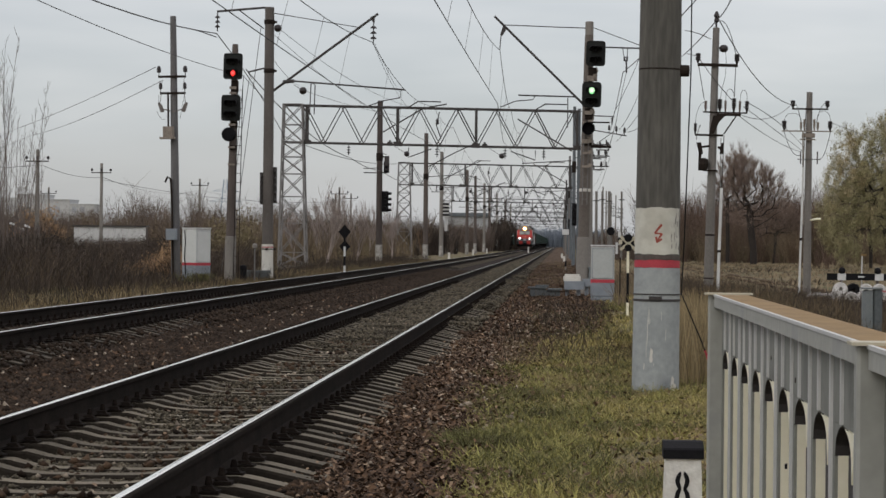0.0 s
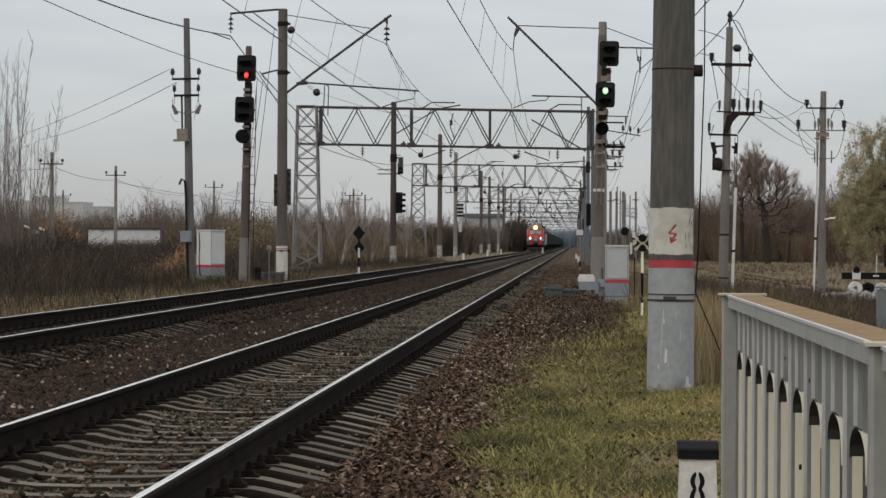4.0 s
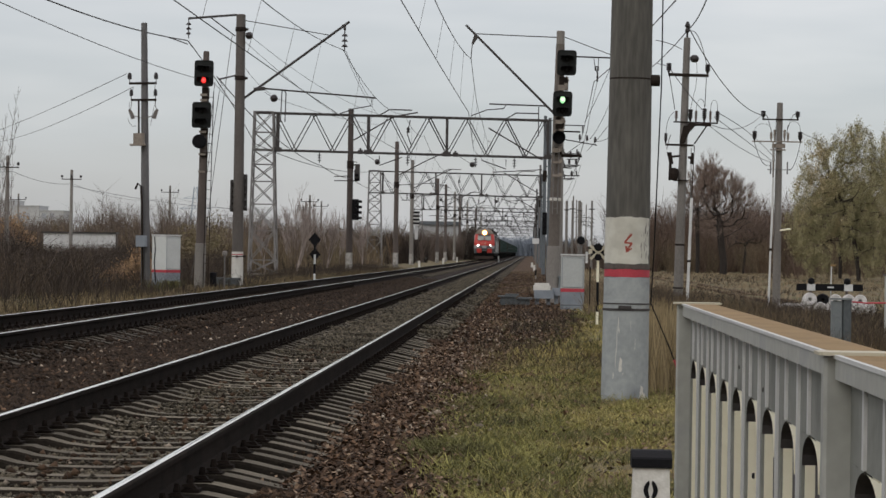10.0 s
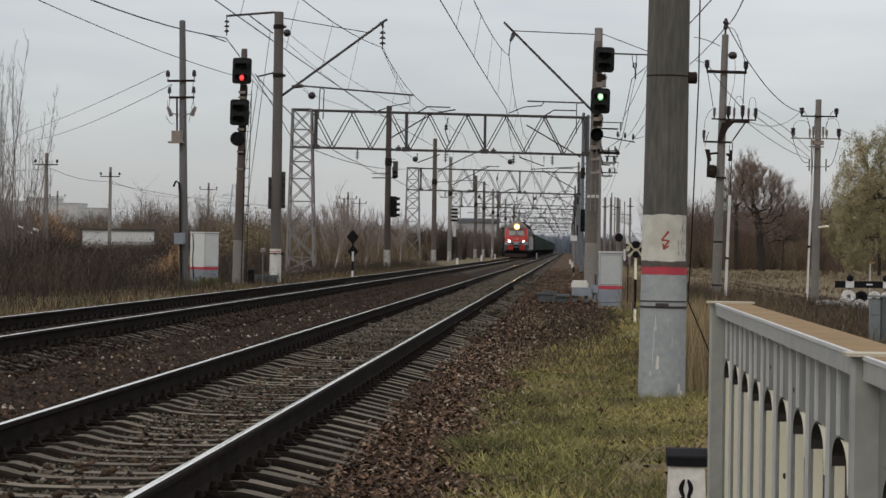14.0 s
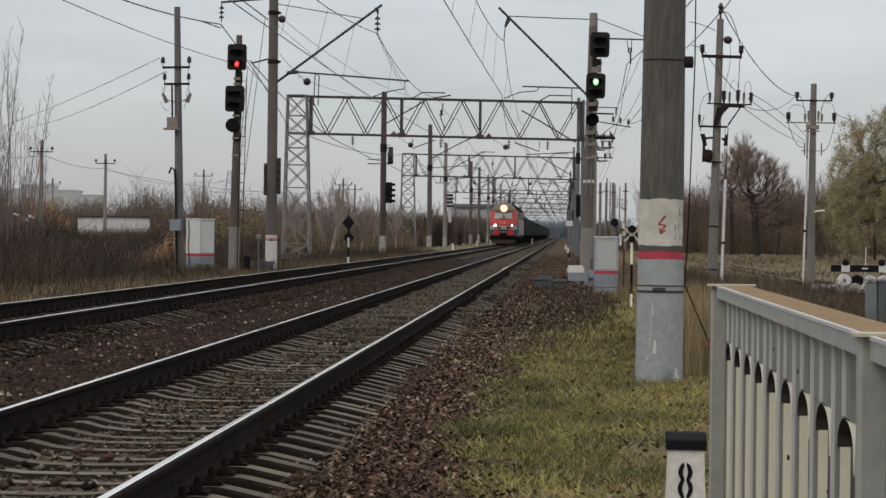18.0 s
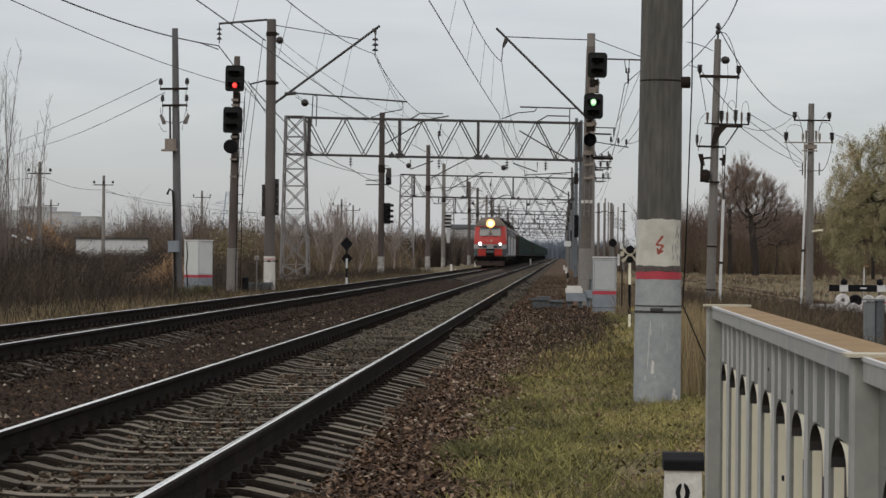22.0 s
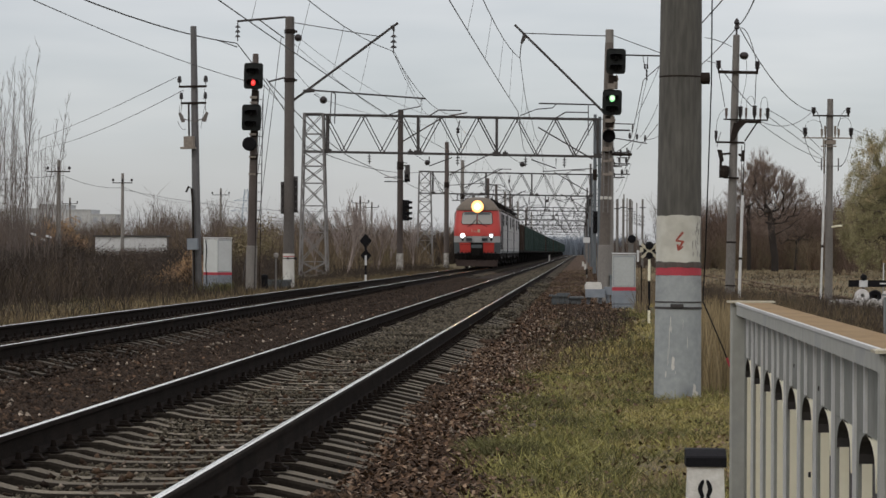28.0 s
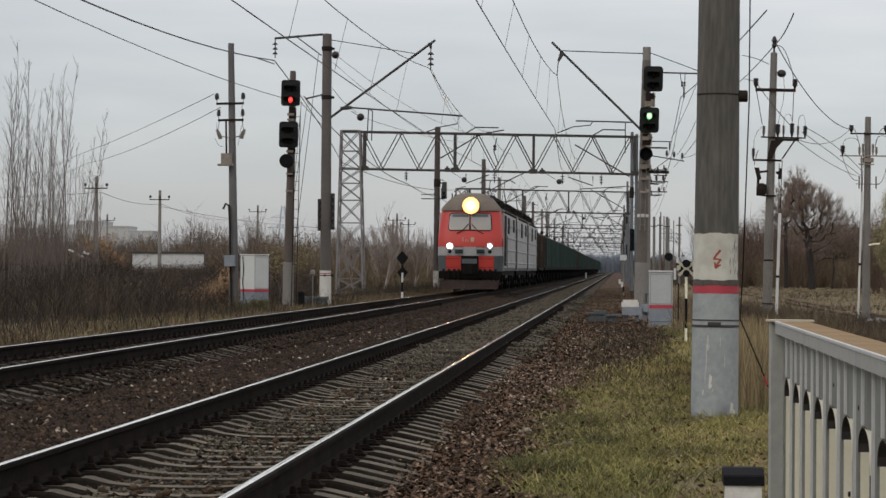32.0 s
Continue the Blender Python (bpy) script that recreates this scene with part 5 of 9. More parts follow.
# ---------------------------------------------------------------- cabinets and small line-side things
def cabinet(at, w, d, h, base, label, turn=0, paint=CABINET):
    t = thing("relay_cabinet", label, "cabinet", at, turn, group="relay cabinets")
    part("base", Shape().box(-w / 2, w / 2, -d / 2, d / 2, -0.1, base, 0.02), CABINET_BASE, t, "blue-grey painted base")
    part("red_stripe", Shape().box(-w / 2 - 0.004, w / 2 + 0.004, -d / 2 - 0.004, d / 2 + 0.004, base + 0.002, base + 0.085, 0.02), RED_PAINT, t, "red painted stripe")
    part("body", Shape().box(-w / 2, w / 2, -d / 2, d / 2, base + 0.087, h - 0.05, 0.02), paint, t)
    part("door", Shape().box(-w / 2 + 0.04, w / 2 - 0.04, -d / 2 - 0.015, -d / 2 - 0.002, base + 0.12, h - 0.1), paint, t, "flat cabinet door")
    # dark strips stand for the shadow gap round the door
    for x0, x1, z0, z1 in ((-w / 2 + 0.028, w / 2 - 0.028, base + 0.108, base + 0.118), (-w / 2 + 0.028, w / 2 - 0.028, h - 0.098, h - 0.088), (-w / 2 + 0.028, -w / 2 + 0.038, base + 0.118, h - 0.098), (w / 2 - 0.038, w / 2 - 0.028, base + 0.118, h - 0.098)):
        part("door_shadow_line", Shape().box(x0, x1, -d / 2 - 0.008, -d / 2 - 0.001, z0, z1), CABINET_BASE, t, "dark line painted for the shadow round the door")
    part("lid", Shape().box(-w / 2 - 0.012, w / 2 + 0.012, -d / 2 - 0.03, d / 2 + 0.015, h - 0.035, h, 0.02), PANEL_WHITE, t, "thin pale lid")
    part("plinth_line", Shape().box(-w / 2 - 0.006, w / 2 + 0.006, -d / 2 - 0.006, d / 2 + 0.006, base * 0.32, base * 0.36, 0.02), LOCO_SKIRT, t)
    return t


cb = cabinet((-11.27, 82, -0.24), 0.58, 0.72, 1.77, 0.6, "whitish relay cabinet with a red stripe above its base", 45, CABINET_WHITE)
part("cable", Shape().line([(-0.31, 0.2, 1.7), (-0.31, 0.16, 1.3), (-0.31, 0.2, 0.9), (-0.31, 0.12, 0.3)], 0.014, 5), BLACK_PAINT, cb)
cabinet((1.03, 64, -0.27), 0.56, 0.5, 1.39, 0.48, "pale grey relay cabinet with a red stripe beside the signal")

sg = thing("line_side_sign", "two black diamond boards on a striped white and black post", "railway sign", (-8.93, 110, -0.28))
for i in range(4):
    part("post_band", Shape().tube((0, 0, 0.02 + 0.4 * i), (0, 0, 0.42 + 0.4 * i), 0.045, n=8), BLACK_PAINT if i % 2 else PANEL_WHITE, sg)
for z, y, k in ((1.83, -0.09, 1.0), (1.22, 0.06, 0.9)):
    part("diamond_board", Shape().extrude([(-0.26 * k, z), (0, z - 0.3 * k), (0.26 * k, z), (0, z + 0.3 * k)], y, y + 0.03), BLACK_PAINT, sg, "black diamond board")

st = thing("striped_post", "thin cream and black post carrying a small saltire board", "railway sign", (1.33, 52, -0.3))
for z0, z1, m in ((-0.1, 0.3, CREAM), (0.302, 0.88, BLACK_PAINT), (0.882, 1.32, CREAM)):
    part("post_band", Shape().tube((0, 0, z0), (0, 0, z1), 0.027, n=8), m, st)
board = part("board", Shape().box(-0.14, 0.14, -0.04, -0.03, 1.33, 1.6, 0.0), BLACK_PAINT, st, "black backing board")
for k in (-1, 1):
    part("saltire_bar", Shape().extrude([(-0.17 * k, 1.35), (-0.13 * k, 1.31), (0.17 * k, 1.57), (0.13 * k, 1.61)], -0.052 - 0.004 * k, -0.045 - 0.004 * k), CAP, board, "dull cream diagonal bar")
    part("side_tab", Shape().box(k * 0.15 - 0.035, k * 0.15 + 0.035, -0.056, -0.046, 1.44, 1.53), CAP, board, "dull cream tab")
part("reflector", Shape().lathe([(0.07, 0.0), (0.065, -0.02), (0.03, -0.025)], 12, (0, -0.062, 1.37), "y"), BLACK_PAINT, board, "black round reflector")
part("reflector", Shape().lathe([(0.08, 0.0), (0.075, -0.02), (0.03, -0.025)], 12, (0, -0.062, 1.565), "y"), BLACK_PAINT, board, "black round reflector")

ws = thing("trackside_signal", "low post signal with white and black bands beside the verge", "railway signal", (1.36, 60, -0.16))
part("post", Shape().tube((0, 0, -0.25), (0, 0, 1.0), 0.016, n=8), IRON, ws)
part("lamp_housing", Shape().lathe([(0.03, 0.06), (0.055, 0.03), (0.055, -0.08), (0.045, -0.1)], 10, (0.0, -0.03, 1.41), "y"), BLACK_PAINT, ws)
part("white_band", Shape().tube((-0.02, 0, 1.46), (-0.02, 0, 1.58), 0.035, n=8).tube((-0.08, 0, 1.08), (-0.08, 0, 1.34), 0.03, n=8).line([(-0.08, 0, 1.3), (0, 0, 1.3)], 0.012, 5), PANEL_WHITE, ws, "white painted tube")

bk = thing("junction_box", "white and blue-grey cable boxes on the verge", "junction box", (0.3, 70, -0.28))
part("white_box", Shape().box(-0.2, 0.25, -0.25, 0.25, 0.44, 0.56, 0.03).box(-0.17, 0.22, -0.22, 0.22, 0.56, 0.62, 0.05), WHITEWASH, bk, "white cover")
part("side_box", Shape().box(0.3, 0.52, -0.2, 0.2, 0.3, 0.5, 0.03).box(0.36, 0.46, -0.1, 0.1, -0.05, 0.3), CABINET_BASE, bk)
part("lower_box", Shape().box(-0.18, 0.34, -0.3, 0.25, 0.22, 0.438, 0.03).box(-0.15, -0.05, -0.1, 0.1, -0.05, 0.26).box(0.15, 0.25, -0.1, 0.1, -0.05, 0.26), CABINET_BASE, bk)
tr = thing("cable_trough", "low blue-grey steel cable trough beside the track", "cable trough", (-0.33, 69.5, -0.3))
part("cover", Shape().box(-0.5, 0.0, -0.2, 0.2, 0.27, 0.31, 0.03).box(-0.3, 0.05, -0.17, 0.15, 0.31, 0.36, 0.02), LOCO_SKIRT, tr)
part("cover", Shape().box(0.01, 0.4, -0.24, 0.2, 0.22, 0.27, 0.03), LOCO_SKIRT, tr)
part("body", Shape().box(-0.44, 0.34, -0.15, 0.15, 0.08, 0.218).box(-0.4, -0.3, -0.1, 0.1, -0.05, 0.08).box(0.2, 0.3, -0.1, 0.1, -0.05, 0.08).box(-0.42, -0.02, -0.14, 0.14, 0.218, 0.268), LOCO_SKIRT, tr)
bs = thing("signal_lamp_post", "small black signal head on a thin post", "railway signal", (1.93, 100, -0.3))
part("post", Shape().tube((0, 0, 0), (0, 0, 1.75), 0.04, n=8), STEEL_GREY, bs)
part("head", Shape().lathe([(0.1, 0.1), (0.15, 0.05), (0.16, -0.1), (0.15, -0.3), (0.13, -0.3)], 14, (-0.03, 0, 1.93), "y"), BLACK_PAINT, bs, "round black lamp head")
tb = thing("marker_board", "small white board on a thin grey post beside the masts", "railway sign", (0.31, 140, -0.3))
part("post", Shape().tube((0, 0, -0.1), (0, 0, 1.95), 0.035, n=8), CONCRETE, tb)
part("board", Shape().box(-0.2, 0.16, -0.06, -0.04, 1.92, 2.2), PANEL_WHITE, tb)
part("band", Shape().tube((0, 0, 0.25), (0, 0, 0.55), 0.05, n=8), BLACK_PAINT, tb)
for x, y, h in ((-9.6, 230, 0.6), (0.35, 205, 0.5), (0.2, 255, 0.5), (-9.8, 300, 0.7), (-4.75, 400, 0.9), (-9.9, 360, 0.7)):
    m = thing("marker_post", "short whitewashed concrete marker post", "marker post", (x, y, -0.3), group="line-side marker posts")
    part("post", Shape().prism([(-0.1, -0.08), (0, -0.1), (0.1, -0.08), (0.1, 0.1), (-0.1, 0.1)], -0.1, h), WHITEWASH, m)


# ---------------------------------------------------------------- kilometre picket with the figure 8
km = thing("picket_post", "white concrete distance post with a black cap and number", "distance post", (0.515, 11, -0.32))
part("body", Shape().add([(x, y, z) for z, w in ((-0.2, 0.1), (0.585, 0.072)) for x, y in ((-w, -w), (w, -w), (w, w), (-w, w))],
                         [(0, 1, 2, 3), (4, 5, 6, 7), (0, 1, 5, 4), (1, 2, 6, 5), (2, 3, 7, 6), (3, 0, 4, 7)]), WHITEWASH, km, "whitewashed tapered post")
part("cap", Shape().extrude_x([(-0.084, 0.578), (-0.085, 0.615), (-0.078, 0.622), (0.0, 0.645), (0.075, 0.645), (0.084, 0.578)], -0.083, 0.083), BLACK_PAINT, km, "black cap")


def number_plate():
    """A stencilled figure 8: two loops, each cut at its top and bottom, so four bent strokes."""
    for zc, rx, rz in ((0.487, 0.0075, 0.027), (0.42, 0.0095, 0.031)):
        for side in (-1, 1):
            vs = []
            for k in range(9):
                c, sn = math.cos(radians(6 + 21 * k)), math.sin(radians(6 + 21 * k))
                for grow, depth in ((0, -0.003), (0.019, -0.003), (0.019, 0.001), (0, 0.001)):
                    x = side * (rx + grow - 0.004 * abs(c)) * sn + side * 0.0035
                    z = zc + (rz + grow * 0.8) * c * 0.94
                    vs.append((x - 0.004, -(0.1 - 0.028 / 0.785 * (z + 0.2)) + depth, z))
            faces = [(4 * k + m, 4 * k + (m + 1) % 4, 4 * k + 4 + (m + 1) % 4, 4 * k + 4 + m) for k in range(8) for m in range(4)]
            part("figure_stroke", Shape().add(vs, faces + [(0, 1, 2, 3), (32, 33, 34, 35)]), BLACK_PAINT, km, "black stencilled stroke of a figure eight")


number_plate()


# ---------------------------------------------------------------- steel fence with arched infill
FX, FS = 0.36, 0.305


def fence_panel(y0, y1, n, first, label):
    """A panel from y0 (near) to y1 (far) at x = FX: rail, cap, post, ribbed sheet with n arched openings (the nearest centred on first), backing."""
    t = thing("fence_panel", label, "fence", (FX, y0, 0), group="fence panels")
    L = y1 - y0
    top = EYE - 0.115
    part("top_rail", Shape().box(0.0, 0.075, 0.0, L - 0.035, top - 0.028, top - 0.004, 0.003), FENCE_RAIL, t, "grey enamelled top rail")
    part("rail_cap", Shape().box(0.004, 0.077, 0.0, L - 0.04, top - 0.004, top, 0.002), TAN, t, "tan topped rail cap")
    part("rail_edge", Shape().box(-0.002, 0.004, 0.0, L - 0.035, top - 0.004, top + 0.001), FENCE_LIGHT, t)
    y = L - 0.02
    p = part("post", Shape().box(-0.012, 0.045, y - 0.012, y + 0.02, -0.35, top - 0.002, 0.004), FENCE_RAIL, t, "square grey post")
    part("post_cap", Shape().box(-0.02, 0.09, y - 0.03, y + 0.03, top, top + 0.004, 0.004), CAP, p, "dull cream cap plate")
    S, spring, apex, low, step = 0.02, EYE - 0.287, EYE - 0.24, -0.22, 0.3145
    half, first = 0.112, first - y0
    part("upper_sheet", Shape().box(S, S + 0.004, 0.0, L - 0.03, apex, top - 0.028), FENCE, t, "grey sheet under the rail")
    part("end_sheet", Shape().box(S, S + 0.004, 0.0, first - step * 0.5 - 0.001, low, apex - 0.001), FENCE, t)
    # dark sheet standing for the shade inside the arched openings
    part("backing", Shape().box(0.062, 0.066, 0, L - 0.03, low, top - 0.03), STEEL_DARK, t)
    for i in range(n):
        c = first + step * i
        far, nearer = c + step * 0.5, c - step * 0.5
        arc = [(math.cos(math.pi * k / 14), math.sin(math.pi * k / 14)) for k in range(15)]
        grey, cream, edge = Shape(), Shape(), Shape()
        for (ca, sa), (cb, sb) in zip(arc, arc[1:]):
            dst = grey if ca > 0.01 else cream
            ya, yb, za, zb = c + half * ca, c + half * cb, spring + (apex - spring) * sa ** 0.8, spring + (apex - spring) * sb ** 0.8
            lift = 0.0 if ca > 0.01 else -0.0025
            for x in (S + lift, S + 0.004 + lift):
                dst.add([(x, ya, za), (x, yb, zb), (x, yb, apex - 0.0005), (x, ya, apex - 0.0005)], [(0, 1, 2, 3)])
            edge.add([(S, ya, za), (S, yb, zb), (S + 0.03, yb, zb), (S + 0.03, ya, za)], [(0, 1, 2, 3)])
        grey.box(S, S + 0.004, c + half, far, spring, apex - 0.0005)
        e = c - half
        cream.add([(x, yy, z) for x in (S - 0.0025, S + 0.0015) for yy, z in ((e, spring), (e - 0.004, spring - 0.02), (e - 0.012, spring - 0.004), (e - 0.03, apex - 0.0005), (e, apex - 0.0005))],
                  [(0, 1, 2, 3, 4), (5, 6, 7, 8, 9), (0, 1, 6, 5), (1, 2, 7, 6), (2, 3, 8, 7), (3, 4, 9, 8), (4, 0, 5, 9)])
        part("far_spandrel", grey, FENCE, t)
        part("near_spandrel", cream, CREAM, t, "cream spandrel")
        # dark colour here carries the shade within the arch
        part("arch_edge", edge, STEEL_DARK, t, "arch edge coloured dark for the shaded inside")
        part("infill_plate", Shape().add([(x, yy, z) for z, w in ((low, 0.021), (spring + 0.002, 0.0185)) for x, yy in ((S + 0.0045, c + half), (S + w, c + half), (S + w, c + half + 0.005), (S + 0.0045, c + half + 0.005))],
                                         [(0, 1, 2, 3), (4, 5, 6, 7), (0, 1, 5, 4), (1, 2, 6, 5), (2, 3, 7, 6), (3, 0, 4, 7)]), CREAM, t, "cream infill plate set crosswise")
        part("flange", Shape().box(S, S + 0.004, nearer + 0.0005, e - 0.006, low, apex - 0.0005), FENCE, t)
        part("flange", Shape().box(S, S + 0.004, c + half + 0.0055, far, low, spring - 0.001), FENCE, t)
        # ribs in the paler enamel that carries their caught light
        part("picket", Shape().box(S - 0.0042, S, nearer - 0.014, nearer + 0.004, low, top - 0.031), FENCE_LIGHT, t, "raised grey rib, its lit edge put into a paler enamel")
        part("rib", Shape().box(S - 0.0042, S, c + 0.004, c + 0.02, apex + 0.002, top - 0.031), FENCE_LIGHT, t)
    part("bottom_rail", Shape().box(-0.005, 0.05, 0, L - 0.02, low - 0.05, low, 0.004), FENCE_RAIL, t)
    for yy, z, r in ((0.52 * L, EYE - 0.2, 0.004), (0.36 * L, EYE - 0.215, 0.005), (0.2 * L, EYE - 0.36, 0.003)):
        part("rust_spot", Shape().lathe([(r, 0.0), (r * 0.6, -0.0015)], 7, (S - 0.0001, yy, z), "x"), IRON, t)
    return t


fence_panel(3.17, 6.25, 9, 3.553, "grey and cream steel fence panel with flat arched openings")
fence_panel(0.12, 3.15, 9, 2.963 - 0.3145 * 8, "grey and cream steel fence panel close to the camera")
part_dot = thing("plug", "small dark plug on the fence sheet", "plug", (FX + 0.0195, 4.42, EYE - 0.365))
part("disc", Shape().lathe([(0.005, 0.0), (0.004, -0.004)], 8, axis="x"), BLACK_PAINT, part_dot)


# ---------------------------------------------------------------- road barrier and tyres in the field
ba = thing("road_barrier", "black and white striped barrier beam with round black stops", "barrier", (9.5, 95, -0.75))
for x0, x1, m in ((0.0, 0.37, BLACK_PAINT), (0.375, 0.67, PANEL_WHITE), (0.675, 1.69, BLACK_PAINT), (1.695, 2.0, PANEL_WHITE), (2.005, 2.36, BLACK_PAINT)):
    part("stripe", Shape().box(x0, x1, -0.05, 0.05, 0.69, 0.93, 0.01), m, ba)
part("worn_patch", Shape().box(1.1, 1.32, -0.056, -0.051, 0.79, 0.84), PANEL_WHITE, ba, "worn pale patch")
for x in (0.53, 1.8):
    part("post", Shape().tube((x, 0.1, -0.2), (x, 0.1, 0.75), 0.05, n=8), CONCRETE_DARK, ba)
    part("round_stop", Shape().lathe([(0.02, 0.9), (0.1, 0.93), (0.13, 1.02), (0.1, 1.11), (0.02, 1.15)], 12, (x, 0, 0)), BLACK_PAINT, ba)
part("sign_post", Shape().tube((1.25, 0.3, -0.1), (1.27, 0.3, 1.62), 0.022, n=6), PANEL_WHITE, ba)
part("sign_tip", Shape().box(1.23, 1.42, 0.25, 0.35, 1.56, 1.63), TAN, ba)


def tyre(at, tilt, turn, r, material, label):
    t = tagged(new("tyre", None), label, "tyre", "old tyres")
    prof = [(r * 0.3, -0.1), (r * 0.8, -0.15), (r, -0.09), (r * 1.03, 0), (r, 0.09), (r * 0.8, 0.15), (r * 0.3, 0.1), (r * 0.3, -0.1)]
    part("carcass", Shape().lathe(prof, 14), material, t, smooth=True)
    t.matrix_world = pose(*at, tilt, 0, turn)


for x, y, z, r, tilt, turn in ((9.95, 94.8, -0.4, 0.26, 70, 12), (10.89, 94.9, -0.42, 0.24, 82, -10), (11.32, 94.8, -0.42, 0.24, 78, 8), (11.76, 94.9, -0.43, 0.24, 74, -6), (9.77, 94.2, -0.64, 0.23, 66, -15), (10.26, 94.1, -0.68, 0.22, 75, 10), (10.66, 94.2, -0.68, 0.23, 70, 5), (11.59, 94.1, -0.7, 0.23, 72, -8), (12.01, 94.2, -0.7, 0.23, 68, 14)):
    tyre((x, y, z), tilt, turn, r, TYRE_WHITE, "whitewashed old tyre half sunk beside the barrier")
tyre((10.43, 95.0, -0.42), 80, 4, 0.25, BLACK_PAINT, "unpainted black tyre among the white ones")
for i in range(9):
    s = thing("white_stone", "rough whitewashed stone in the dry grass", "stone", (8.9 + 0.075 * i, 95 + rng.uniform(-0.4, 0.4), -0.8), group="whitewashed stones")
    k = rng.uniform(0.1, 0.17)
    part("block", Shape().lathe([(k, 0), (k * 1.1, k * 0.7), (k * 0.8, k * 1.3), (k * 0.3, k * 1.6)], 6, (rng.uniform(-0.1, 0.1), 0, 0.05)), TYRE_WHITE, s)
gp = thing("barrier_post", "blue-grey riveted steel column in the weeds", "post", (5.25, 45, -0.62))
part("column", Shape().box(-0.15, 0.02, -0.1, 0.15, -0.1, 1.02, 0.01), POST_GREY, gp)
part("flange", Shape().box(0.03, 0.17, -0.13, 0.15, -0.1, 1.04, 0.03), LOCO_SKIRT, gp)
part("top_plate", Shape().box(-0.17, 0.18, -0.15, 0.17, 1.041, 1.07), POST_GREY, gp)
for z in (0.25, 0.5, 0.75):
    part("cross_bar", Shape().box(-0.14, 0.015, -0.115, -0.101, z, z + 0.04), POST_GREY, gp)
part("red_tape", Shape().line([(0.17, -0.05, 1.01), (0.45, 0.0, 0.99), (0.9, 0.1, 1.0), (2.2, 0.3, 1.02)], 0.014, 5), RED_PAINT, gp, "red tape tied to the column")

# long white wall, low roofs and a far block behind the brush
wl = thing("warehouse", "long low white-panelled shed behind the brush", "building", (-39, 232, -0.9))
for i in range(12):
    part("wall_panel", Shape().box(-3.73 + 0.53 * i, -3.73 + 0.53 * i + 0.5, 0, 0.15, 0, 3.15), PANEL_WHITE, wl)
part("wall", Shape().box(-3.78, 2.62, 0.15, 1.3, 0, 3.1), CONCRETE_DARK, wl)
part("plinth", Shape().box(-3.78, 2.62, -0.05, 0.0, 0, 0.75), BLACK_PAINT, wl)
part("roof", Shape().box(-3.92, 2.7, -0.15, 1.5, 3.15, 3.3), STEEL_DARK, wl)
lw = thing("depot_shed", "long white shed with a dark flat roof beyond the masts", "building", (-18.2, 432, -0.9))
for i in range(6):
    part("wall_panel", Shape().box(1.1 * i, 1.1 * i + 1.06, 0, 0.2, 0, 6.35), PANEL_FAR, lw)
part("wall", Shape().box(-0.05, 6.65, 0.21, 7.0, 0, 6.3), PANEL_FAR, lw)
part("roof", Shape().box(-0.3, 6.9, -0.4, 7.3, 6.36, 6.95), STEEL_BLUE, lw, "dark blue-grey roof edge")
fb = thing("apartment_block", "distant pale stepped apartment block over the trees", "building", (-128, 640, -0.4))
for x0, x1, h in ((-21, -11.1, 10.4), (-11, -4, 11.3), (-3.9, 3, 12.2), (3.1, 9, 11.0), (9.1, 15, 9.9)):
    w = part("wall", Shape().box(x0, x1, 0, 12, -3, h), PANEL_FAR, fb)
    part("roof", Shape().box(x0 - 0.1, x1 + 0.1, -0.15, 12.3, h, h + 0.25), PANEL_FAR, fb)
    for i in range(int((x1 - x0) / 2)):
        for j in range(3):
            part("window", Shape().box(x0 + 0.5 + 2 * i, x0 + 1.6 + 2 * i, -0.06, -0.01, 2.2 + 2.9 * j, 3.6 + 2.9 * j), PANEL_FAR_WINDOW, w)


def floodlight(at, turn):
    t = thing("floodlight", "small white floodlight on a thin pole in the brush", "floodlight", at, turn, group="floodlights")
    part("pole", Shape().tube((0, 0, -4.0), (0, 0, 0.0), 0.03, n=6), STEEL_DARK, t)
    part("housing", Shape().add([(-0.13, -0.08, 0.05), (0.12, -0.1, -0.03), (0.13, 0.07, -0.03), (-0.13, 0.06, 0.05), (-0.11, -0.07, 0.14), (0.13, -0.09, 0.05), (0.13, 0.07, 0.05), (-0.11, 0.06, 0.14)], [(0, 1, 2, 3), (4, 5, 6, 7), (0, 1, 5, 4), (1, 2, 6, 5), (2, 3, 7, 6), (3, 0, 4, 7)]), PANEL_WHITE, t, "white lamp housing")
    part("bracket", Shape().box(-0.04, 0.04, -0.04, 0.04, -0.14, -0.02), STEEL_DARK, t)


for spot, turn in (((-25.97, 125.0, 1.79), 25), ((-26.12, 128.0, 1.56), -30), ((-25.87, 128.0, 1.70), -20)):
    floodlight(spot, turn)
wc = thing("equipment_cabinet", "white equipment cabinet with a dark lid at the crossing", "cabinet", (8.37, 60, -1.00))
part("body", Shape().box(-0.36, 0.36, -0.25, 0.25, -0.2, 1.73, 0.02), CABINET, wc)
part("lid", Shape().box(-0.4, 0.4, -0.29, 0.29, 1.73, 1.78, 0.02), CONCRETE_DARK, wc, "dark lid")
part("door", Shape().box(-0.3, 0.3, -0.266, -0.252, 0.1, 1.58), CABINET, wc)
part("handle", Shape().box(-0.26, -0.22, -0.285, -0.267, 0.7, 0.85), IRON, wc)

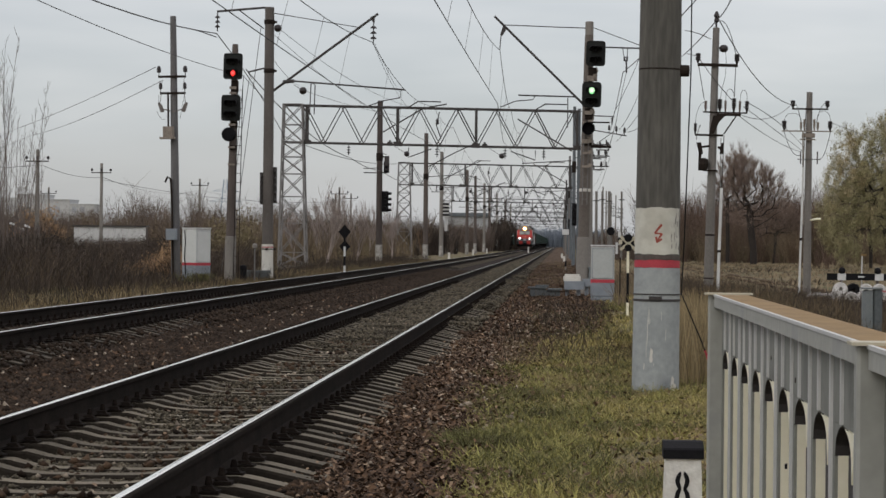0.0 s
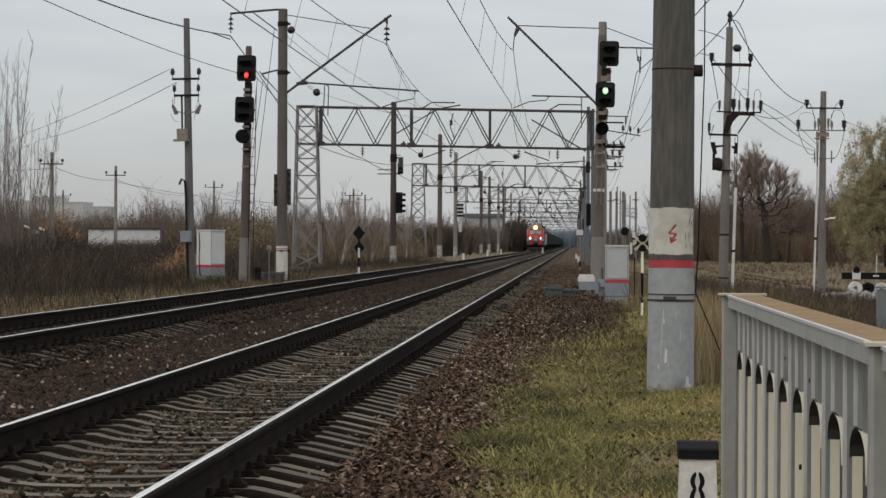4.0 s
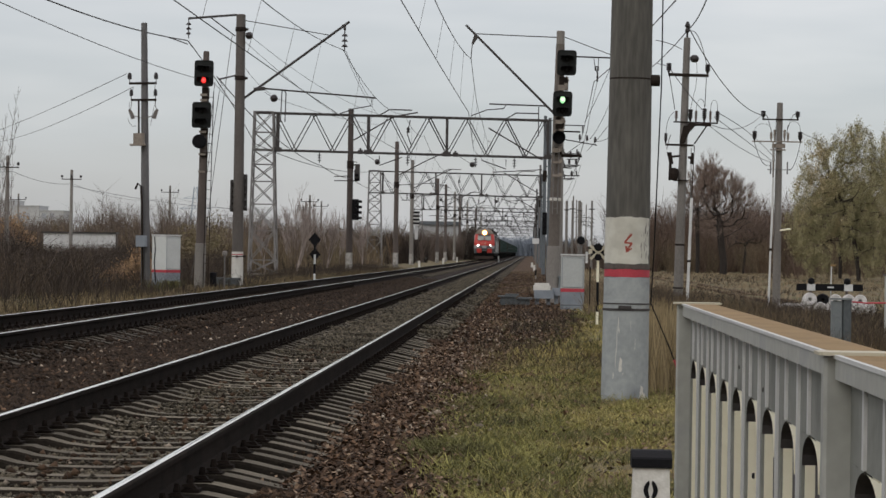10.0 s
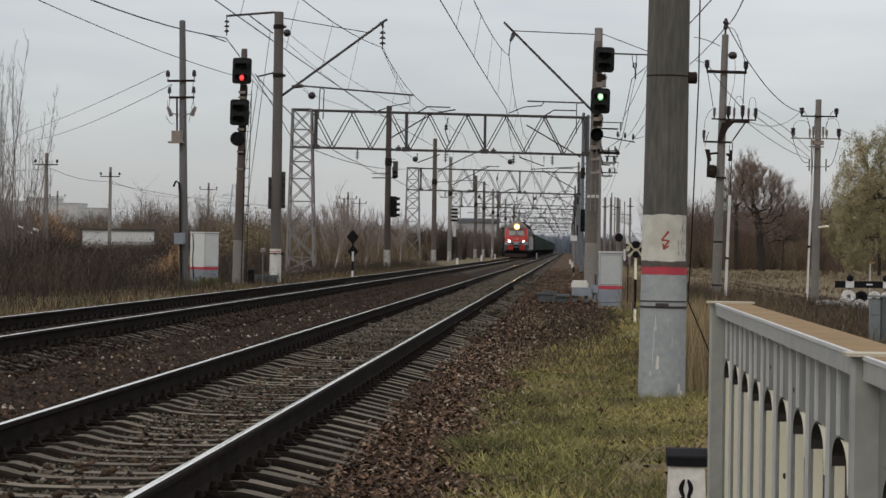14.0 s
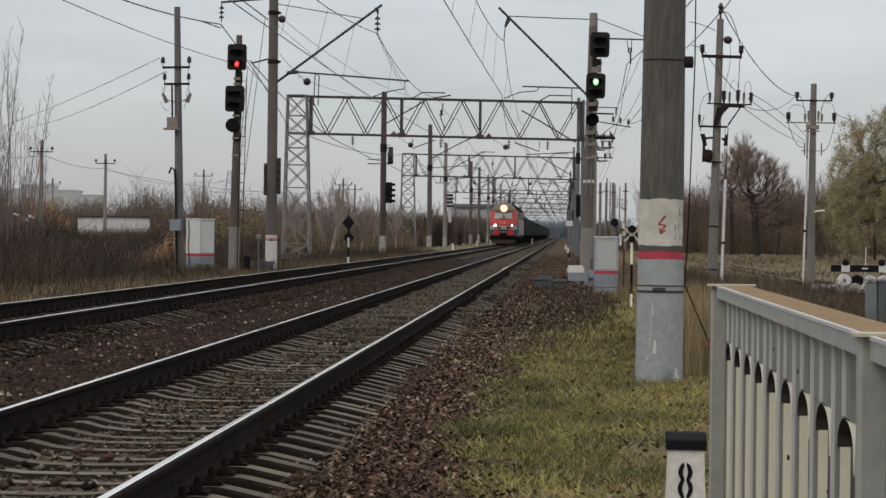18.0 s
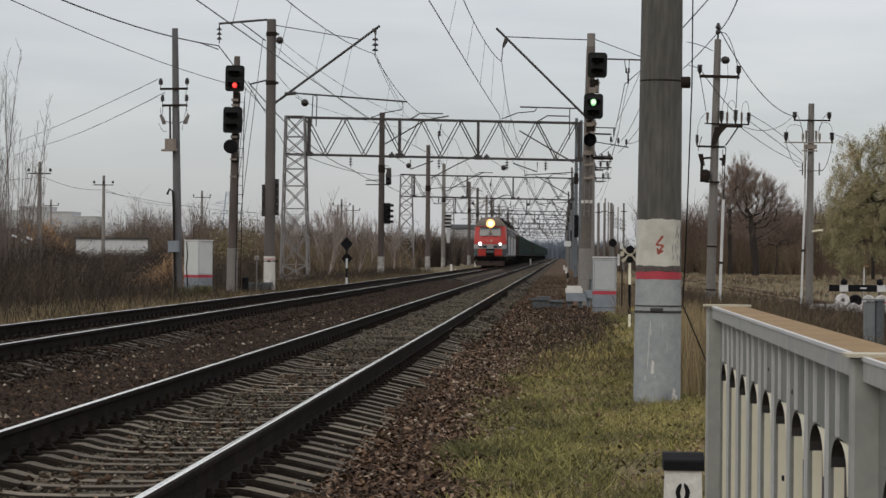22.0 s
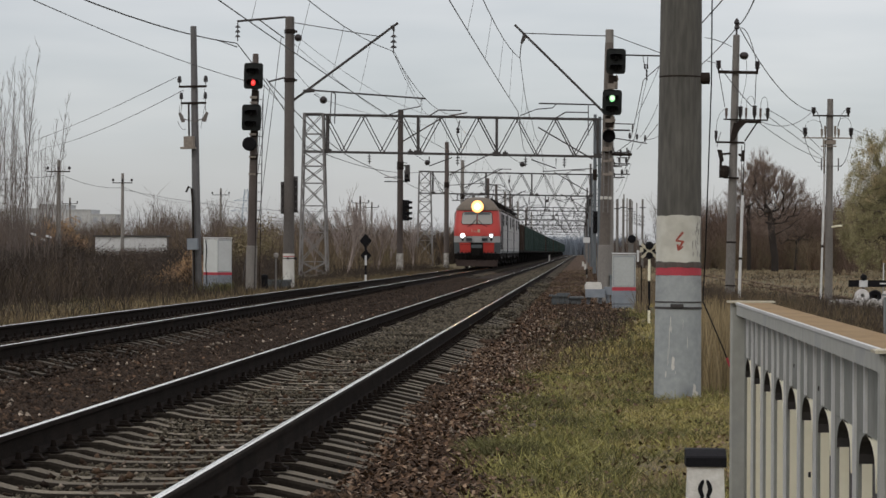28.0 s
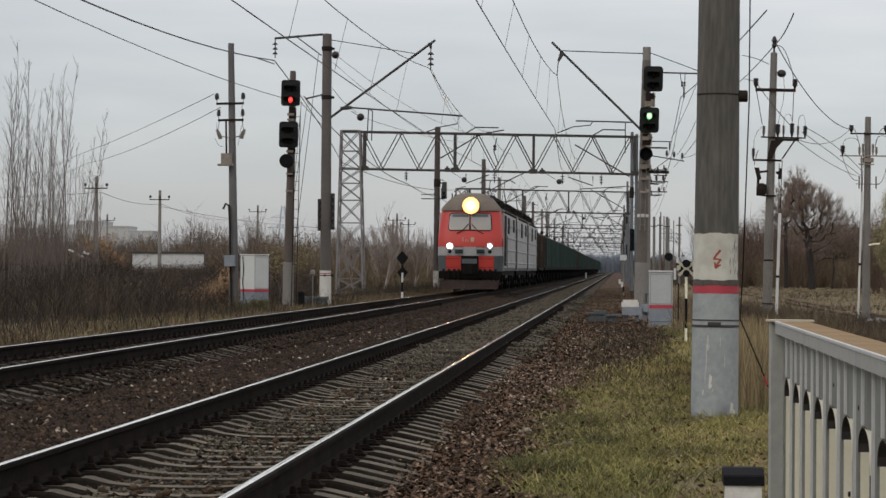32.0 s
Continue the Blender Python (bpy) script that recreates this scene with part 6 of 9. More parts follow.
# ---------------------------------------------------------------- the train
def wheelset(t, y, r=0.5, half=0.8):
    s = Shape().tube((-half, y, r), (half, y, r), 0.08, n=8)
    for x in (-half, half):
        s.lathe([(r * 0.3, -0.09), (r + 0.03, -0.07), (r + 0.03, -0.04), (r, -0.035), (r, 0.07), (r * 0.3, 0.09)], 18, (x, y, r), "x") if x < 0 else s.lathe([(r * 0.3, 0.09), (r + 0.03, 0.07), (r + 0.03, 0.04), (r, 0.035), (r, -0.07), (r * 0.3, -0.09)], 18, (x, y, r), "x")
    return part("wheelset", s, LOCO_DARK, t)


NOSE_U = (-1.0, -0.99, -0.965, -0.92, -0.84, -0.7, -0.5, -0.25, 0.0, 0.25, 0.5, 0.7, 0.84, 0.92, 0.965, 0.99, 1.0)
NOSE = ((0.95, 1.47, 0.1), (1.66, 1.5, 0.0), (2.08, 1.5, -0.06), (2.5, 1.485, 0.0), (2.75, 1.465, 0.06), (3.1, 1.43, 0.16), (3.5, 1.39, 0.27), (3.74, 1.36, 0.34))     # height, half width and front of the cab


def nose_half(z):
    return float(np.interp(z, [q[0] for q in NOSE], [q[1] for q in NOSE]))


def nose_y(x, z):
    """Where the bowed cab front lies at a place across and a height."""
    u = min(1.0, abs(x) / nose_half(z))
    return float(np.interp(z, [q[0] for q in NOSE], [q[2] for q in NOSE])) + 0.1 * u * u + 0.3 * u ** 12


def nose_shell(z0, z1, proud=0.0, back=1.5, x0=-1.0, x1=1.0):
    """A piece of the cab front between two heights, from x0 to x1 in shares of the half width."""
    zs = [z0] + [q[0] for q in NOSE if z0 + 0.01 < q[0] < z1 - 0.01] + [z1]
    us = [x0] + [u for u in NOSE_U if x0 + 0.005 < u < x1 - 0.005] + [x1]
    n = len(us) + 2
    vs = []
    for z in zs:
        w = nose_half(z)
        ring = [(u * w, nose_y(u * w, z) - proud, z) for u in us]
        vs += [(us[0] * w, back, z), *ring, (us[-1] * w, back, z)]
    fs = [(k * n + i, k * n + (i + 1) % n, (k + 1) * n + (i + 1) % n, (k + 1) * n + i) for k in range(len(zs) - 1) for i in range(n)]
    return Shape().add(vs, fs + [tuple(range(n)), tuple(range((len(zs) - 1) * n, len(zs) * n))])


def nose_strip(points, r, off=0.02):
    """A bent rod lying on the cab front through (across, height) points."""
    return Shape().line([(x, nose_y(x, z) - off, z) for x, z in points], r, 6)


def cab_front(t):
    part("front_skirt", nose_shell(0.95, 1.658), LOCO_SKIRT, t, "dark grey front skirt", True)
    part("grey_band", nose_shell(1.66, 2.068, 0.02), LOCO_GREY, t, "light grey band", True)
    part("nose", nose_shell(2.07, 3.74), LOCO_RED, t, "red cab nose", True)
    for s in (-1, 1):
        a, b = sorted((s * 0.27, s * 0.74))
        part("red_panel", nose_shell(0.99, 1.64, 0.03, 0.3, a, b), LOCO_RED, t, "red lower panel")
        for z in (1.12, 1.52):
            part("panel_seam", nose_strip([(s * 0.45, z), (s * 1.08, z)], 0.008, 0.034), LOCO_DARK, t)
    # domed roof hood over the cab
    ring = lambda z, w, y0: [(-w, 2.4, z), (-w, y0 + 0.45, z), (-w * 0.9, y0 + 0.12, z), (-w * 0.5, y0 + 0.02, z), (0, y0, z), (w * 0.5, y0 + 0.02, z), (w * 0.9, y0 + 0.12, z), (w, y0 + 0.45, z), (w, 2.4, z)]
    rings = [ring(3.742, 1.38, 0.24), ring(3.84, 1.36, 0.27), ring(4.1, 1.16, 0.48), ring(4.32, 0.96, 0.74), ring(4.5, 0.72, 1.1), ring(4.58, 0.4, 1.5)]
    part("cab_roof", Shape().add([p for q in rings for p in q], [(k * 9 + i, k * 9 + (i + 1) % 9, k * 9 + 9 + (i + 1) % 9, k * 9 + 9 + i) for k in range(5) for i in range(9)] + [tuple(range(9)), tuple(range(45, 54))]), LOCO_ROOF, t, "grey-brown domed cab roof", True)
    part("roof_gutter", nose_strip([(u * 1.36, 3.735) for u in (-0.97, -0.8, -0.4, 0, 0.4, 0.8, 0.97)], 0.025, 0.03), LOCO_ROOF, t)
    for s in (-1, 1):
        x0, x1, xt = s * 0.025, s * 1.0, s * 0.95
        z0, z1 = 2.82, 3.62
        corner = [(x0, z0 + 0.02), (x1 - s * 0.1, z0 + 0.0), (x1, z0 + 0.1), (xt, z1 - 0.1), (xt - s * 0.1, z1), (x0, z1)]
        vs = [(x, nose_y(x, z) - d, z) for d in (0.014, 0.0) for x, z in corner]
        pane = part("windscreen", Shape().add(vs, [tuple(range(6)), tuple(range(6, 12))] + [(i, (i + 1) % 6, 6 + (i + 1) % 6, 6 + i) for i in range(6)]), GLASS, t, "windscreen pane with the mirrored sky painted pale")
        part("window_seal", nose_strip(corner + corner[:1], 0.022, 0.018), BLACK_PAINT, pane)
        part("sun_blind", Shape().add([(x, nose_y(x, z) - 0.016, z) for x, z in ((x0 + s * 0.06, 3.44), (xt - s * 0.12, 3.44), (xt - s * 0.12, 3.58), (x0 + s * 0.06, 3.58))], [(0, 1, 2, 3)]), LOCO_SKIRT, pane)
        part("wiper", Shape().line([(s * 0.62, nose_y(0.62, 2.68) - 0.05, 2.68), (s * 0.36, nose_y(0.36, 2.8) - 0.06, 2.8), (s * 0.08, nose_y(0.1, 3.1) - 0.06, 3.12)], 0.02, 5), BLACK_PAINT, t)
        lamp = part("buffer_light", Shape().lathe([(0.17, 0.1), (0.17, -0.03), (0.14, -0.07)], 16, (s * 0.92, nose_y(0.92, 2.1), 2.1), "y"), LOCO_GREY, t)
        part("light_glass", Shape().lathe([(0.135 if s < 0 else 0.095, 0.0), (0.1 if s < 0 else 0.065, -0.03), (0.03, -0.045)], 16, (s * 0.92, nose_y(0.92, 2.1) - 0.072, 2.1), "y"), LAMP_WHITE, lamp, "lit white lamp")
        part("marker_lamp", Shape().lathe([(0.085, 0.05), (0.085, -0.04), (0.06, -0.06)], 12, (s * 0.92, nose_y(0.92, 1.84), 1.84), "y"), BLACK_PAINT, t, "unlit round tail lamp")
        box = part("step_plate", Shape().box(s * 0.5 - 0.19, s * 0.5 + 0.2, -0.13, -0.02, 1.74, 1.95, 0.01), LOCO_SKIRT, t)
        for z in (1.79, 1.86):
            part("slot", Shape().box(s * 0.5 - 0.16, s * 0.5 + 0.16, -0.14, -0.131, z, z + 0.045), BLACK_PAINT, box)
        part("handrail", Shape().line([(s * 0.66, -0.06, 2.02), (s * 0.66, -0.14, 2.06), (s * 0.3, -0.15, 2.06), (s * 0.3, -0.06, 2.02)], 0.012, 5), BLACK_PAINT, t)
        part("corner_rail", Shape().line([(s * 1.46, 0.3, 1.2), (s * 1.53, 0.26, 1.25), (s * 1.5, 0.34, 2.4), (s * 1.46, 0.4, 2.45)], 0.014, 5), BLACK_PAINT, t)
        part("corner_step", Shape().box(s * 1.28 - 0.16, s * 1.28 + 0.16, 0.0, 0.35, 0.42, 0.47).box(s * 1.28 - 0.14, s * 1.28 + 0.14, 0.05, 0.35, 0.7, 0.74).line([(s * 1.42, 0.1, 0.95), (s * 1.42, 0.1, 0.44)], 0.02, 4).line([(s * 1.14, 0.1, 0.95), (s * 1.14, 0.1, 0.44)], 0.02, 4), LOCO_DARK, t)
    hl = part("headlight_housing", Shape().lathe([(0.36, 0.9), (0.42, 0.2), (0.42, -0.22), (0.39, -0.24)], 24, (0.02, 0.42, 3.97), "y"), LOCO_ROOF, t, "round headlight housing")
    # the emitting ring stands for the halo round the lens
    part("reflector", Shape().lathe([(0.39, 0.0), (0.37, -0.012), (0.13, -0.014)], 28, (0.02, 0.175, 3.97), "y"), LAMP_RING, hl, "reflector ring with the headlight's halo painted as emission")
    part("headlight_lens", Shape().lathe([(0.13, 0.0), (0.13, -0.004), (0.04, -0.005)], 18, (0.02, 0.158, 3.97), "y"), LAMP_HOT, hl, "glaring warm headlight")
    for x0, x1, h, m in ((-0.36, -0.28, 0.2, LETTER_WORN), (-0.22, -0.14, 0.13, LETTER_WORN), (-0.1, -0.04, 0.13, LETTER_WORN), (0.03, 0.2, 0.2, LETTER)):
        part("letter_bar", Shape().box(x0, x1, nose_y(0, 2.4) - 0.02, nose_y(0, 2.4) + 0.02, 2.3, 2.3 + h), m, t, "worn pale letter mark")
    part("coupler", Shape().box(-0.13, 0.13, -0.75, 0.2, 0.86, 1.16, 0.04).box(-0.24, 0.2, -0.9, -0.7, 0.82, 1.2, 0.05), LOCO_DARK, t, "black coupler")
    part("coupler_frame", Shape().box(-0.4, 0.4, -0.05, 0.2, 0.8, 1.655), LOCO_DARK, t, "dark coupler recess")
    part("worn_plate", Shape().box(-0.36, 0.34, -0.1, -0.055, 1.3, 1.52, 0.01), LOCO_SKIRT, t, "grey buffer plate")
    part("plough", Shape().add([(-1.3, -0.1, 0.12), (0, -0.45, 0.12), (1.3, -0.1, 0.12), (1.3, 0.15, 0.12), (-1.3, 0.15, 0.12), (-1.36, 0.0, 0.56), (0, -0.3, 0.5), (1.36, 0.0, 0.56), (1.36, 0.15, 0.56), (-1.36, 0.15, 0.56)], [(0, 1, 2, 3, 4), (5, 6, 7, 8, 9), (0, 1, 6, 5), (1, 2, 7, 6), (2, 3, 8, 7), (3, 4, 9, 8), (4, 0, 5, 9)]), PLOUGH, t, "brown snow plough")
    part("buffer_beam", Shape().box(-1.42, 1.42, 0.02, 0.6, 0.6, 0.949), LOCO_DARK, t)
    for x in (-1.2, -0.95, -0.7, -0.5, 0.5, 0.7, 0.95, 1.2):
        part("brake_hose", Shape().line([(x, 0.04, 0.95), (x, -0.14, 0.86), (x + 0.02, -0.16, 0.66), (x + 0.05, -0.08, 0.52)], 0.032, 5), LOCO_DARK, t)
        part("cock", Shape().box(x - 0.05, x + 0.05, -0.1, 0.0, 0.96, 1.05), BLACK_PAINT, t)
    for x in (-0.9, 0.9):
        part("roof_horn", Shape().line([(x, 1.2, 4.2), (x, 1.2, 4.5), (x, 0.95, 4.52)], 0.035, 6), STEEL_DARK, t)
    part("aerial", Shape().line([(-0.55, 1.7, 4.4), (-0.55, 1.7, 4.85), (-0.3, 1.75, 4.9)], 0.02, 5).line([(0.5, 1.8, 4.4), (0.5, 1.8, 4.95)], 0.02, 5), STEEL_DARK, t)
    pa = part("pantograph", Shape().line([(-0.6, 2.6, 4.4), (0.6, 2.6, 4.4), (0.6, 4.6, 4.4), (-0.6, 4.6, 4.4), (-0.6, 2.6, 4.4)], 0.035, 5), STEEL_DARK, t, "folded pantograph")
    part("pan_arm", Shape().line([(-0.4, 4.4, 4.4), (-0.4, 2.7, 4.7), (-0.4, 4.3, 4.85)], 0.03, 5).line([(0.4, 4.4, 4.4), (0.4, 2.7, 4.7), (0.4, 4.3, 4.85)], 0.03, 5).line([(-1.0, 4.3, 4.72), (-0.7, 4.3, 4.88), (0.7, 4.3, 4.88), (1.0, 4.3, 4.72)], 0.03, 5), STEEL_DARK, pa)


def loco_section(front_cab, label):
    """One section, 16.0 m long, its front at y = 0; z from the rail tops."""
    t = thing("locomotive_section", label, "locomotive", group="locomotive sections")
    W, L = 1.53, 16.0
    if front_cab:
        cab_front(t)
    y0, y1 = (1.5, L - 0.25) if front_cab else (0.25, L - 0.25)
    part("lower_body", Shape().extrude([(-W, 0.98), (W, 0.98), (W, 3.5), (W - 0.04, 3.66), (-W + 0.04, 3.66), (-W, 3.5)], y0, y1), LOCO_GREY, t, "light grey ribbed body")
    part("dark_hem", Shape().box(W, W + 0.006, y0 + 0.1, y1 - 0.72, 0.98, 1.12), LOCO_SKIRT, t, "darker lower hem")
    part("roof", Shape().extrude([(-W + 0.04, 3.662), (W - 0.04, 3.662), (W - 0.16, 3.86), (W - 0.5, 4.08), (-W + 0.5, 4.08), (-W + 0.16, 3.86)], 2.4 if front_cab else y0, y1), LOCO_ROOF, t, "sooty grey roof")
    part("gangway", Shape().box(-0.75, 0.75, y1, y1 + 0.5, 1.0, 3.4), LOCO_DARK, t, "dark rubber gangway")
    for k, x in enumerate((W - 0.22, W - 0.02)):
        part("roof_cable", Shape().line([(x, 2.5, 3.92 - 0.2 * k), (x, L - 0.5, 3.92 - 0.2 * k)], 0.05, 6), LOCO_DARK, t)
    for i in (0, 2, 4, 6):
        part("body_rib", Shape().extrude([(W, 1.32 + 0.3 * i), (W + 0.03, 1.34 + 0.3 * i), (W + 0.03, 1.37 + 0.3 * i), (W, 1.4 + 0.3 * i)], y0 + 0.25, y1 - 0.1), LOCO_GREY, t)
        # thin dark strip drawn as the shadow below each rib
        part("rib_shadow_gap", Shape().box(W, W + 0.004, y0 + 0.25, y1 - 0.1, 1.3 + 0.3 * i, 1.318 + 0.3 * i), LOCO_SKIRT, t, "shadow line painted under the rib")
    if front_cab:
        door = part("side_door", Shape().box(W, W + 0.012, 3.4, 4.2, 1.1, 3.4), LOCO_GREY, t)
        part("door_gap", Shape().box(W, W + 0.03, 1.52, 3.3, 1.2, 3.55), BLACK_PAINT, door, "dark door recess")
        part("grab_rail", Shape().line([(W + 0.06, 3.5, 1.1), (W + 0.06, 3.5, 2.6)], 0.016, 5), STEEL_GREY, door)
    part("end_gap", Shape().box(W, W + 0.035, y1 - 0.7, y1 - 0.02, 1.0, 3.62), BLACK_PAINT, t, "dark end seam")
    for y, z in ((5.2, 2.75), (11.4, 2.9)):
        part("side_grille", Shape().box(W, W + 0.035, y, y + 1.5, z, 3.52), BLACK_PAINT, t, "dark louvre")
    for x in (-0.75, 0.75):
        for y in (3.2, 5.2, 6.6, 8.2, 9.9, 12.0, 14.0):
            part("roof_insulator", Shape().lathe([(0.07, 4.0), (0.14, 4.1), (0.07, 4.17), (0.14, 4.27), (0.07, 4.33), (0.12, 4.42), (0.04, 4.48)], 8, (x, y, 0)), PORCELAIN, t)
    part("busbar", Shape().line([(-0.75, 2.6, 4.5), (-0.75, 14.2, 4.5)], 0.03, 5).line([(0.75, 3.0, 4.5), (0.75, 8.2, 4.5), (0.2, 9.9, 4.62), (0.75, 14.0, 4.5)], 0.03, 5), IRON, t)
    for y, w, h in ((4.8, 0.6, 4.36), (6.1, 0.7, 4.3), (8.8, 0.55, 4.42), (11.2, 0.65, 4.34), (12.7, 0.6, 4.4)):
        part("roof_equipment", Shape().box(-w, w, y, y + 0.9, 4.08, h, 0.1), LOCO_ROOF, t)
    for i, y in enumerate((2.9, 4.0, 5.6, 7.4, 9.0, 10.4, 11.8, 13.2, 14.6)):
        part("roof_gear", Shape().box(0.8, 1.25, y, y + 0.55, 3.88, 4.2 + 0.05 * (i % 3), 0.06).line([(1.0, y + 0.25, 4.2), (0.9, y + 0.6, 4.5), (0.6, y + 0.9, 4.45)], 0.028, 5).line([(-1.0, y + 0.1, 4.0), (-0.9, y + 0.4, 4.55), (-0.5, y + 0.6, 4.5)], 0.028, 5), LOCO_DARK, t)
    if not front_cab:
        pan = part("pantograph", Shape().line([(-0.6, 9.0, 4.4), (0.6, 9.0, 4.4), (0.6, 11.0, 4.4), (-0.6, 11.0, 4.4), (-0.6, 9.0, 4.4)], 0.035, 5), STEEL_DARK, t, "raised pantograph")
        for s in (-0.5, 0.5):
            part("pan_arm", Shape().line([(s, 10.8, 4.4), (s * 0.9, 9.2, 5.2), (s * 0.8, 10.2, 5.98)], 0.03, 5), STEEL_DARK, pan)
        part("pan_head", Shape().line([(-1.0, 10.2, 5.85), (-0.7, 10.2, 6.02), (0.7, 10.2, 6.02), (1.0, 10.2, 5.85)], 0.03, 5), STEEL_DARK, pan)
    part("underframe", Shape().box(-1.45, 1.45, 0.6, L - 0.5, 0.75, 0.979), LOCO_DARK, t)
    for y in (6.7, 13.6):
        part("sand_box", Shape().box(1.2, 1.42, y, y + 0.35, 0.62, 0.95, 0.04), STEEL_GREY, t, "pale grey sand box")
    for y in (2.3, 5.2, 10.8, 13.7):
        wheelset(t, y, 0.62)
    for y in (3.75, 12.25):
        part("bogie_frame", Shape().box(-1.25, 1.25, y - 2.4, y + 2.4, 0.45, 0.75).box(1.0, 1.3, y - 2.2, y - 0.8, 0.3, 0.8).box(1.0, 1.3, y + 0.8, y + 2.2, 0.3, 0.8), LOCO_DARK, t)
        for k in (-1.45, 1.45):
            part("axle_box", Shape().lathe([(0.16, 0.0), (0.16, 0.1), (0.1, 0.12)], 12, (1.3, y + k, 0.62), "x"), LOCO_DARK, t)
    return t


def wagon(material, label):
    t = thing("gondola_wagon", label, "freight wagon", group="freight wagons")
    L, W, H = 12.8, 1.52, 3.28
    part("body", Shape().box(-W, W, 0.45, L + 0.45, 1.2, H, 0.04), material, t)
    part("top_rim", Shape().box(-W - 0.07, W + 0.07, 0.42, L + 0.48, H + 0.001, H + 0.11), material, t)
    part("sill", Shape().box(-W - 0.06, W + 0.06, 0.42, L + 0.48, 1.02, 1.198), LOCO_DARK, t)
    for i in range(8):
        y = 0.62 + i * (L - 0.34) / 7
        part("rib", Shape().prism([(W, y - 0.11), (W + 0.14, y - 0.07), (W + 0.14, y + 0.07), (W, y + 0.11)], 1.2, H), WAGON_RIB if material is WAGON else material, t)
        if i < 7:
            part("hatch", Shape().box(W, W + 0.035, y + 0.22, y + 1.55, 1.24, 1.95, 0.0).box(W + 0.035, W + 0.06, y + 0.5, y + 0.56, 1.2, 2.0), material, t, "drop hatch")
    for x in (-0.95, 0.0, 0.95):
        part("end_rib", Shape().box(x - 0.08, x + 0.08, 0.37, 0.449, 1.2, H), material, t)
    part("end_beam", Shape().box(-W, W, 0.39, 0.449, 2.15, 2.3), material, t)
    part("load", Shape().lathe([(1.4, 2.9), (0.7, H + 0.05), (0.1, H + 0.22)], 10, (0, L * 0.3, 0)).lathe([(1.4, 2.9), (0.7, H + 0.05), (0.1, H + 0.16)], 10, (0, L * 0.75, 0)), LOCO_DARK, t, "dark heaped load")
    for y in (1.6, 3.4, 10.3, 12.1):
        wheelset(t, y, 0.48)
    for y in (2.5, 11.2):
        part("bogie_frame", Shape().box(-1.05, 1.05, y - 1.2, y + 1.2, 0.38, 0.8).box(0.95, 1.2, y - 1.1, y + 1.1, 0.45, 0.7), LOCO_DARK, t)
    part("brake_cylinder", Shape().lathe([(0.16, 0.0), (0.18, 0.1), (0.18, 0.7), (0.1, 0.8)], 10, (0.7, 6.2, 0.85), "y"), LOCO_DARK, t)
    part("coupler", Shape().box(-0.15, 0.15, -0.3, 0.5, 0.9, 1.2, 0.03), LOCO_DARK, t)
    return t


loco = loco_section(True, "red-nosed grey electric locomotive with its headlights on")
booster = loco_section(False, "grey middle section of the electric locomotive")
rear = copy_thing(booster, pose(0, 0, 0))
tagged(rear, "grey rear section of the electric locomotive")
gondola = wagon(WAGON, "dark green open freight wagon with upright ribs")
rusty = wagon(WAGON_RUST, "rust-brown open freight wagon with upright ribs")
TRAIN = [(loco, 0.0), (booster, 16.25), (rear, 32.5)]
WAGONS = [rusty] + [gondola] + [copy_thing(rusty if i in (9, 17, 26) else gondola, pose(0, 0, 0)) for i in range(43)]
TRAIN += [(w, 48.9 + 13.9 * i) for i, w in enumerate(WAGONS)]
parked = copy_thing(gondola, pose(-10.4, 500, -0.3))
tagged(parked, "dark wagon standing on a siding with a pale top edge", "freight wagon")
part("end_board", Shape().box(-1.55, 1.55, 0.28, 0.35, 1.1, 2.7), LOCO_DARK, parked, "sooty dark end board")
part("pale_rim", Shape().box(-1.6, 1.6, 0.3, 0.36, 2.75, 3.0), PANEL_WHITE, parked)
FRONT_AT_END, SPEED = 122.0, 12.1       # metres from the camera at 32 s; metres a second


def motions():
    for ob, back in TRAIN:
        rows = []
        for t in range(0, 33, 2):
            y = FRONT_AT_END + SPEED * (32 - t) + back
            rows.append((float(t), pose(XL + float(bend(y)), y, LIFT + float(settle(y)))))
        walk(ob, rows)


# ---------------------------------------------------------------- wires
def sag(a, b, drop, n=10):
    a, b = Vector(a), Vector(b)
    return [a.lerp(b, i / n) - Vector((0, 0, 4 * drop * (i / n) * (1 - i / n))) for i in range(n + 1)]


def overhead(x, y0, supports, z_c, z_m, label, first, stagger):
    t = thing("overhead_line", label, "overhead wire", (0, 0, 0))
    ys = [y0] + supports
    contact, mess, k = Shape(), Shape(), 0
    for a, b in zip(ys, ys[1:]):
        za, zb = stagger if k == 0 else (stagger[1] * (-1) ** (k + 1), stagger[1] * (-1) ** k)
        d = min(1.15, (b - a) / 75)
        c = sag((x + za, a, z_c), (x + zb, b, z_c), 0.08, 6)
        ends = first if k == 0 else ((x + 0.1, a, z_m), (x + 0.1, b, z_m))
        ends = (first[1], ends[1]) if k == 1 else ends
        m = sag(*ends, d, 12)
        part("contact_wire", Shape().line(c, 0.013, 5), WIRE, t)
        part("messenger_wire", Shape().line(m, 0.013, 5), WIRE, t)
        n = max(3, int((b - a) / 9))
        for i in range(1, n):
            u = i / n
            p = Vector((x + za + (zb - za) * u, a + (b - a) * u, z_c - 0.32 * u * (1 - u)))
            q = Vector(ends[0]).lerp(Vector(ends[1]), u) - Vector((0, 0, 4 * d * u * (1 - u)))
            part("dropper", Shape().line([p, q], 0.007, 4), WIRE, t)
        k += 1


